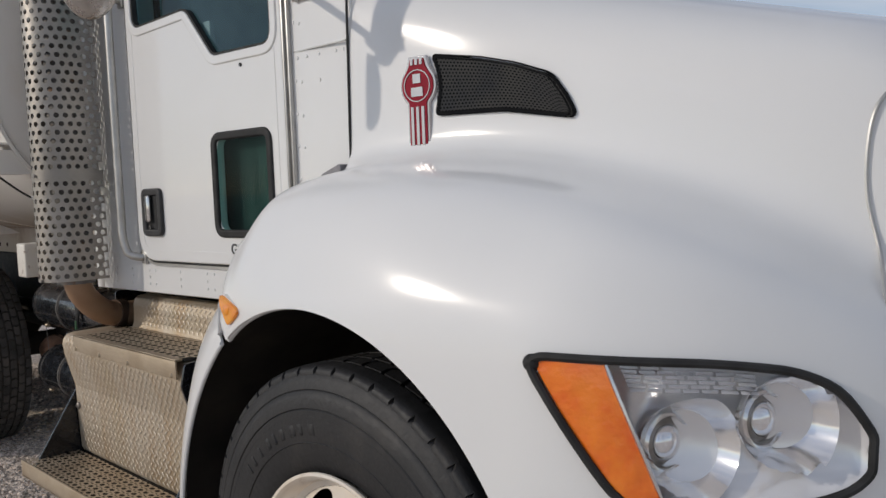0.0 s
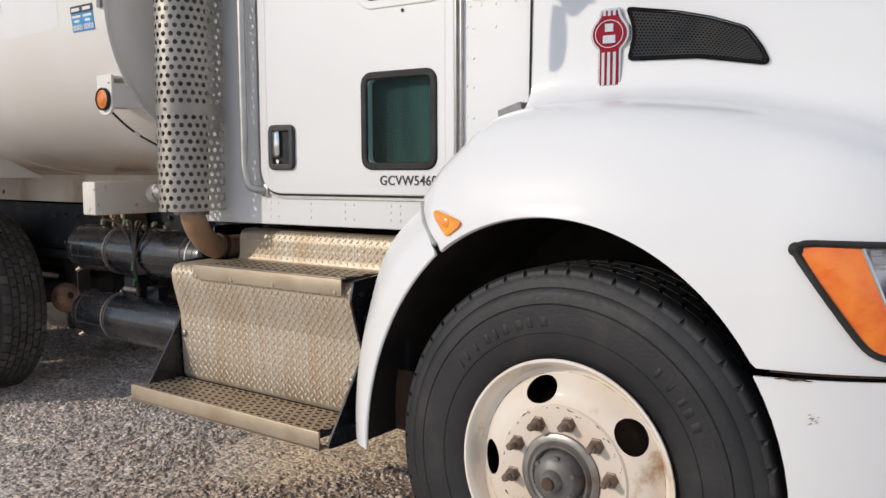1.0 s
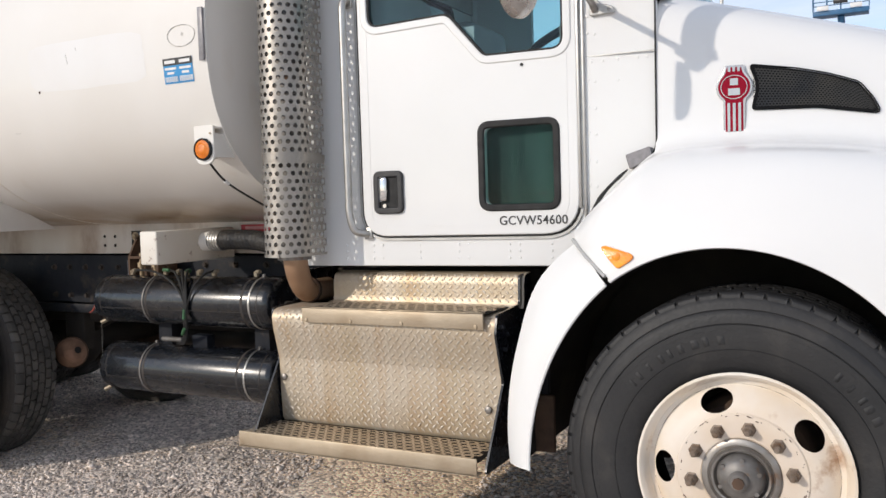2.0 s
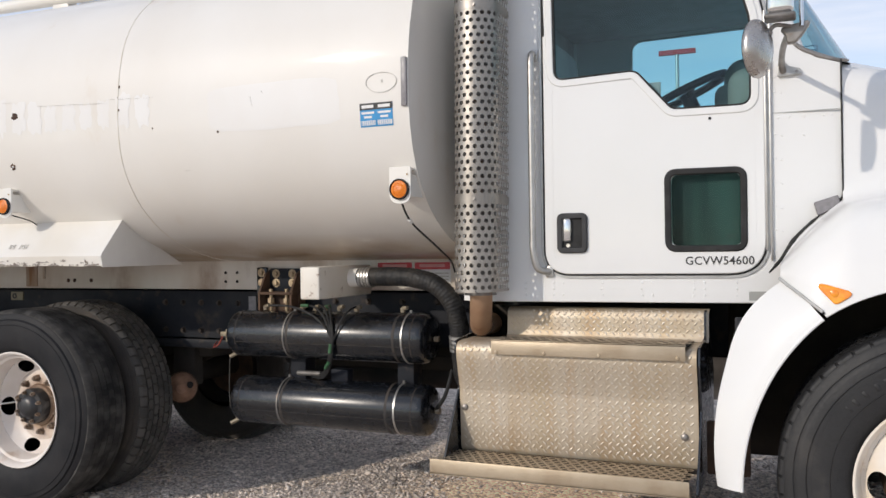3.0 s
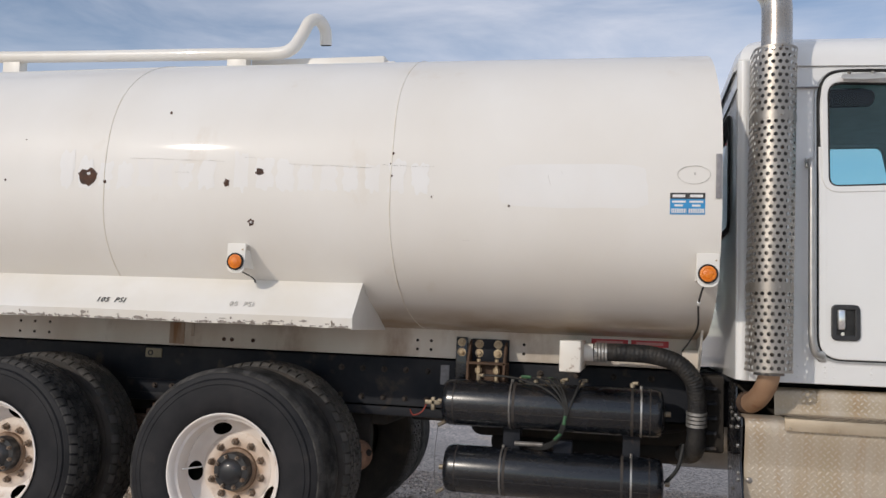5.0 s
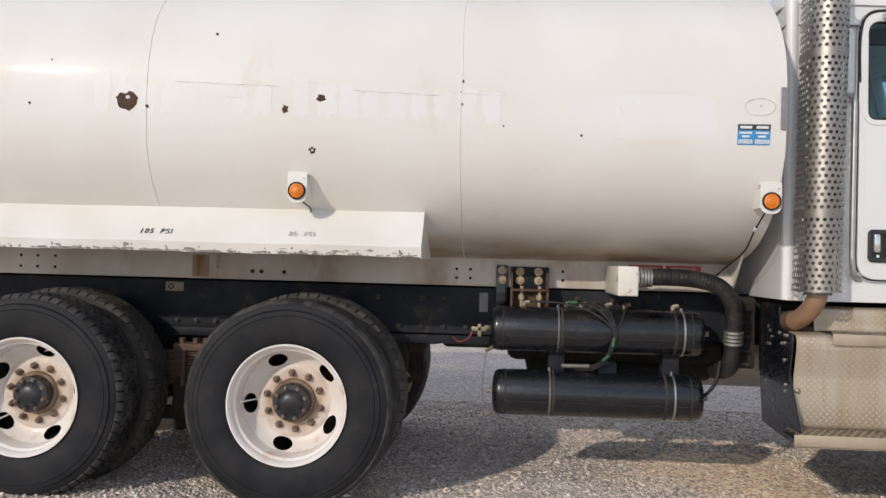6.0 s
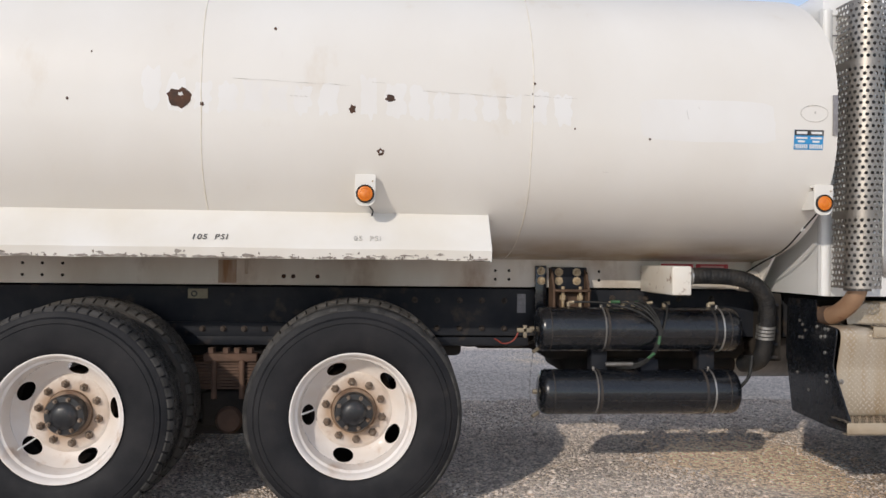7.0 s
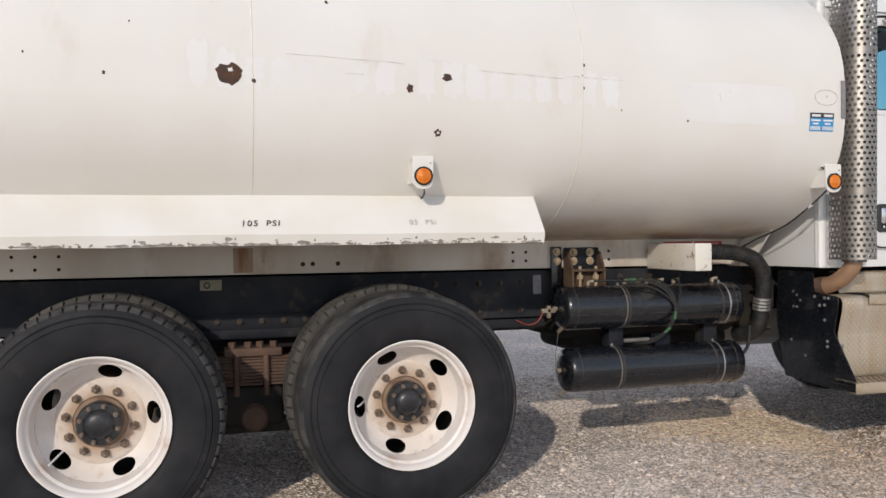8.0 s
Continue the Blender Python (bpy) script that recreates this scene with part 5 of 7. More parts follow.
part("cowl_trim", bm_tube(spline([(3.772, cab_y(3.79) + 0.004, 2.125), (3.795, cab_y(3.79) + 0.004, 2.088), (3.83, cab_y(3.83) + 0.006, 2.058), (3.89, cab_y(3.89) + 0.010, 2.030), (3.94, cab_y(3.94) + 0.016, 2.014), (3.985, cab_y(3.985) + 0.02, 2.008)]), lambda s: 0.004 + 0.007 * math.sin(math.pi * s) ** 0.8, 10), HUBST, cab, "grey weathered cowl trim")

# riveted panels: rivets, seams
def rivet(parent, x, z, out=0.0, r=0.0055):
    part("rivet", bm_lathe([(r, -0.001), (r * 0.8, 0.002), (0, 0.003)], 8, axis_matrix((x, cab_y(x) - out, z), (0, -1, 0))), WHITE, parent)


for x in (2.62, 2.74, 2.86, 2.90, 3.06, 3.22, 3.26, 3.42, 3.46, 3.58):
    for z in (1.125, 1.150, 1.175):
        if (x * 100 + z * 1000) % 3 > 0.8 or z != 1.150:
            rivet(cab, x, z)
for z in (1.285, 1.373, 1.46, 1.555, 1.645, 1.738, 1.90, 1.957):
    rivet(cab, 3.724, z + 0.006), rivet(cab, 3.748, z)
for x in (3.736, 3.776, 3.828, 3.896, 3.926):
    rivet(cab, x, 1.806)
rivet(cab, 3.827, 1.736)
part("panel_seam", bm_box(3.718, 3.952, cab_y(3.8) - 0.006, cab_y(3.8) + 0.002, 1.823, 1.826), DULL, cab, smooth=False)
part("hood_gap", bm_tube(spline([(3.957, -0.935, 2.01), (3.957, -0.940, 1.80), (3.957, -0.945, 1.60), (3.955, -0.948, 1.50), (3.93, -0.955, 1.465)]), 0.0035, 6), SEALM, cab)
plate("rubber_pad", [arc_corner([(3.860, 1.474), (3.938, 1.498), (3.946, 1.462), (3.872, 1.430)], 0.004, 3)], 0.05, lambda u, v, w: Vector((u, -0.948 + w, v)), GREYD, cab, "grey rubber hood rest", 0.003)

# -- door
door = plate("cab_door", [DOOR, WIN, arc_corner([(3.335, 1.315), (3.605, 1.315), (3.605, 1.607), (3.335, 1.607)], 0.035)], 0.028, on_door(-0.010), WHITE, truck, "closed white cab door with a stepped window", 0.005)
plate("door_seal", [grow(DOOR, 0.012), grow(DOOR, 0.001)], 0.012, on_cab(0.002), SEALM, door, "black rubber door gap")
plate("door_trim", [grow(DOOR, 0.022), grow(DOOR, 0.013)], 0.010, on_cab(0.002), DULL, door)
plate("door_pressing", [grow(DOOR, -0.030), grow(DOOR, -0.034)], 0.004, on_door(0.003), WHITE, door)
plate("window_pane", [grow(WIN, 0.004)], 0.0, on_door(-0.012), GLASS, door, "tinted door glass").visible_shadow = False
plate("window_seal", [grow(WIN, 0.001), grow(WIN, -0.010)], 0.020, on_door(-0.006), SEALM, door)
plate("window_rim", [grow(WIN, 0.022), grow(WIN, 0.0015)], 0.012, on_door(0.003), WHITE, door, "", 0.004)
plate("far_window_pane", [grow(FARWIN, 0.004)], 0.0, on_far_cab(-0.012), GLASS, cab, "tinted glass").visible_shadow = False
plate("far_window_seal", [grow(FARWIN, 0.02), grow(FARWIN, -0.004)], 0.034, on_far_cab(-0.010), TRIMM, cab)
PEEP = arc_corner([(3.320, 1.302), (3.618, 1.302), (3.618, 1.620), (3.320, 1.620)], 0.042, 8)
plate("peep_window_frame", [PEEP, grow(PEEP, -0.014)], 0.014, on_door(0.004), SEALM, door, "black rounded frame of a small lower window", 0.006)
plate("peep_window_pane", [grow(PEEP, -0.012)], 0.0, on_door(0.001), GLASSG, door, "dark green glass pane").visible_shadow = False
part("peep_latch", bm_box(3.545, 3.575, door_y(3.55) - 0.006, door_y(3.55) - 0.001, 1.355, 1.358), PLAST, door)
part("door_lining", bm_box(2.86, 3.70, -0.92, -0.91, 1.23, 1.30), TRIMM, door)
part("door_lining", bm_box(2.86, 3.30, -0.960, -0.945, 1.30, 1.98), TRIMM, door)
part("door_lining", bm_box(3.30, 3.70, -0.92, -0.91, 1.625, 1.84), TRIMM, door)
# added panel: its green streaks paint the dim interior behind the peep glass
part("cab_curtain", bm_box(3.28, 3.70, -0.925, -0.915, 1.25, 1.72), mat("peep_interior_green", (0.060, 0.112, 0.104), (0.022, 0.048, 0.046), 4, 0.9, stretch=(4, 1, 0.25)), cab)
HPOC = arc_corner([(2.888, 1.302), (3.003, 1.302), (3.003, 1.457), (2.888, 1.457)], 0.022, 6)
handle = plate("door_handle", [HPOC, grow(HPOC, -0.014)], 0.018, on_door(0.008), PLAST, door, "black pocket handle with chrome paddle", 0.005)
plate("pocket", [grow(HPOC, -0.006)], 0.004, on_door(0.005), SEALM, handle)
part("paddle", bm_box(2.908, 2.942, door_y(2.93) - 0.024, door_y(2.93) - 0.008, 1.345, 1.440, 0.010, 3), CHROME, handle, "chrome paddle")
part("lock", bm_cyl((2.93, door_y(2.93) - 0.004, 1.328), (2.93, door_y(2.93) - 0.016, 1.328), 0.008, 12), CHROME, handle)
part("key_hole", bm_cyl((3.490, door_y(3.490) - 0.003, 1.817), (3.490, door_y(3.490) - 0.007, 1.817), 0.006, 10), SEALM, door)
writing("weight_lettering", "GCVW54600", 0.046, lambda u, v, w: on_door(0.0055)(3.390 + u * 0.97, 1.246 + v, -w), INK, door, "black vinyl lettering", spacing=1.04, bold=0.0004)
for x in (2.89, 2.97, 3.05, 3.13):
    rivet(door, x, 1.965, 0.004)
for x, z in ((3.25, 1.90), (3.30, 1.815), (3.38, 1.805), (3.56, 1.81), (3.64, 1.81)):
    rivet(door, x, z, 0.004)
part("front_hinge_rail", bm_box(3.688, 3.698, door_y(3.69) - 0.006, door_y(3.69) + 0.012, 1.30, 2.22, 0.003), DULL, door, "bright hinge moulding")
part("front_hinge_rail", bm_box(3.705, 3.714, door_y(3.71) - 0.002, door_y(3.71) + 0.012, 1.26, 2.22, 0.003), DULL, door)
gy0 = cab_y(2.795)
part("grab_bar", bm_tube(spline([(2.79, gy0, 2.125), (2.79, gy0 - 0.03, 2.128), (2.79, gy0 - 0.052, 2.10), (2.790, gy0 - 0.055, 2.0), (2.790, gy0 - 0.055, 1.4), (2.792, gy0 - 0.055, 1.30), (2.805, gy0 - 0.045, 1.238), (2.835, gy0 - 0.02, 1.222), (2.845, gy0 + 0.0, 1.222)], 6), 0.0145, 14), DULL, cab, "long aluminium grab bar")
for x, z in ((2.79, 2.125), (2.845, 1.222)):
    part("grab_foot", bm_box(x - 0.018, x + 0.018, cab_y(x) - 0.014, cab_y(x) - 0.001, z - 0.025, z + 0.025, 0.006), DULL, cab)

# look-down mirror inside the top of the door window
plate("look_down_mirror", [arc_corner([(2.875, 2.418), (3.090, 2.425), (3.105, 2.492), (3.03, 2.503), (2.90, 2.498), (2.868, 2.470)], 0.036, 8)], 0.02, on_cab(-0.085), MESHM, door, "dark oval look-down mirror", 0.006)
# mirrors
mir = part("mirror_arm", bm_tube(spline([(3.757, -0.955, 1.978), (3.753, -1.00, 2.004), (3.762, -1.18, 2.020), (3.785, -1.40, 2.026)]), lambda s: 0.013 - 0.003 * s, 10), HUBST, truck, "mirror arm with oval and square mirror heads")
plate("mirror_foot", [arc_corner([(3.738, 1.962), (3.822, 1.966), (3.815, 1.984), (3.775, 1.996), (3.762, 2.012), (3.742, 2.012)], 0.006, 3)], 0.016, on_cab(0.008), DULL, mir, "", 0.003)
for x, z in ((3.75, 1.975), (3.805, 1.975)):
    part("foot_bolt", bm_cyl((x, cab_y(x) - 0.016, z), (x, cab_y(x) - 0.022, z), 0.006, 8), HUBST, mir)
plate("mirror_gusset", [arc_corner([(3.762, 2.028), (3.845, 2.046), (3.822, 2.010), (3.800, 1.986), (3.782, 1.984), (3.778, 2.010)], 0.005, 3)], 0.03, lambda u, v, w: Vector((u, -1.41 + w, v)), HUBST, mir, "cast mirror bracket", 0.006)
part("convex_link", bm_tube(spline([(3.79, -1.42, 2.034), (3.745, -1.45, 2.036), (3.722, -1.475, 2.010), (3.70, -1.49, 1.985)]), 0.007, 8), HUBST, mir)
part("ball_joint", bm_lathe([(0, 0.014), (0.010, 0.010), (0.014, 0), (0.010, -0.010), (0, -0.014)], 16, Matrix.Translation((3.722, -1.475, 2.008))), HUBST, mir)
CONVEX = Matrix.Translation((3.69, -1.50, 1.955)) @ Matrix.Rotation(radians(-34), 4, "Z") @ Matrix.Rotation(radians(90), 4, "Y") @ Matrix.Diagonal((1.32, 0.95, 1.0, 1.0))
part("convex_mirror_head", bm_lathe([(0.0, 0.030), (0.03, 0.029), (0.055, 0.022), (0.070, 0.008), (0.073, -0.004), (0.070, -0.010)], 36, CONVEX), MIRB, mir, "oval dull metal mirror back")
part("convex_mirror_glass", bm_lathe([(0.0, -0.006), (0.071, -0.011)], 36, CONVEX), CHROME, mir)
part("mirror_head", bm_box(3.716, 3.800, -1.492, -1.436, 2.064, 2.30, 0.022, 4), CHROME, mir, "chrome mirror head")
part("mirror_head_base", bm_box(3.710, 3.806, -1.500, -1.428, 2.048, 2.066, 0.008, 3), HUBG, mir, "black mirror head base")
part("mirror_post", bm_tube([(3.822, -1.43, 2.03), (3.822, -1.43, 2.30), (3.818, -1.43, 2.62)], 0.007, 10), CHROME, mir)
part("mirror_arm_upper", bm_tube(spline([(3.32, -0.985, 2.582), (3.36, -1.02, 2.600), (3.60, -1.24, 2.625), (3.818, -1.43, 2.62)]), 0.008, 8), HUBST, mir)
plate("upper_foot", [arc_corner([(3.275, 2.566), (3.345, 2.572), (3.345, 2.592), (3.275, 2.578)], 0.004, 3)], 0.03, on_cab(0.012), HUBST, mir)

# ---- hood and fender ----
def hood_side(x):
    return lerp_table(x, ((3.74, -0.945), (3.95, -0.935), (4.2, -0.913), (4.63, -0.853), (5.0, -0.785), (5.2, -0.73), (5.36, -0.66), (5.45, -0.58)))


def hood_top(x):
    return 2.055 - 0.275 * (x - 3.92) - (0.9 * (x - 5.1) ** 2 if x > 5.1 else 0)


def shoulder(x):
    return lerp_table(x, ((3.74, 1.255), (3.80, 1.325), (3.88, 1.405), (3.98, 1.475), (4.1, 1.492), (4.3, 1.495), (4.5, 1.482), (4.8, 1.425), (5.05, 1.335), (5.2, 1.245), (5.36, 1.12), (5.45, 1.06)))


def eased(table, x, reach=0.09):
    """A table's curve averaged over a short reach, to leave no kink in a shine."""
    r = min(reach, max(x - 4.1, 0.0))
    return sum(lerp_table(x + r * k / 4, table) for k in range(-4, 5)) / 9


def fender_y(x):
    return eased(((3.74, -1.19), (3.80, -1.262), (3.88, -1.310), (4.0, -1.318), (4.3, -1.322), (4.5, -1.312), (4.6, -1.303), (4.72, -1.292), (4.82, -1.277), (4.92, -1.240), (5.05, -1.165), (5.2, -1.045), (5.3, -0.93), (5.38, -0.80), (5.45, -0.66)), x)


AX, AZ, ARX, ARZ = 4.215, 0.52, 0.605, 0.66


def arch(x):
    u = (x - AX) / ARX
    return AZ + ARZ * math.sqrt(max(1 - u * u, 0))


def lip(x):
    if x < 3.885:
        return 1.205 - 0.80 * (x - 3.74)
    return max(arch(x) if x < AX + ARX else 0, 0.862)


def bspline(ctrl, n):
    """n points on a clamped cubic curve drawn to the control points."""
    c = [ctrl[0]] * 2 + list(ctrl) + [ctrl[-1]] * 2
    out, spans = [], len(c) - 3
    for i in range(n):
        s = i / (n - 1) * spans
        k = min(int(s), spans - 1)
        t = s - k
        w = ((1 - t) ** 3 / 6, (3 * t ** 3 - 6 * t * t + 4) / 6, (-3 * t ** 3 + 3 * t * t + 3 * t + 1) / 6, t ** 3 / 6)
        out.append(tuple(sum(w[j] * c[k + j][q] for j in range(4)) for q in (0, 1)))
    return out


def section(x, n=72):
    ys, zt, zs, fy, zl = hood_side(x), hood_top(x), shoulder(x), fender_y(x), lip(x)
    d = min(1.0, (zs - zl) / 0.30)
    zt = max(zt, zs + 0.12)
    o = d * eased(((3.74, 0.2), (3.9, 0.6), (4.05, 0.9), (4.26, 0.95), (4.5, 1.1), (4.65, 1.35), (4.8, 1.2), (4.98, 0.4), (5.45, 0.2)), x, 0.12)
    return bspline([(YC, zt + 0.03), (YC - 0.25, zt + 0.03), (ys + 0.24, zt + 0.012), (ys + 0.10, zt - 0.02), (ys + 0.015, zt - 0.085), (ys, zt - 0.19), (ys - 0.004, 0.5 * (zt + zs)),
                    (ys - 0.008, zs + 0.11), (ys - 0.012, zs + 0.035), (ys - 0.055, zs - 0.002), (ys + (fy - ys) * 0.42, zs - 0.012 * d), (ys + (fy - ys) * (0.80 - 0.10 * o), zs - 0.045 * d),
                    (fy + 0.022 + 0.050 * o, zs - 0.125 * d), (fy + 0.002 + 0.036 * o, zs - 0.20 * d), (fy + 0.018 * o, zs - 0.265 * d), (fy + 0.007 * o, zs - 0.27 * d - (zs - 0.27 * d - zl) * 0.5), (fy + 0.002, zl)], n)


# outline of the headlamp opening in the fender
def lamp_xz(u, v):
    """u along the lamp, v up it."""
    xb, zb = lerp_table(u, ((0, 4.925), (0.1, 4.975), (0.5, 5.11), (1, 5.255))), lerp_table(u, ((0, 0.940), (0.06, 0.905), (0.3, 0.893), (0.8, 0.915), (0.95, 0.935), (1, 0.955)))
    xt, zt = lerp_table(u, ((0, 4.795), (0.5, 5.03), (0.85, 5.19), (1, 5.255))), lerp_table(u, ((0, 1.128), (0.04, 1.140), (0.5, 1.137), (0.75, 1.124), (0.9, 1.090), (1, 1.015)))
    return xb + (xt - xb) * v, zb + (zt - zb) * v


LAMP_RIM = [lamp_xz(i / 60, 0) for i in range(61)] + [lamp_xz(i / 60, 1) for i in range(60, -1, -1)] + [lamp_xz(0, 1 - i / 20) for i in range(1, 20)]


def section_y(x, z):
    """The near face's y below the shoulder, at a height."""
    row = [q for q in section(x, 160) if q[1] < shoulder(x) - 0.01][::-1]
    return float(np.interp(z, [q[1] for q in row], [q[0] for q in row]))


LAMP_X, LAMP_Z = [4.72 + 0.60 * i / 24 for i in range(25)], [0.86 + 0.34 * i / 17 for i in range(18)]
LAMP_Y = [[section_y(x, z) for z in LAMP_Z] for x in LAMP_X]


def lamp_y(x, z):
    """The fender's y round the headlamp, from the table above."""
    col = [float(np.interp(z, LAMP_Z, row)) for row in LAMP_Y]
    return float(np.interp(x, LAMP_X, col))


def in_loop(x, z, loop):
    hit = False
    for (x0, z0), (x1, z1) in zip(loop, loop[1:] + loop[:1]):
        if (z0 > z) != (z1 > z) and x < x0 + (z - z0) / (z1 - z0) * (x1 - x0):
            hit = not hit
    return hit


def lamp_snap(x, y, z):
    """Pulls a point of the fender near the lamp's outline onto it."""
    if 4.75 < x < 5.3 and 0.86 < z < 1.18 and y < -0.7:
        q = min(LAMP_RIM, key=lambda p: (p[0] - x) ** 2 + (p[1] - z) ** 2)
        if math.dist(q, (x, z)) < 0.017:
            return (q[0], lamp_y(*q), q[1])
    return (x, y, z)


def in_lamp(a, b, c, d):
    x, y, z = (a.co + b.co + c.co + d.co) / 4
    return 4.75 < x < 5.3 and y < -0.7 and 0.86 < z < 1.18 and in_loop(x, z, LAMP_RIM)


NS = 110
xs = [3.742 + (3.956 - 3.742) * i / 10 for i in range(10)] + [3.956 + (4.9 - 3.956) * i / 70 for i in range(70)] + [4.9 + 0.55 * i / 44 for i in range(45)]
secs = [section(x, NS) for x in xs]
idx_sh = 58
bm = bmesh.new()
for mirror in (0, 1):
    vv = [[bm.verts.new(lamp_snap(x, y, z) if not mirror else (x, far_side(y), z)) for y, z in s] for x, s in zip(xs, secs)]
    for i in range(len(xs) - 1):
        for j in range(NS - 1):
            if xs[i] < 3.95 and j < idx_sh:
                continue
            if not mirror and in_lamp(vv[i][j], vv[i + 1][j + 1], vv[i + 1][j], vv[i][j + 1]):
                continue
            bm.faces.new((vv[i][j], vv[i + 1][j], vv[i + 1][j + 1], vv[i][j + 1]))
    bm.faces.new(vv[-1])
bmesh.ops.delete(bm, geom=[v for v in bm.verts if not v.link_faces], context="VERTS")
bmesh.ops.remove_doubles(bm, verts=bm.verts, dist=1e-5)
hood = part("hood", bm, HOODM, truck, "glossy white hood with bulging front fenders", angle=60)


def surface_y(x, z, side=True):
    """The near face's y at a height on the fender or hood side."""
    s = section(x, 160)
    best = min(range(30, 159), key=lambda i: abs(s[i][1] - z) + (0 if s[i][1] >= s[i + 1][1] - 1e-9 else 1))
    return s[best][0]


# rolled lip round the arch
part("arch_lip", bm_tube([(AX + (ARX + 0.004) * math.cos(a), fender_y(AX + (ARX + 0.004) * math.cos(a)) + 0.0165, AZ + (ARZ + 0.004) * math.sin(a)) for a in [radians(32 + (123 - 32) * i / 40) for i in range(41)]], 0.008, 8), HOODM, hood)
# inner wheel well
bm = bm_grid(lambda a, v: Vector((AX + (ARX + 0.05) * math.cos(a), -0.55 + (fender_y(max(AX + (ARX + 0.05) * math.cos(a), 3.86)) + 0.035 + 0.55) * v, AZ + (ARZ + 0.02) * math.sin(a))), [radians(-5 + 190 * i / 30) for i in range(31)], [1, 0.6, 0])
part("wheel_well", bm, DARK, truck, "black plastic inner wheel well")
part("wheel_well_wall", bm_box(3.55, 4.95, -0.56, -0.54, 0.42, 1.45), DARK, truck)
part("engine_bay_mass", bm_box(3.5, 5.1, -0.5, 0.3, 0.65, 1.3, 0.05), DARK, truck)


# rear splash guard: a narrow curved strip behind the wheel
def guard(u, v):
    t = u
    a0 = radians(124 + (176 + 4 - 124) * t)
    inner = Vector((AX + ARX * math.cos(a0) - 0.0 , 0, AZ + ARZ * math.sin(a0) - 0.06 * t))
    width = lerp_table(t, ((0, 0.178), (0.2, 0.190), (0.5, 0.145), (1, 0.085)))
    o = inner + Vector((math.cos(a0), 0, math.sin(a0) * 0.8)).normalized() * width
    p = inner.lerp(o, v)
    p.y = -1.312 + (0.05 + 0.075 * (1 - t)) * v ** 1.7
    return p


bm = bm_grid(guard, [i / 24 for i in range(25)], [i / 6 for i in range(7)])
strip = part("splash_guard", thicken(bm, 0.006), HOODM, truck, "narrow white splash guard behind the front wheel")
bm = bm_grid(lambda u, v: guard(u, 0.96) + Vector((0.010 + 0.012 * v, 0.014 + 0.42 * v, 0)), [i / 24 for i in range(25)], [0, 0.1, 0.5, 1])
part("guard_liner", thicken(bm, 0.005), DARK, strip)
part("guard_edge", bm_tube([guard(i / 24, 0.0) for i in range(25)], 0.006, 8), HOODM, strip)
part("guard_bracket", bm_box(3.80, 4.0, -1.0, -0.7, 0.45, 0.62, 0.01), RUST, truck)
part("step_end_panel", bm_box(3.475, 3.63, -1.115, -1.09, 0.46, 0.66, 0.008), RUST, truck, "dusty brown panel behind the splash guard")
part("panel_strap", bm_box(3.58, 3.605, -1.10, -1.07, 0.66, 1.05, 0.004), FRAME, truck)

# corner marker lamp
MK = arc_corner([(3.848, 1.192), (3.972, 1.155), (3.915, 1.118)], [0.012, 0.012, 0.012], 5)
marker = plate("fender_marker", [MK], 0.011, lambda u, v, w: Vector((u, fender_y(u) + 0.002 + 0.15 * max(v - 1.15, 0) + w, v)), AMBER, hood, "amber triangular fender marker", 0.003)
part("bulb_socket", bm_lathe([(0.013, 0.0), (0.012, 0.0006), (0, 0.0008)], 20, axis_matrix((3.912, fender_y(3.912) - 0.0034, 1.155), (0, -1, 0.1))), AMBER, marker)
plate("marker_base", [grow(MK, 0.006)], 0.012, lambda u, v, w: Vector((u, fender_y(u) + 0.010 + 0.15 * max(v - 1.15, 0) + w, v)), HOODM, marker)
# white overlap step; the grey averages its sunlit and shaded faces
part("guard_seam", bm_tube([(3.738, -1.195, 1.200), (3.80, -1.266, 1.153), (3.875, -1.314, 1.092)], 0.0060, 10), GREYD2, strip, "white overlap step painted grey for its shaded side")
part("fender_stay", bm_tube(spline([(3.70, -1.035, 1.215), (3.74, -1.03, 1.263), (3.78, -1.03, 1.328), (3.82, -1.025, 1.375), (3.875, -1.015, 1.425)]), lambda s: 0.003 + 0.0035 * math.sin(math.pi * s) + 0.002 * math.sin(9 * s) ** 8, 8), SEALM, truck, "black rubber fender strip")

# lower front: bumper under the fender
def bumper_fn(u, v):
    x = 4.80 + 0.66 * u
    z0 = 0.36
    xa = AX + ARX * math.sqrt(max(1 - ((0.36 + 0.492 * v - AZ) / ARZ) ** 2, 0)) + 0.005
    x = xa + (5.46 - xa) * u
    return Vector((x, fender_y(min(x, 5.45)) - 0.035 * (1 - u), z0 + 0.492 * v))


bm = bm_grid(bumper_fn, [i / 30 for i in range(31)], [i / 10 for i in range(11)])
thicken(bm, 0.01)
bumper = part("bumper_corner", bm, WHITE, truck, "white bumper corner below the headlamp")
bm = bm_grid(lambda u, v: Vector((bumper_fn(u, v).x, far_side(bumper_fn(u, v).y), bumper_fn(u, v).z)), [i / 30 for i in range(31)], [i / 10 for i in range(11)])
part("bumper_corner", bm, WHITE, truck)
part("bumper_front", bm_box(5.44, 5.50, -0.66, 0.46, 0.36, 0.86, 0.02), WHITE, truck)
part("bumper_gap", bm_tube([Vector((4.765 + 0.69 * i / 20, fender_y(4.765 + 0.69 * i / 20) + 0.012, 0.857)) for i in range(21)], 0.0028, 8), RUST, bumper)
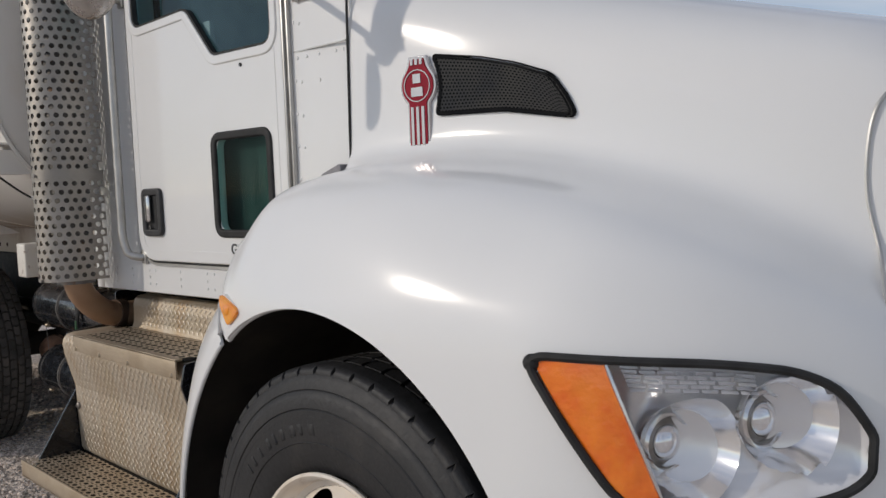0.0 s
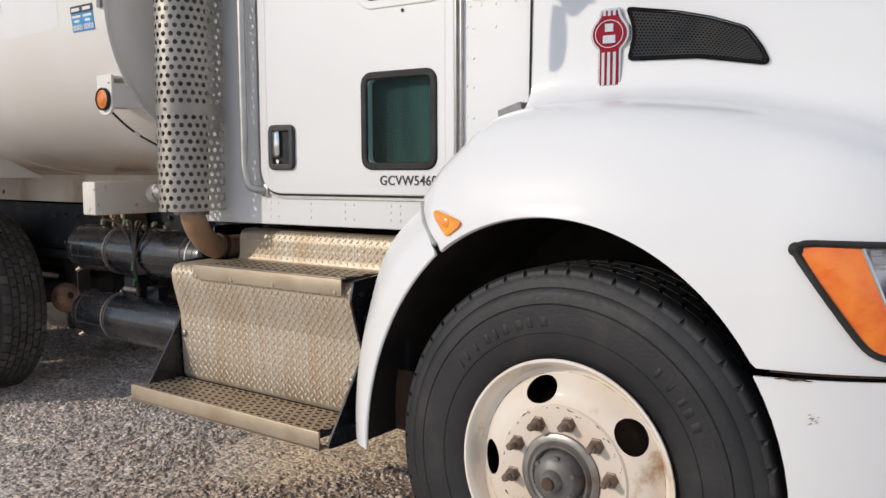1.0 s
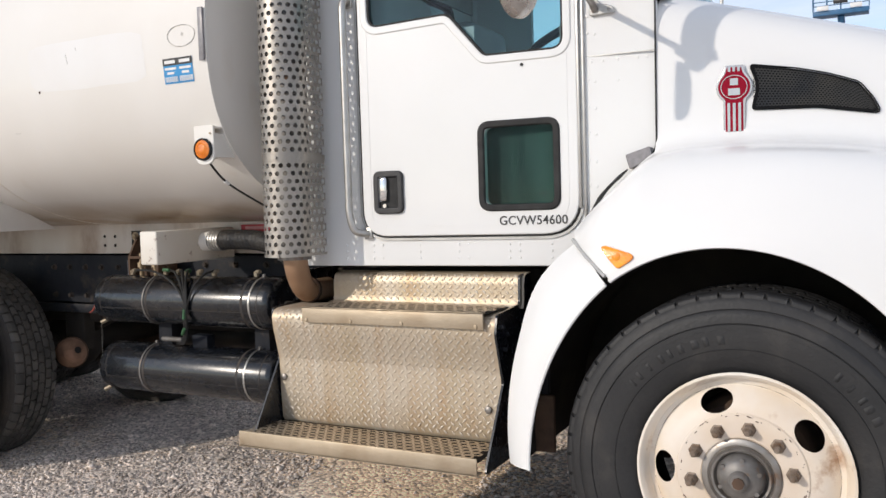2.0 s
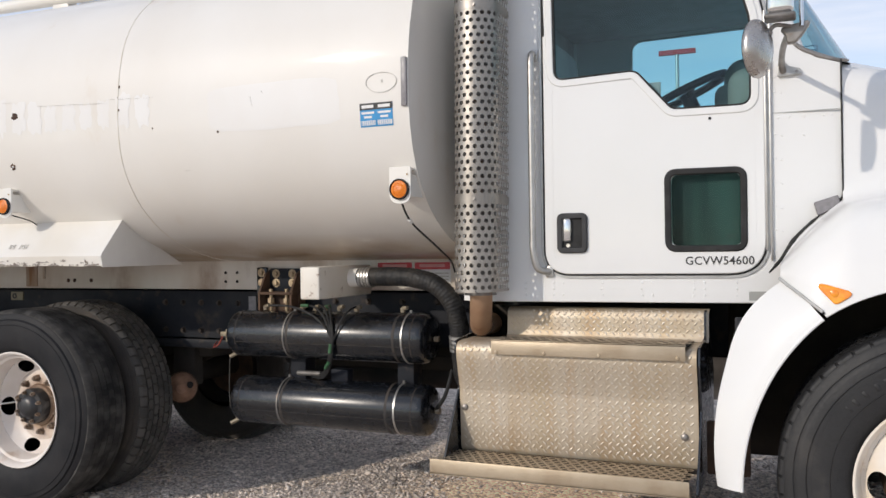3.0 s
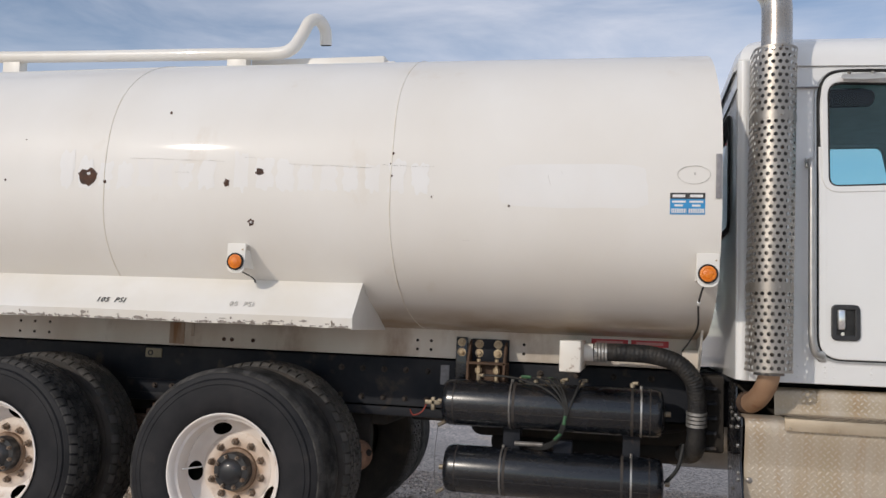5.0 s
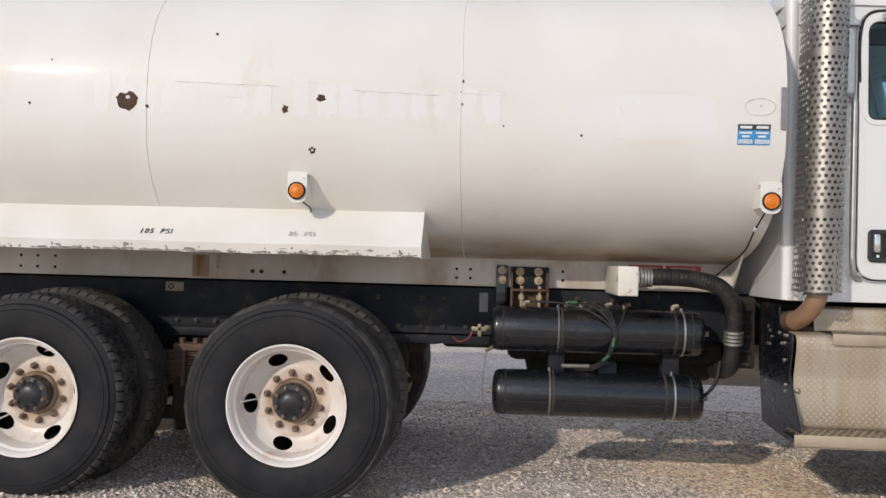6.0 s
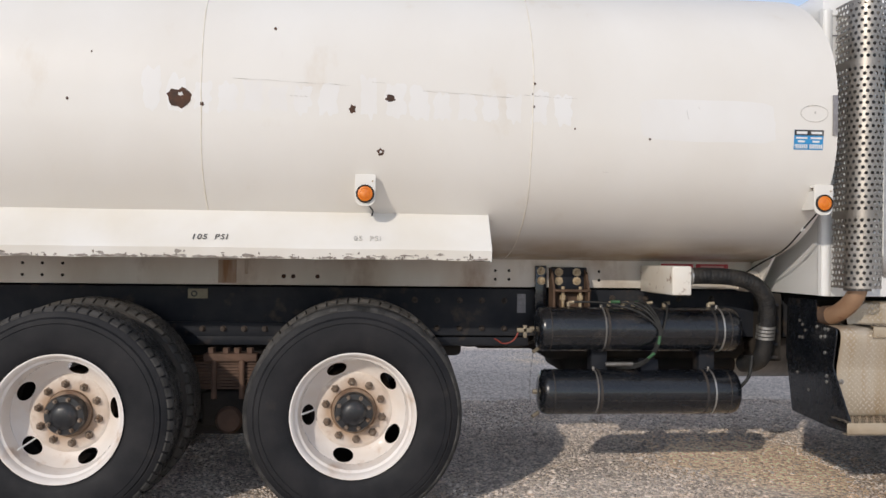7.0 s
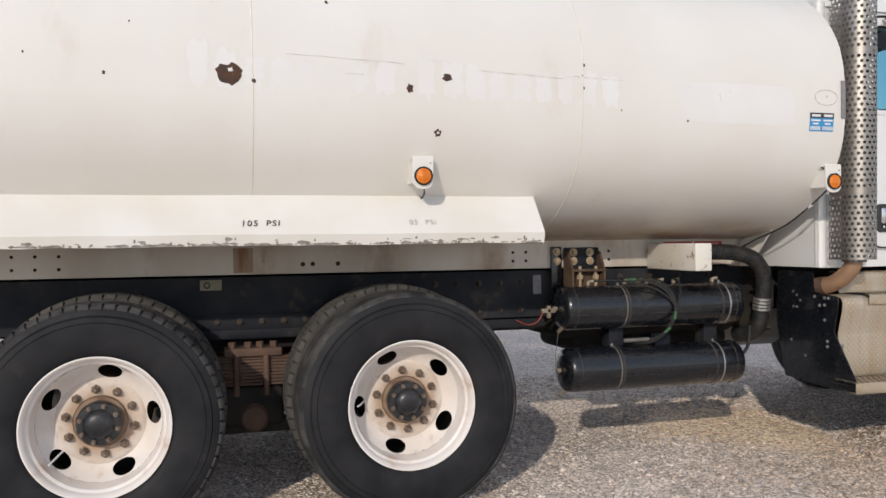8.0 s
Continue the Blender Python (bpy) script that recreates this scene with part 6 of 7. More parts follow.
part("rust_run", bm_tube([(x, fender_y(x) - 0.034, 0.853 + 0.0012 * math.sin(190 * x)) for x in [4.785 + 0.006 * i for i in range(13)]], lambda s: 0.0006 + 0.0018 * math.sin(math.pi * s) ** 0.5, 6), CHIPM, bumper)
rng = random.Random(44)
for k in range(9):
    u, v = 4.862 + rng.uniform(-0.009, 0.009), 0.772 + rng.uniform(-0.012, 0.012)
    part("scratch", bm_tube([(u - 0.0025, fender_y(u - 0.0025) - 0.0335, v - 0.0018), (u + 0.002, fender_y(u + 0.002) - 0.0325, v + 0.0012)], 0.0006, 5), STREAK, bumper)
part("grille", bm_box(5.40, 5.46, -0.55, 0.35, 0.95, 1.62, 0.02), PLAST, truck)
part("grille_seam", bm_tube(spline([(5.225, surface_y(5.225, 1.60) - 0.002, 1.60), (5.190, surface_y(5.190, 1.54) - 0.002, 1.55), (5.176, surface_y(5.176, 1.47) - 0.002, 1.48), (5.176, surface_y(5.176, 1.38) - 0.003, 1.385), (5.200, surface_y(5.200, 1.28) - 0.004, 1.285), (5.240, section_y(5.240, 1.20) - 0.003, 1.20), (5.290, section_y(5.290, 1.10) - 0.003, 1.10)]), 0.004, 6), DULL, hood)


# vent mesh and badge on the hood side
def hood_place(u, v, w):
    x = u
    return Vector((x, hood_side(x) - 0.008 - 0.006 * max(0, (1.62 - v)) - w, v))


VENT = arc_corner([(4.262, 1.605), (4.45, 1.600), (4.628, 1.571), (4.606, 1.616), (4.568, 1.667), (4.481, 1.699), (4.39, 1.722), (4.256, 1.744), (4.280, 1.68)], [0.008, 0.3, 0.010, 0.12, 0.05, 0.3, 0.4, 0.006, 0.12], 6)
vent = plate("hood_vent", [grow(VENT, 0.002), grow(VENT, -0.0055)], 0.012, lambda u, v, w: hood_place(u, v, w + 0.004), MESHM, hood, "black mesh hood vent", 0.003)


def vent_fn(u, v):
    x = 4.264 + 0.362 * u
    top = lerp_table(x, ((4.25, 1.743), (4.39, 1.720), (4.481, 1.697), (4.555, 1.670), (4.575, 1.655), (4.606, 1.614), (4.628, 1.574)))
    bot = lerp_table(x, ((4.25, 1.606), (4.45, 1.601), (4.628, 1.572)))
    return hood_place(x, bot + (top - bot) * v, 0.0075)


VENTF = mat("vent_mesh_face", (0.052, 0.050, 0.046), (0.028, 0.030, 0.034), 9, 0.55)
VENTF.node_tree.nodes["Principled BSDF"].inputs["Specular IOR Level"].default_value = 0.15
part("vent_grid", bm_perf(vent_fn, 36, 16, 0.66, 0.66, 8), VENTF, vent)
plate("vent_backing", [grow(VENT, 0.0)], 0.003, lambda u, v, w: hood_place(u, v, w + 0.0035), MESHM, vent)


def badge_outline(d):
    pts = []
    for i in range(28):
        a = radians(-52 + 284 * i / 27)
        pts.append((4.206 + (0.0500 + d) * math.cos(a), 1.678 + (0.047 + d) * math.sin(a)))
    pts = pts[:10] + [(4.206 + 0.027 + d, 1.725 + d), (4.206 + 0.022 + d, 1.743 + d), (4.206 - 0.022 - d, 1.743 + d), (4.206 - 0.027 - d, 1.725 + d)] + pts[18:]
    pts += [(4.206 - 0.028 - d, 1.635), (4.206 - 0.028 - d, 1.531 - d), (4.206 - 0.012, 1.522 - d), (4.206 + 0.012, 1.522 - d), (4.206 + 0.028 + d, 1.531 - d), (4.206 + 0.028 + d, 1.635)]
    return pts


badge = plate("badge", [badge_outline(0.004)], 0.010, lambda u, v, w: hood_place(u, v, -w + 0.003), BADGE, hood, "red and silver maker's badge", 0.002)
plate("badge_field", [badge_outline(-0.001)], 0.004, lambda u, v, w: hood_place(u, v, -w + 0.0085), REDM, badge)
for k in range(3):
    x = 4.206 + (k - 1) * 0.0165
    plate("badge_stripe", [[(x - 0.0042, 1.533), (x + 0.0042, 1.533), (x + 0.0042, 1.627), (x - 0.0042, 1.627)]], 0.004, lambda u, v, w: hood_place(u, v, -w + 0.0105), BADGE, badge)
for k in range(3):
    x = 4.206 + (k - 1) * 0.0145
    plate("badge_stripe", [[(x - 0.004, 1.728), (x + 0.004, 1.728), (x + 0.004, 1.742), (x - 0.004, 1.742)]], 0.004, lambda u, v, w: hood_place(u, v, -w + 0.0105), BADGE, badge)
ringo = [(4.206 + 0.041 * math.cos(2 * math.pi * i / 32), 1.678 + 0.039 * math.sin(2 * math.pi * i / 32)) for i in range(32)]
plate("badge_ring", [ringo, grow(ringo, -0.0022)], 0.004, lambda u, v, w: hood_place(u, v, -w + 0.0105), BADGE, badge)
for z, w2 in ((1.695, 0.012), (1.663, 0.018)):
    plate("badge_bar", [[(4.206 - w2, z - 0.011), (4.206 + w2, z - 0.011), (4.206 + w2, z + 0.011), (4.206 - w2, z + 0.011)]], 0.004, lambda u, v, w: hood_place(u, v, -w + 0.0105), BADGE, badge)


# headlamp wrapped round the fender's corner
def lamp_point(u, v, inset=0.0):
    x, z = lamp_xz(u, v)
    return Vector((x, lamp_y(x, z), z)) - Vector((0.55, -0.83, 0)) * inset


US, VS = [i / 40 for i in range(41)], [i / 14 for i in range(15)]
rim = [lamp_point(u, 0, -0.006) for u in US] + [lamp_point(1, v, -0.006) for v in VS[1:]] + [lamp_point(u, 1, -0.006) for u in reversed(US[:-1])] + [lamp_point(0, v, -0.006) for v in reversed(VS[1:-1])]
for _ in range(2):
    rim = [(rim[i - 1] + rim[i] * 2 + rim[(i + 1) % len(rim)]) / 4 for i in range(len(rim))]
rim.append(rim[0])
head = part("headlamp", bm_tube(rim, 0.0078, 8, cap=False), SEALM, truck, "clear wraparound headlamp with an amber corner section")
SILV = mat("lamp_reflector", (0.95, 0.95, 0.96), (0.90, 0.90, 0.92), 9, 0.12, 0.75, 0.03, 18, 0.3, rough_var=0.05)
MILKY = mat("lamp_bezel", (0.93, 0.93, 0.94), (0.86, 0.86, 0.88), 5, 0.16, 0.45, 0.05, 14, 0.5)
part("corner_pad", bm_lathe([(0, 0.012), (0.008, 0.010), (0.015, 0.003), (0.016, -0.004)], 20, axis_matrix(lamp_point(0.012, 0.97, -0.002), (0.2, -0.98, 0.1))), SEALM, head)
AMBD = mat("amber_reflector", (0.84, 0.125, 0.008), (0.95, 0.235, 0.018), 16, 0.15, 0.0, 0.6, 30, 0.8)
part("lamp_housing", bm_grid(lambda u, v: lamp_point(0.004 + 0.992 * u, 0.01 + 0.98 * v, 0.006 + 0.056 * math.sin(math.pi * min(max(u, 0), 1)) ** 0.5 * math.sin(math.pi * v) ** 0.5), US, VS), MILKY, head, "silver lamp housing")
part("turn_signal_lens", bm_grid(lambda u, v: lamp_point(0.02 + (0.19 + 0.06 * v ** 2 + 0.025 * math.sin(v * 3.1)) * u, 0.03 + 0.94 * v, -0.003 - 0.004 * math.sin(math.pi * u)), [i / 10 for i in range(11)], VS), AMBD, head, "amber turn signal lens")
part("lens", bm_grid(lambda u, v: lamp_point(0.215 + 0.06 * v ** 2 + 0.025 * math.sin(v * 3.1) + (0.775 - 0.06 * v ** 2 - 0.025 * math.sin(v * 3.1)) * u, 0.02 + 0.96 * v, -0.004 - 0.012 * math.sin(math.pi * u) * math.sin(math.pi * v)), US, VS), LENS, head, "clear plastic lens").visible_shadow = False
# bowls open forwards, each with a ring and bulb at its back; their near walls end at the lens
def bowl(m, prof, seg=48):
    bm = bm_lathe(prof, seg, m)
    gone = [f for f in bm.faces if (lambda c: c.y < lamp_y(c.x, c.z) + 0.004)(f.calc_center_median())]
    bmesh.ops.delete(bm, geom=gone, context="FACES")
    return bm


for u, v, r, back in ((0.33, 0.42, 0.088, 0.050), (0.68, 0.58, 0.086, 0.048)):
    m = axis_matrix(lamp_point(u, v, back), (0.95, -0.30, 0.02))
    part("reflector_bowl", bowl(m, [(r * (0.50 + 0.50 * (k / 8) ** 0.55), 0.085 * k / 8) for k in range(9)]), SILV, head, "bright reflector bowl")
    part("bowl_ring", bowl(m, [(r * 0.56, -0.004), (r * 0.56, 0.012), (r * 0.51, 0.017), (r * 0.47, 0.012), (r * 0.47, -0.004)], 32), CHROME, head)
    part("bulb_shroud", bm_lathe([(r * 0.34, 0.010), (r * 0.40, 0.004), (r * 0.46, 0.002)], 32, m), HUBST, head)
    part("bulb", bm_lathe([(0.0, 0.024), (r * 0.20, 0.021), (r * 0.30, 0.014), (r * 0.33, 0.006)], 24, m), SILV, head)
rg = random.Random(6)
for k in range(6):
    n = 6 + k % 2
    for q in range(n):
        a, b = 0.31 + 0.39 * q / n, 0.31 + 0.39 * (q + 0.88) / n
        bm = bm_grid(lambda s, t: lamp_point(a + (b - a) * s, 0.955 - 0.030 * k - 0.024 * t, 0.016 + 0.010 * math.sin(math.pi * t)), [0, 0.5, 1], [0, 0.25, 0.5, 0.75, 1])
        part("reflector_rib", bm, SILV if rg.random() < 0.7 else MILKY, head)
part("lamp_divider", bm_tube([lamp_point(0.213 + 0.06 * v ** 2 + 0.025 * math.sin(v * 3.1), 0.03 + 0.94 * v, -0.004) for v in VS], 0.004, 6), CHROME, head)

# ---- steps and battery box ----
def bm_lugs(fn, lu, lv, pitch=0.031, size=0.0112, height=0.0009):
    """Raised tread-plate lugs, alternating in direction, over a sheet fn(u, v, w) of the size lu x lv metres."""
    verts, faces = [], []
    for i in range(int(lu / pitch)):
        for j in range(int(lv / pitch * 2)):
            u = (i + 0.5 + 0.5 * (j % 2)) * pitch
            v = (j + 0.5) * pitch / 2
            if u + size > lu or v + size > lv:
                continue
            a = radians(45 if j % 2 else -45)
            c, s = math.cos(a), math.sin(a)
            k = len(verts)
            for du, dv, w in ((-size, 0, 0), (0, -size * 0.36, 0), (size, 0, 0), (0, size * 0.36, 0), (-size * 0.45, 0, height), (size * 0.45, 0, height)):
                verts.append(tuple(fn(u + c * du - s * dv, v + s * du + c * dv, w)))
            faces += [(k, k + 1, k + 4), (k + 1, k + 2, k + 5), (k + 1, k + 5, k + 4), (k + 2, k + 3, k + 5), (k + 3, k, k + 4), (k + 3, k + 4, k + 5)]
    me = bpy.data.meshes.new("lugs")
    me.from_pydata(verts, [], faces)
    return me


S0, S1 = 2.490, 3.450


def face_curve(v):
    """Section of the box's front sheet: from the lower tread up, rolling over to the upper tread."""
    pts = [(-1.128, 0.480), (-1.140, 0.500), (-1.146, 0.735), (-1.178, 0.860), (-1.183, 0.905), (-1.170, 0.930), (-1.145, 0.938), (-0.985, 0.940)]
    cum = [0]
    for p, q in zip(pts, pts[1:]):
        cum.append(cum[-1] + math.dist(p, q))
    s = v * cum[-1]
    return tuple(float(np.interp(s, cum, [p[k] for p in pts])) for k in (0, 1))


bm = bm_grid(lambda u, v: Vector((S0 + (S1 - S0) * u, *face_curve(v))), [0, 1], [0, 0.03, 0.2, 0.38, 0.40, 0.5, 0.6, 0.66, 0.68, 0.70, 0.72, 0.74, 0.76, 0.78, 0.82, 1.0])
thicken(bm, 0.004)
steps = part("step_box", bm, ALU, truck, "aluminium tread-plate step box below the cab door")


def on_sheet(curve, length, x0, s0):
    """Places lugs on a bent sheet: along x, then up its section by arc length, then off its face."""
    def place(u, v, w):
        a, b = curve((s0 + v - 0.004) / length), curve((s0 + v + 0.004) / length)
        dy, dz = b[0] - a[0], b[1] - a[1]
        k = (0.0025 + w) / math.hypot(dy, dz)
        return Vector((x0 + u, (a[0] + b[0]) / 2 - dz * k, (a[1] + b[1]) / 2 + dy * k))
    return place


lugs = mesh_part("raised_tread_pattern", bm_lugs(on_sheet(face_curve, 0.6197, S0 + 0.006, 0.018), S1 - S0 - 0.012, 0.438), LUGM, steps, smooth=False)
tagged(lugs, "raised diamond lugs", kind="stuff")
for x, z in ((2.512, 0.66), (3.40, 0.60)):
    part("box_bolt", bm_lathe([(0.014, 0), (0.013, 0.006), (0.008, 0.009), (0, 0.009)], 12, axis_matrix((x, -1.146, z), (0, -1, 0))), HUBST, steps)
# upper tread with slots and its front angle
part("upper_tread", bm_perf(lambda u, v: Vector((2.655 + 0.775 * u, -1.190 + 0.200 * v, 0.953)), 19, 5, 0.66, 0.50, 12), ALUT, steps, "slotted upper tread")
# dark sheet that paints the shade inside the tread's slots
part("tread_hollow", bm_box(2.665, 3.420, -1.176, -0.992, 0.9435, 0.9455), DARK, steps, smooth=False)
part("tread_angle", bm_box(2.652, 3.413, -1.204, -1.198, 0.893, 0.952, 0.002), ALUT, steps, "aluminium edge angle")
part("tread_angle_top", bm_box(2.652, 3.413, -1.204, -1.180, 0.946, 0.951, 0.001), ALUT, steps)
for x in (2.672, 2.872, 3.09, 3.385):
    part("angle_bolt", bm_lathe([(0.008, 0), (0.006, 0.004), (0, 0.005)], 10, axis_matrix((x, -1.204, 0.903), (0, -1, 0))), ALUT, steps)
# riser behind, with a rolled top
def riser(u, v):
    pts = [(-0.985, 0.942), (-0.978, 0.95), (-0.972, 0.97), (-0.970, 1.03), (-0.962, 1.056), (-0.94, 1.066), (-0.90, 1.068)]
    cum = (0, 0.011, 0.032, 0.092, 0.119, 0.143, 0.183)
    return Vector((2.645 + 0.83 * u, *(float(np.interp(v * 0.183, cum, [p[k] for p in pts])) for k in (0, 1))))


part("riser", thicken(bm_grid(riser, [0, 1], [i / 24 for i in range(25)]), 0.004), ALU, steps, "tread-plate riser")
lugs = mesh_part("raised_tread_pattern", bm_lugs(on_sheet(lambda v: riser(0, v)[1:], 0.183, 2.65, 0.020), 0.82, 0.125), LUGM, steps, smooth=False)
tagged(lugs, "raised diamond lugs", kind="stuff")
# lower tread
part("lower_tread", bm_perf(lambda u, v: Vector((2.437 + 0.996 * u, -1.330 + 0.185 * v, 0.482)), 26, 6, 0.66, 0.50, 12), ALUT, steps, "slotted lower step tread")
bm = bm_box(2.433, 3.437, -1.340, -1.333, 0.425, 0.484, 0.002)
bm_box(2.433, 3.437, -1.340, -1.30, 0.424, 0.430, bm=bm)
part("step_nosing", bm, ALUT, steps, "bent aluminium step nosing")
part("step_underside", bm_box(2.45, 3.42, -1.32, -1.13, 0.455, 0.460), DARK, steps, smooth=False)
# black side plates
PL = [(-0.66, 1.072), (-0.965, 1.072), (-0.965, 0.955), (-1.16, 0.938), (-1.165, 0.90), (-1.130, 0.735), (-1.330, 0.424), (-1.10, 0.418), (-0.72, 0.436), (-0.645, 0.757)]
side = plate("side_plate", [arc_corner(PL, 0.015, 3)], 0.008, lambda u, v, w: Vector((2.478 + w, u, v)), BLACKP, steps, "black steel side plate with bolts")
for y, z in ((-0.80, 0.95), (-0.83, 0.93), (-0.86, 0.90), (-0.98, 0.93), (-1.06, 0.925), (-1.09, 0.925), (-1.06, 0.885), (-1.02, 0.88), (-1.06, 0.80), (-1.08, 0.68), (-1.08, 0.65), (-0.80, 0.86), (-0.83, 0.86), (-0.9, 0.58), (-0.78, 0.66)):
    part("plate_bolt", bm_lathe([(0.009, 0), (0.009, 0.005), (0.005, 0.008), (0, 0.008)], 8, axis_matrix((2.474, y, z), (-1, 0, 0))), DULL if y < -0.95 else HUBG, side)
PF = [(-0.90, 1.068), (-0.985, 1.062), (-0.99, 0.96), (-1.20, 0.945), (-1.215, 0.88), (-1.16, 0.70), (-1.335, 0.43), (-1.10, 0.428), (-0.74, 0.5), (-0.70, 0.8)]
side2 = plate("side_plate", [arc_corner(PF, 0.015, 3)], 0.008, lambda u, v, w: Vector((3.462 + w, u, v)), BLACKP, steps, "black steel side plate")
for y, z in ((-1.17, 0.90), (-1.12, 0.87), (-1.15, 0.82)):
    part("plate_bolt", bm_cyl((3.466, y, z), (3.478, y, z), 0.008, 8), FRAME, side2)
part("box_back", bm_box(2.49, 3.45, -0.72, -0.70, 0.45, 1.06), DARK, steps)
part("box_base", bm_box(2.49, 3.45, -1.13, -0.70, 0.46, 0.475), DARK, steps)

# ---- exhaust ----
EX, EY, ER = 2.602, -1.185, 0.094


def shield_fn(z0, z1, g=0.0):
    """Half round with straight sides running in towards the cab."""
    arc, flat = math.pi * ER, 0.115
    total = arc + 2 * flat

    def fn(u, v):
        s = u * total
        z = z0 + (z1 - z0) * v
        if s < flat:
            return Vector((EX - ER - g, EY + flat - s, z))
        if s < flat + arc:
            a = math.pi + (s - flat) / ER
            return Vector((EX + (ER + g) * math.cos(a), EY + (ER + g) * math.sin(a), z))
        return Vector((EX + ER + g, EY + (s - flat - arc), z))
    return fn


bm = bm_perf(shield_fn(1.150, 1.506), 17, 12, 0.60, 0.60, 16)
bm_perf(shield_fn(1.536, 2.278), 17, 25, 0.60, 0.60, 16, bm=bm)
bm_perf(shield_fn(2.308, 2.612), 17, 10, 0.60, 0.60, 16, bm=bm)
for za, zb in ((1.506, 1.536), (2.278, 2.308)):
    bm_grid(shield_fn(za, zb), [i / 40 for i in range(41)], [0, 1], bm=bm)
shield = part("exhaust_shield", bm, STEEL, truck, "perforated stainless exhaust heat shield")
for z in (1.150, 1.521, 2.293, 2.612):
    path = [shield_fn(z, z)(i / 40, 0) for i in range(41)]
    bm = bm_grid(lambda u, v: shield_fn(z - (0.013 if 1.2 < z < 2.5 else 0.005), z + (0.013 if 1.2 < z < 2.5 else 0.005), 0.0015)(u, v), [i / 40 for i in range(41)], [0, 1])
    part("shield_band", bm, STEEL, shield)
    part("band_bolt", bm_cyl((EX + 0.02, EY - ER - 0.001, z), (EX + 0.02, EY - ER - 0.006, z), 0.006, 8), HUBST, shield)
stack = part("exhaust_pipe", bm_tube([(EX, EY + 0.03, 1.13), (EX, EY + 0.03, 1.9), (EX, EY + 0.03, 2.62)], 0.066, 24), HUBG, truck, "steel exhaust pipe behind the shield")
part("pipe_tip", bm_tube(spline([(EX + 0.005, EY, 2.60), (EX + 0.005, EY, 2.78), (EX, EY, 2.84), (EX - 0.018, EY, 2.888), (EX - 0.048, EY, 2.93)], 8), 0.068, 28, cap=False), TIPM, stack, "bright curved pipe tip")
elbow = part("exhaust_elbow", bm_tube(spline([(EX - 0.008, EY + 0.03, 1.19), (EX - 0.010, EY + 0.036, 1.12), (EX - 0.026, EY + 0.075, 1.058), (EX - 0.052, EY + 0.14, 1.008), (EX - 0.070, EY + 0.21, 0.988), (EX - 0.072, EY + 0.34, 0.985)], 8), 0.047, 24), TAN, truck, "heat-tanned exhaust elbow")
part("elbow_clamp", bm_tube([(EX - 0.066, EY + 0.185, 0.994), (EX - 0.078, EY + 0.225, 0.987)], 0.052, 24), RUST, elbow)
for ob in (shield, *shield.children, stack, *stack.children):
    ob.data.transform(Matrix(((1, 0, 0.012, -0.0235), (0, 1, 0, 0), (0, 0, 1, 0), (0, 0, 0, 1))))

# ---- air tanks ----
def air_tank(yc, z, x0, x1, r, straps):
    prof = [(0, 0.0), (r * 0.55, 0.004), (r * 0.84, 0.012), (r * 0.95, 0.024), (r, 0.045), (r, x1 - x0 - 0.045), (r * 0.95, x1 - x0 - 0.024), (r * 0.84, x1 - x0 - 0.012), (r * 0.55, x1 - x0 - 0.004), (0, x1 - x0)]
    t = part("air_tank", bm_lathe(prof, 48, axis_matrix((x0, yc, z), (1, 0, 0))), BLACKP, truck, "glossy black cylindrical air tank with steel straps")
    for x in (x0 + 0.075, x1 - 0.075):
        part("end_weld", bm_lathe([(r, -0.003), (r + 0.0016, 0), (r, 0.003)], 48, axis_matrix((x, yc, z), (1, 0, 0))), RUSTD, t)
    part("long_weld", bm_box(x0 + 0.08, x1 - 0.08, yc - r * 0.97 - 0.002, yc - r * 0.9, z - r * 0.27, z - r * 0.252), RUSTD, t, smooth=False)
    for x in straps:
        part("strap", bm_lathe([(r, -0.005), (r + 0.0025, -0.004), (r + 0.0025, 0.004), (r, 0.005)], 48, axis_matrix((x, yc, z), (1, 0, 0))), DULL if x > 1.5 else HUBG, t, "thin steel strap" if x > 1.5 else "thin grimy steel strap")
        part("strap_liner", bm_lathe([(r, -0.007), (r + 0.001, -0.006), (r + 0.001, 0.006), (r, 0.007)], 48, axis_matrix((x + 0.020 if x < 1.5 else x - 0.045, yc, z), (1, 0, 0))), RUSTD, t)
        part("strap_bolt", bm_cyl((x, yc, z + r), (x, yc, z + r + 0.014), 0.008, 8), HUBST, t)
    for x in (x0 - 0.004, x1 + 0.004):
        s = -1 if x < (x0 + x1) / 2 else 1
        part("end_fitting", bm_cyl((x, yc, z), (x + s * 0.025, yc, z), 0.014, 8), BRASS, t)
    return t


AY = -0.672
t_up = air_tank(AY, 0.886, 1.0, 2.165, 0.123, (1.375, 2.045))
t_lo = air_tank(AY, 0.536, 1.02, 2.165, 0.125, (1.335, 2.0))
for x in (1.375, 2.0):
    part("tank_hanger", bm_box(x - 0.045, x + 0.045, AY + 0.02, AY + 0.12, 0.60, 0.86, 0.004), FRAME, t_up)
    part("tank_hanger", bm_box(x - 0.045, x + 0.045, AY + 0.1, -0.50, 0.84, 1.0, 0.004), FRAME, t_up)
for k, x in enumerate((1.19, 1.42, 1.50, 1.56, 1.64, 1.74, 2.0)):
    part("top_fitting", bm_cyl((x, AY, 1.012), (x, AY, 1.035), 0.013, 8), BRASS, t_up)
    part("elbow_fitting", bm_cyl((x, AY, 1.032), (x + 0.03, AY - 0.01, 1.036), 0.010, 8), GREEN if k == 3 else BRASS, t_up)
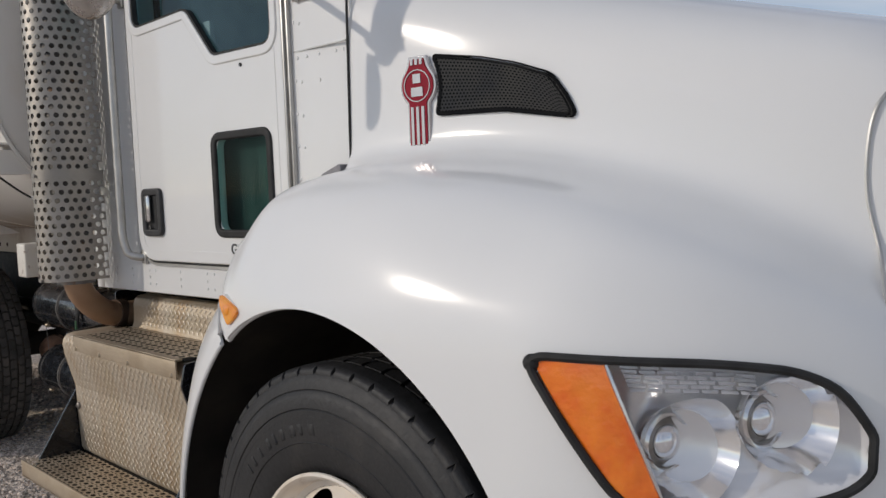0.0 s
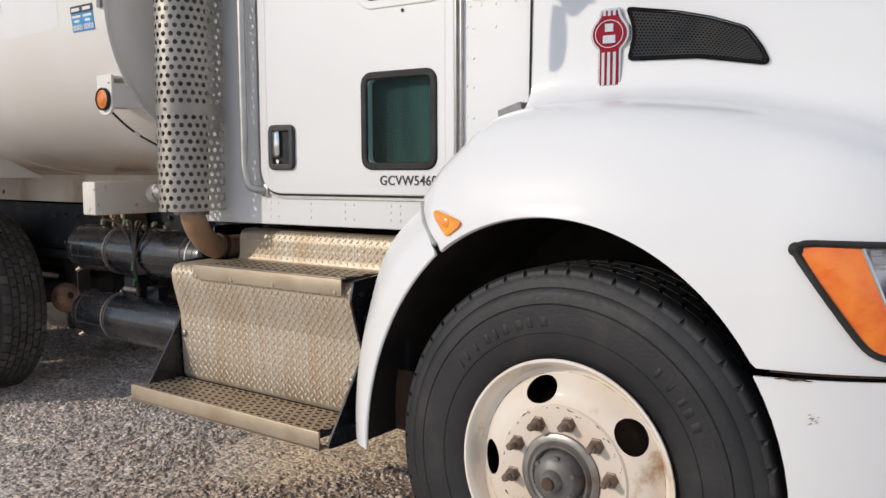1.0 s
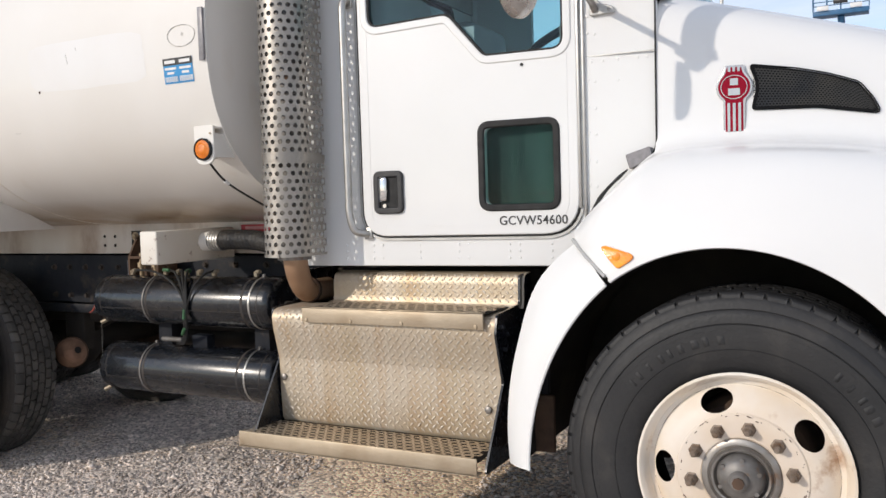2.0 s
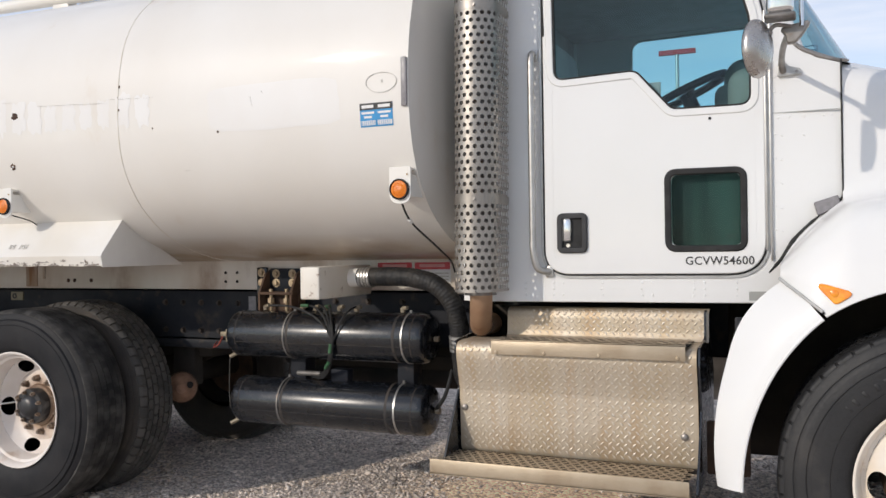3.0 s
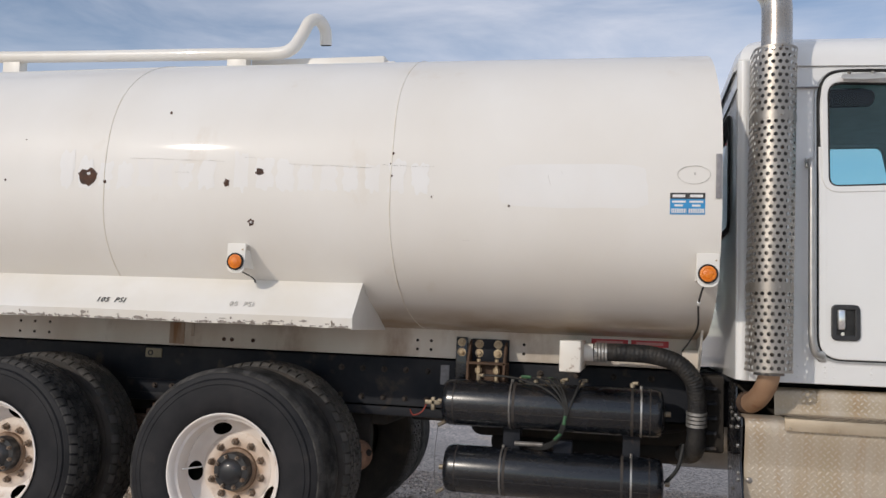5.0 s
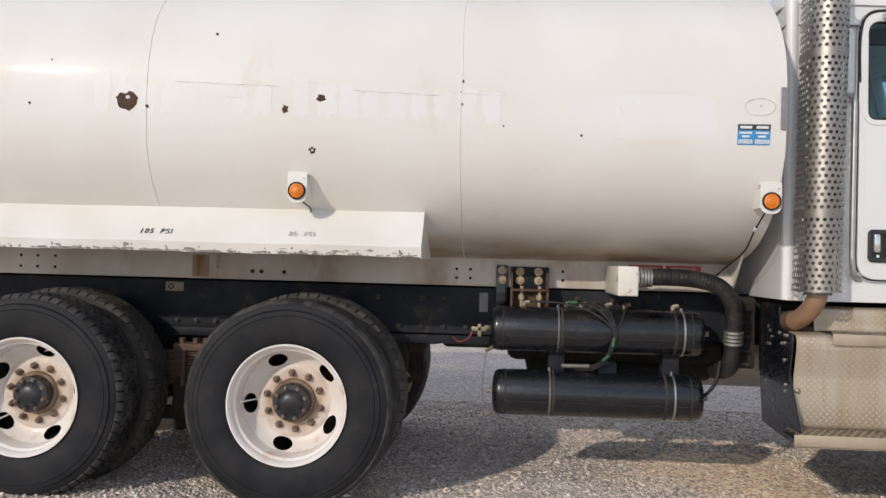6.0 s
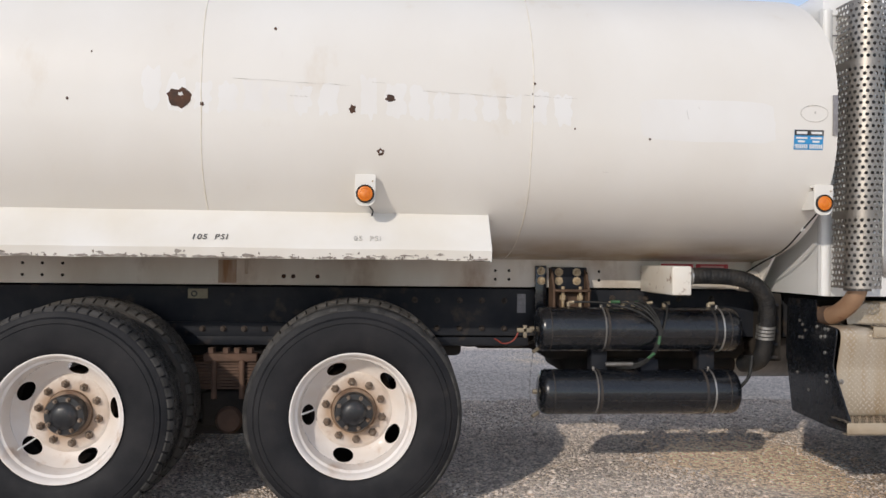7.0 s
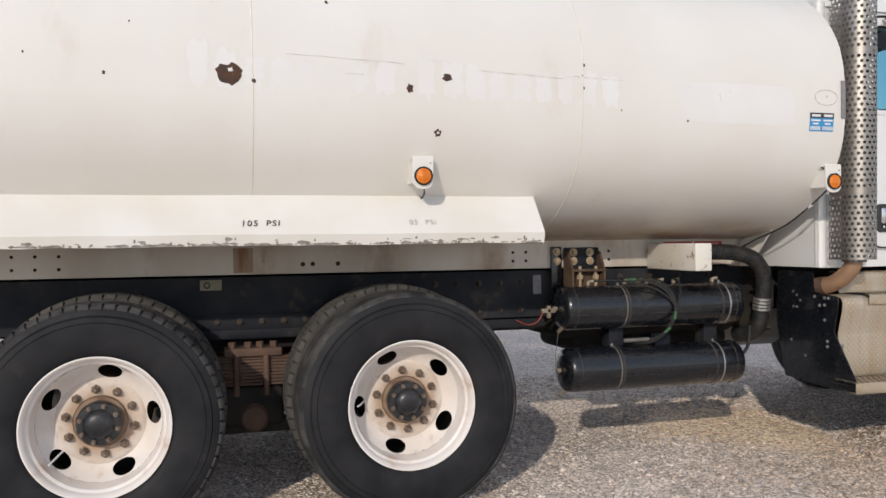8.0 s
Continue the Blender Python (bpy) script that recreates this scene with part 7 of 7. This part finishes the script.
for k, (x0, reach) in enumerate(((1.20, 0.0), (1.43, 0.004), (1.51, 0.010), (1.57, 0.016))):
    xb = 1.655 + reach
    lead = [(x0, AY, 1.036), (x0 + (xb - x0) * 0.42, AY - 0.05, 1.034), (x0 + (xb - x0) * 0.80, AY - 0.105, 0.985)]
    part("air_line", bm_tube(spline(lead + [(xb + 0.006, AY - 0.133, 0.90), (xb, AY - 0.133, 0.83), (xb - 0.03, AY - 0.10, 0.745), (xb - 0.10, AY - 0.05, 0.695 - reach), (xb - 0.20, AY, 0.685 - reach)]), 0.006, 7), SEALM, t_up)
part("air_line", bm_tube(spline([(1.74, AY, 1.036), (1.735, AY - 0.06, 1.025), (1.715, AY - 0.115, 0.975), (1.69, AY - 0.133, 0.90), (1.672, AY - 0.136, 0.85)]), 0.005, 7), SEALM, t_up)
for a, b in (((1.425, AY - 0.02, 1.040), (1.475, AY - 0.03, 1.040)), ((1.668, AY - 0.139, 0.86), (1.662, AY - 0.139, 0.815)), ((1.645, AY - 0.122, 0.765), (1.615, AY - 0.105, 0.735))):
    part("line_sleeve", bm_cyl(a, b, 0.0085, 8), GREEN, t_up, "green sleeve on the air lines")
part("line_union", bm_cyl((1.40, AY - 0.02, 0.690), (1.55, AY - 0.04, 0.694), 0.013, 10), HUBG, t_up)
part("valve_block", bm_box(1.60, 1.70, AY - 0.03, AY + 0.03, 0.655, 0.72, 0.008), FRAME, t_up)
part("brass_tee", bm_box(0.90, 0.985, AY - 0.012, AY + 0.012, 0.865, 0.889, 0.003), BRASS, t_up)
part("brass_tee", bm_box(0.935, 0.955, AY - 0.012, AY + 0.012, 0.835, 0.905, 0.003), BRASS, t_up)
part("red_wire", bm_tube(spline([(0.91, AY, 0.87), (0.88, AY, 0.82), (0.83, AY + 0.02, 0.80), (0.79, AY + 0.1, 0.82)]), 0.004, 6), COPPER, t_up)
for z, d in ((0.77, 0.0), (0.415, -0.03)):
    part("drain_cock", bm_cyl((1.02, AY - 0.02, z + 0.01), (0.985, AY - 0.04, z - 0.01), 0.011, 8), BRASS, t_lo)
part("pull_wire", bm_tube(spline([(0.985, AY - 0.04, 0.76), (0.97, AY - 0.03, 0.6), (0.975, AY - 0.03, 0.48)]), 0.0016, 5), HUBG, t_lo)
part("lower_drop_line", bm_tube(spline([(2.17, AY, 0.54), (2.23, AY - 0.02, 0.62), (2.26, AY, 0.74)]), 0.010, 8), SEALM, t_lo)

# ---- suction box, hose and mounting bracket ----
boxp = part("pump_outlet_box", bm_box(1.648, 1.752, -1.048, -0.53, 1.094, 1.246, 0.008, 3), mat("outlet_box_paint", (0.76, 0.73, 0.67), (0.70, 0.64, 0.55), 4, 0.45, 0, 0.04, 30, 0.1, (0.20, 0.10, 0.06), 16, 0.62, 0.68), truck, "cream square outlet box with rust pits")
part("outlet_neck", bm_cyl((1.75, -0.74, 1.185), (1.815, -0.74, 1.187), 0.046, 20), CREAM2, boxp)
hose = part("suction_hose", bm_tube(spline([(1.80, -0.74, 1.187), (1.95, -0.745, 1.192), (2.10, -0.755, 1.185), (2.22, -0.76, 1.150), (2.295, -0.75, 1.07), (2.318, -0.73, 0.97), (2.318, -0.71, 0.88), (2.318, -0.69, 0.78), (2.315, -0.66, 0.725), (2.30, -0.60, 0.688), (2.27, -0.52, 0.675)], 30), lambda s: 0.046 + 0.0009 * math.sin(s * 430) * (1 if s < 0.60 else 0) + 0.004 * min(max((s - 0.70) / 0.06, 0), 1), 18), HOSEM, truck, "ribbed black rubber suction hose with steel clamps")
for k in range(4):
    x = 1.815 + 0.016 * k
    part("hose_clamp", bm_lathe([(0.046, -0.007), (0.051, -0.005), (0.051, 0.005), (0.046, 0.007)], 24, axis_matrix((x, -0.741, 1.188), (1, 0, 0.02))), DULL, hose)
for k in range(4):
    part("hose_clamp", bm_lathe([(0.047, -0.008), (0.052, -0.006), (0.052, 0.006), (0.047, 0.008)], 24, axis_matrix((2.318, -0.715 + 0.003 * k, 0.905 - 0.02 * k), (0, 0.13, -1))), DULL, hose)
brk = part("rail_bracket", bm_box(1.030, 1.095, -0.526, -0.505, 0.90, 1.235, 0.005), BLACKP, truck, "bolted tank mounting bracket, black and rust brown")
part("bracket_plate", bm_box(1.120, 1.330, -0.535, -0.505, 1.10, 1.228, 0.006), FRAME, brk)
for x in (1.118, 1.318):
    plate("gusset", [[(-0.51, 1.225), (-0.57, 1.20), (-0.63, 1.10), (-0.63, 1.0), (-0.51, 1.0)]], 0.012, lambda u, v, w: Vector((x + w, u, v)), RUST, brk)
part("bracket_ledge", bm_box(1.118, 1.33, -0.63, -0.5, 1.090, 1.104, 0.003), RUST, brk)
part("bracket_foot", bm_box(1.118, 1.33, -0.57, -0.5, 0.98, 1.09, 0.004), RUST, brk)
for x, z in ((1.063, 1.205), (1.063, 1.150), (1.165, 1.200), (1.165, 1.150), (1.27, 1.200), (1.27, 1.150)):
    y = -0.526 if x < 1.1 else -0.535
    m = axis_matrix((x, y, z), (0, -1, 0))
    part("washer", bm_lathe([(0, 0.003), (0.024, 0.003), (0.024, 0)], 20, m), BOLT, brk)
    part("bolt_head", bm_lathe([(0, 0.016), (0.013, 0.015), (0.015, 0.003)], 6, m), BOLT, brk, smooth=False)
for x in (1.175, 1.275):
    part("vertical_bolt", bm_cyl((x, -0.6, 0.99), (x, -0.6, 1.12), 0.010, 10), BOLT, brk)
    part("vertical_nut", bm_cyl((x, -0.6, 1.045), (x, -0.6, 1.07), 0.019, 6), BOLT, brk)
# red and white decals on the sill
for x in (1.776, 1.988):
    d = part("sill_decal", bm_box(x, x + 0.20, -0.5045, -0.5015, 1.15, 1.258), WHITED, truck, "red and white warning decal", smooth=False)
    part("decal_band", bm_box(x + 0.002, x + 0.198, -0.5065, -0.505, 1.220, 1.256), REDD, d, smooth=False)
    part("decal_text", bm_box(x + 0.03, x + 0.17, -0.5085, -0.507, 1.231, 1.246), mat("decal_pale_red", (0.62, 0.28, 0.27), None, 30, 0.5), d, smooth=False)
    for k in range(3):
        part("decal_line", bm_box(x + 0.01, x + 0.19, -0.5065, -0.505, 1.165 + 0.016 * k, 1.171 + 0.016 * k), INKF, d, smooth=False)
# front tank bolster and gusset
bol = part("tank_bolster", bm_box(2.25, 2.34, -0.60, 0.40, 1.10, 1.22, 0.006), SILL, truck, "cream tank bolster")
plate("bolster_gusset", [[(-0.55, 1.10), (-0.60, 1.12), (-0.80, 1.33), (-0.80, 1.345), (-0.72, 1.345), (-0.45, 1.24), (-0.45, 1.10)]], 0.012, lambda u, v, w: Vector((2.335 + w, u, v)), CREAM2, bol)
# brown drum end behind the wheel, hanging parts, tow gear
drum = part("brake_chamber", bm_lathe([(0, 0.062), (0.028, 0.060), (0.036, 0.050), (0.062, 0.044), (0.078, 0.028), (0.086, 0.0), (0.080, -0.07), (0.04, -0.12)], 28, axis_matrix((0.475, -0.50, 0.535), (0.62, -0.78, 0))), DRUMR, truck, "rusty round brake chamber")
part("chamber_port", bm_lathe([(0, 0.004), (0.016, 0.004), (0.020, 0.0)], 14, axis_matrix((0.475 + 0.066, -0.50 - 0.008, 0.555), (0.62, -0.78, 0))), DARK, drum)
part("chamber_clamp", bm_lathe([(0.083, -0.022), (0.091, -0.016), (0.091, -0.006), (0.084, -0.002)], 28, axis_matrix((0.475, -0.50, 0.535), (0.62, -0.78, 0))), RUST, drum)
part("chamber_bracket", bm_box(0.36, 0.52, -0.44, -0.36, 0.54, 0.80, 0.01), DARK, drum)
part("pump_body", bm_box(1.22, 2.30, -0.40, 0.15, 0.59, 0.71, 0.05, 3), DARK, truck, "dark pump housing under the gearbox")
part("transfer_case", bm_box(1.1, 2.35, -0.42, 0.20, 0.68, 0.95, 0.06, 3), DARK, truck, "dark gearbox and pump housing under the frame")
part("fuel_tank", bm_lathe([(0, 0), (0.24, 0.01), (0.26, 0.03), (0.26, 1.2), (0.24, 1.22), (0, 1.23)], 40, axis_matrix((2.25, 0.75, 0.68), (1, 0, 0))), DULL, truck, "aluminium fuel tank on the far side")
part("side_step_mass", bm_box(2.36, 2.46, -0.62, 0.45, 0.70, 1.09, 0.01), DARK, truck)
part("pump_cylinder", bm_lathe([(0, 0), (0.09, 0.0), (0.10, 0.02), (0.10, 0.60), (0.08, 0.63), (0, 0.63)], 24, axis_matrix((0.72, -0.25, 0.83), (1, 0, 0))), DARK, truck)
rng = random.Random(9)
for k in range(6):
    part("cable", bm_tube(spline([(0.5 + 0.3 * k, -0.48, 0.80 + rng.uniform(-0.02, 0.03)), (0.65 + 0.3 * k, -0.47, 0.77), (0.8 + 0.3 * k, -0.48, 0.80 + rng.uniform(-0.02, 0.03))]), 0.009, 6), DARK, truck)
for k in range(5):
    part("cooling_fin", bm_box(2.33, 2.42, -0.66, -0.58, 0.72 + 0.075 * k, 0.735 + 0.075 * k), FRAME, truck)

# ---- distance ----
def aerial_lift():
    lift = empty("aerial_lift", "blue aerial work platform raised on its boom", "work platform")
    x0, y0, z0 = 3.50, 40.0, 9.72
    w, d, h = 1.18, 0.45, 1.15
    part("platform_floor", bm_box(x0 - w, x0 + w, y0 - d, y0 + d, z0 - 0.22, z0, 0.01), LIFTB, lift)
    for x in [x0 - w + 2 * w * i / 4 for i in range(5)]:
        for y in (y0 - d, y0 + d):
            part("post", bm_cyl((x, y, z0), (x, y, z0 + h), 0.020, 8), LIFTB, lift)
    for z in (z0 + 0.40, z0 + 0.80, z0 + h):
        for y in (y0 - d, y0 + d):
            part("rail", bm_cyl((x0 - w, y, z), (x0 + w, y, z), 0.022, 8), LIFTB, lift)
        for x in (x0 - w, x0 + w):
            part("rail", bm_cyl((x, y0 - d, z), (x, y0 + d, z), 0.022, 8), LIFTB, lift)
    part("control_box", bm_box(x0 - 0.30, x0 + 0.30, y0 - d - 0.15, y0 - d - 0.03, z0 + 0.25, z0 + 0.95, 0.02), PLAST, lift)
    part("control_panel", bm_box(x0 - 0.24, x0 + 0.22, y0 - d - 0.17, y0 - d - 0.155, z0 + 0.40, z0 + 0.85), WHITED, lift)
    for x in (x0 - 0.75, x0 + 0.65):
        part("tool_tray", bm_box(x - 0.25, x + 0.25, y0 - d - 0.12, y0 - d - 0.02, z0 + 0.0, z0 + 0.20, 0.01), WHITED, lift)
    part("jib", bm_tube([(x0, y0, z0 - 0.2), (x0 + 0.1, y0 + 0.8, z0 - 1.4), (x0 + 1.0, y0 + 4, z0 - 3.2)], 0.16, 10), LIFTB, lift)
    part("boom", bm_cyl((x0 + 1.0, y0 + 4, z0 - 3.2), (x0 + 4.0, y0 + 12, 1.6), 0.25, 10), LIFTB, lift)
    part("chassis", bm_box(x0 + 2.6, x0 + 5.6, y0 + 10.8, y0 + 13.4, 0.5, 1.7, 0.1), LIFTB, lift)
    for dx in (2.9, 5.2):
        for y in (y0 + 10.7, y0 + 13.5):
            part("wheel", bm_cyl((x0 + dx, y - 0.15, 0.5), (x0 + dx, y + 0.15, 0.5), 0.5, 20), RUBBER, lift)


aerial_lift()


def t_pole(x, y, h):
    p = empty("light_pole", "grey steel yard light pole with a red crossbar", "pole")
    part("mast", bm_cyl((x, y, 0), (x, y, h), 0.14, 10, 0.10), DULL, p)
    part("crossbar", bm_box(x - 1.0, x + 1.0, y - 0.12, y + 0.12, h - 0.1, h + 0.16), REDD, p)


t_pole(-2.4, 44.0, 12.2)


def utility_line():
    ln = empty("power_line", "thin overhead power lines between poles", "power line")
    for x in (-60, 60):
        part("pole", bm_cyl((x, 75, 0), (x, 75, 13), 0.16, 8, 0.12), RUST, ln)
    for dz in (0, 0.7, 1.4):
        part("wire", bm_tube([(x, 75, 11.0 + dz + 2.0 * (x / 60) ** 2 - 1.0) for x in range(-60, 61, 10)], 0.025, 5), DARK, ln)


utility_line()


def yard_truck(x, y, colour, label):
    t = empty("parked_truck", label, "truck")
    body = part("truck_cab", bm_box(x - 1.1, x + 1.1, y - 1.2, y + 1.2, 0.9, 3.0, 0.12, 2), colour, t)
    part("windscreen", bm_box(x - 0.9, x + 0.9, y - 1.23, y - 1.19, 2.0, 2.7, 0.02), PLAST, t)
    part("hood", bm_box(x - 0.85, x + 0.85, y - 2.6, y - 1.2, 0.9, 1.9, 0.12, 2), colour, t)
    part("bumper", bm_box(x - 1.15, x + 1.15, y - 2.8, y - 2.6, 0.5, 0.9, 0.03), DULL, t)
    part("bed", bm_box(x - 1.2, x + 1.2, y + 1.3, y + 6.0, 1.1, 2.6, 0.05), GREYD, t)
    for wy in (y - 1.8, y + 3.0, y + 4.3):
        for s in (-1, 1):
            part("wheel", bm_cyl((x + s * 0.85, wy, 0.5), (x + s * 1.15, wy, 0.5), 0.5, 20), RUBBER, t)
    return t




def box_truck(x, y):
    t = empty("parked_truck", "tall white box truck with a red roof board, parked far off", "truck")
    part("cargo_box", bm_box(x - 1.3, x + 1.3, y, y + 6, 1.0, 4.45, 0.06, 2), WHITED, t)
    part("roof_board", bm_box(x - 1.2, x + 1.2, y - 0.3, y - 0.1, 4.75, 5.08, 0.02), REDD, t, "red roof board")
    for s in (-1, 1):
        part("board_post", bm_box(x + s * 1.1 - 0.05, x + s * 1.1 + 0.05, y - 0.2, y - 0.1, 1.2, 4.8), DULL, t)
        for wy in (y - 0.6, y + 4.6):
            part("wheel", bm_cyl((x + s * 0.85, wy, 0.5), (x + s * 1.15, wy, 0.5), 0.5, 20), RUBBER, t)
    part("windscreen", bm_box(x - 1.1, x + 1.1, y - 0.06, y - 0.01, 3.28, 3.58, 0.01), PLAST, t)
    part("cab", bm_box(x - 1.15, x + 1.15, y - 1.5, y - 0.05, 0.7, 2.62, 0.10, 2), WHITED, t)
    part("cab_window", bm_box(x - 0.95, x + 0.95, y - 1.56, y - 1.49, 2.46, 2.60, 0.01), PLAST, t)
    part("nose_panel", bm_box(x - 1.0, x + 1.0, y - 1.60, y - 1.49, 1.85, 2.44, 0.03), LIFTB, t, "blue nose panel")


box_truck(2.45, 31)
yard_truck(-3.5, 37, LIFTB, "blue truck parked far across the yard")
yard_truck(8.5, 36, REDD, "red truck parked far across the yard")
fence_row = empty("far_fence", "low grey fence along the far edge of the yard", "fence")
for k in range(40):
    part("fence_post", bm_cyl((-80 + 4 * k, 62, 0), (-80 + 4 * k, 62, 2.0), 0.06, 6), GREYD, fence_row)
part("fence_rail", bm_box(-80, 80, 61.97, 62.03, 1.9, 2.0), GREYD, fence_row)
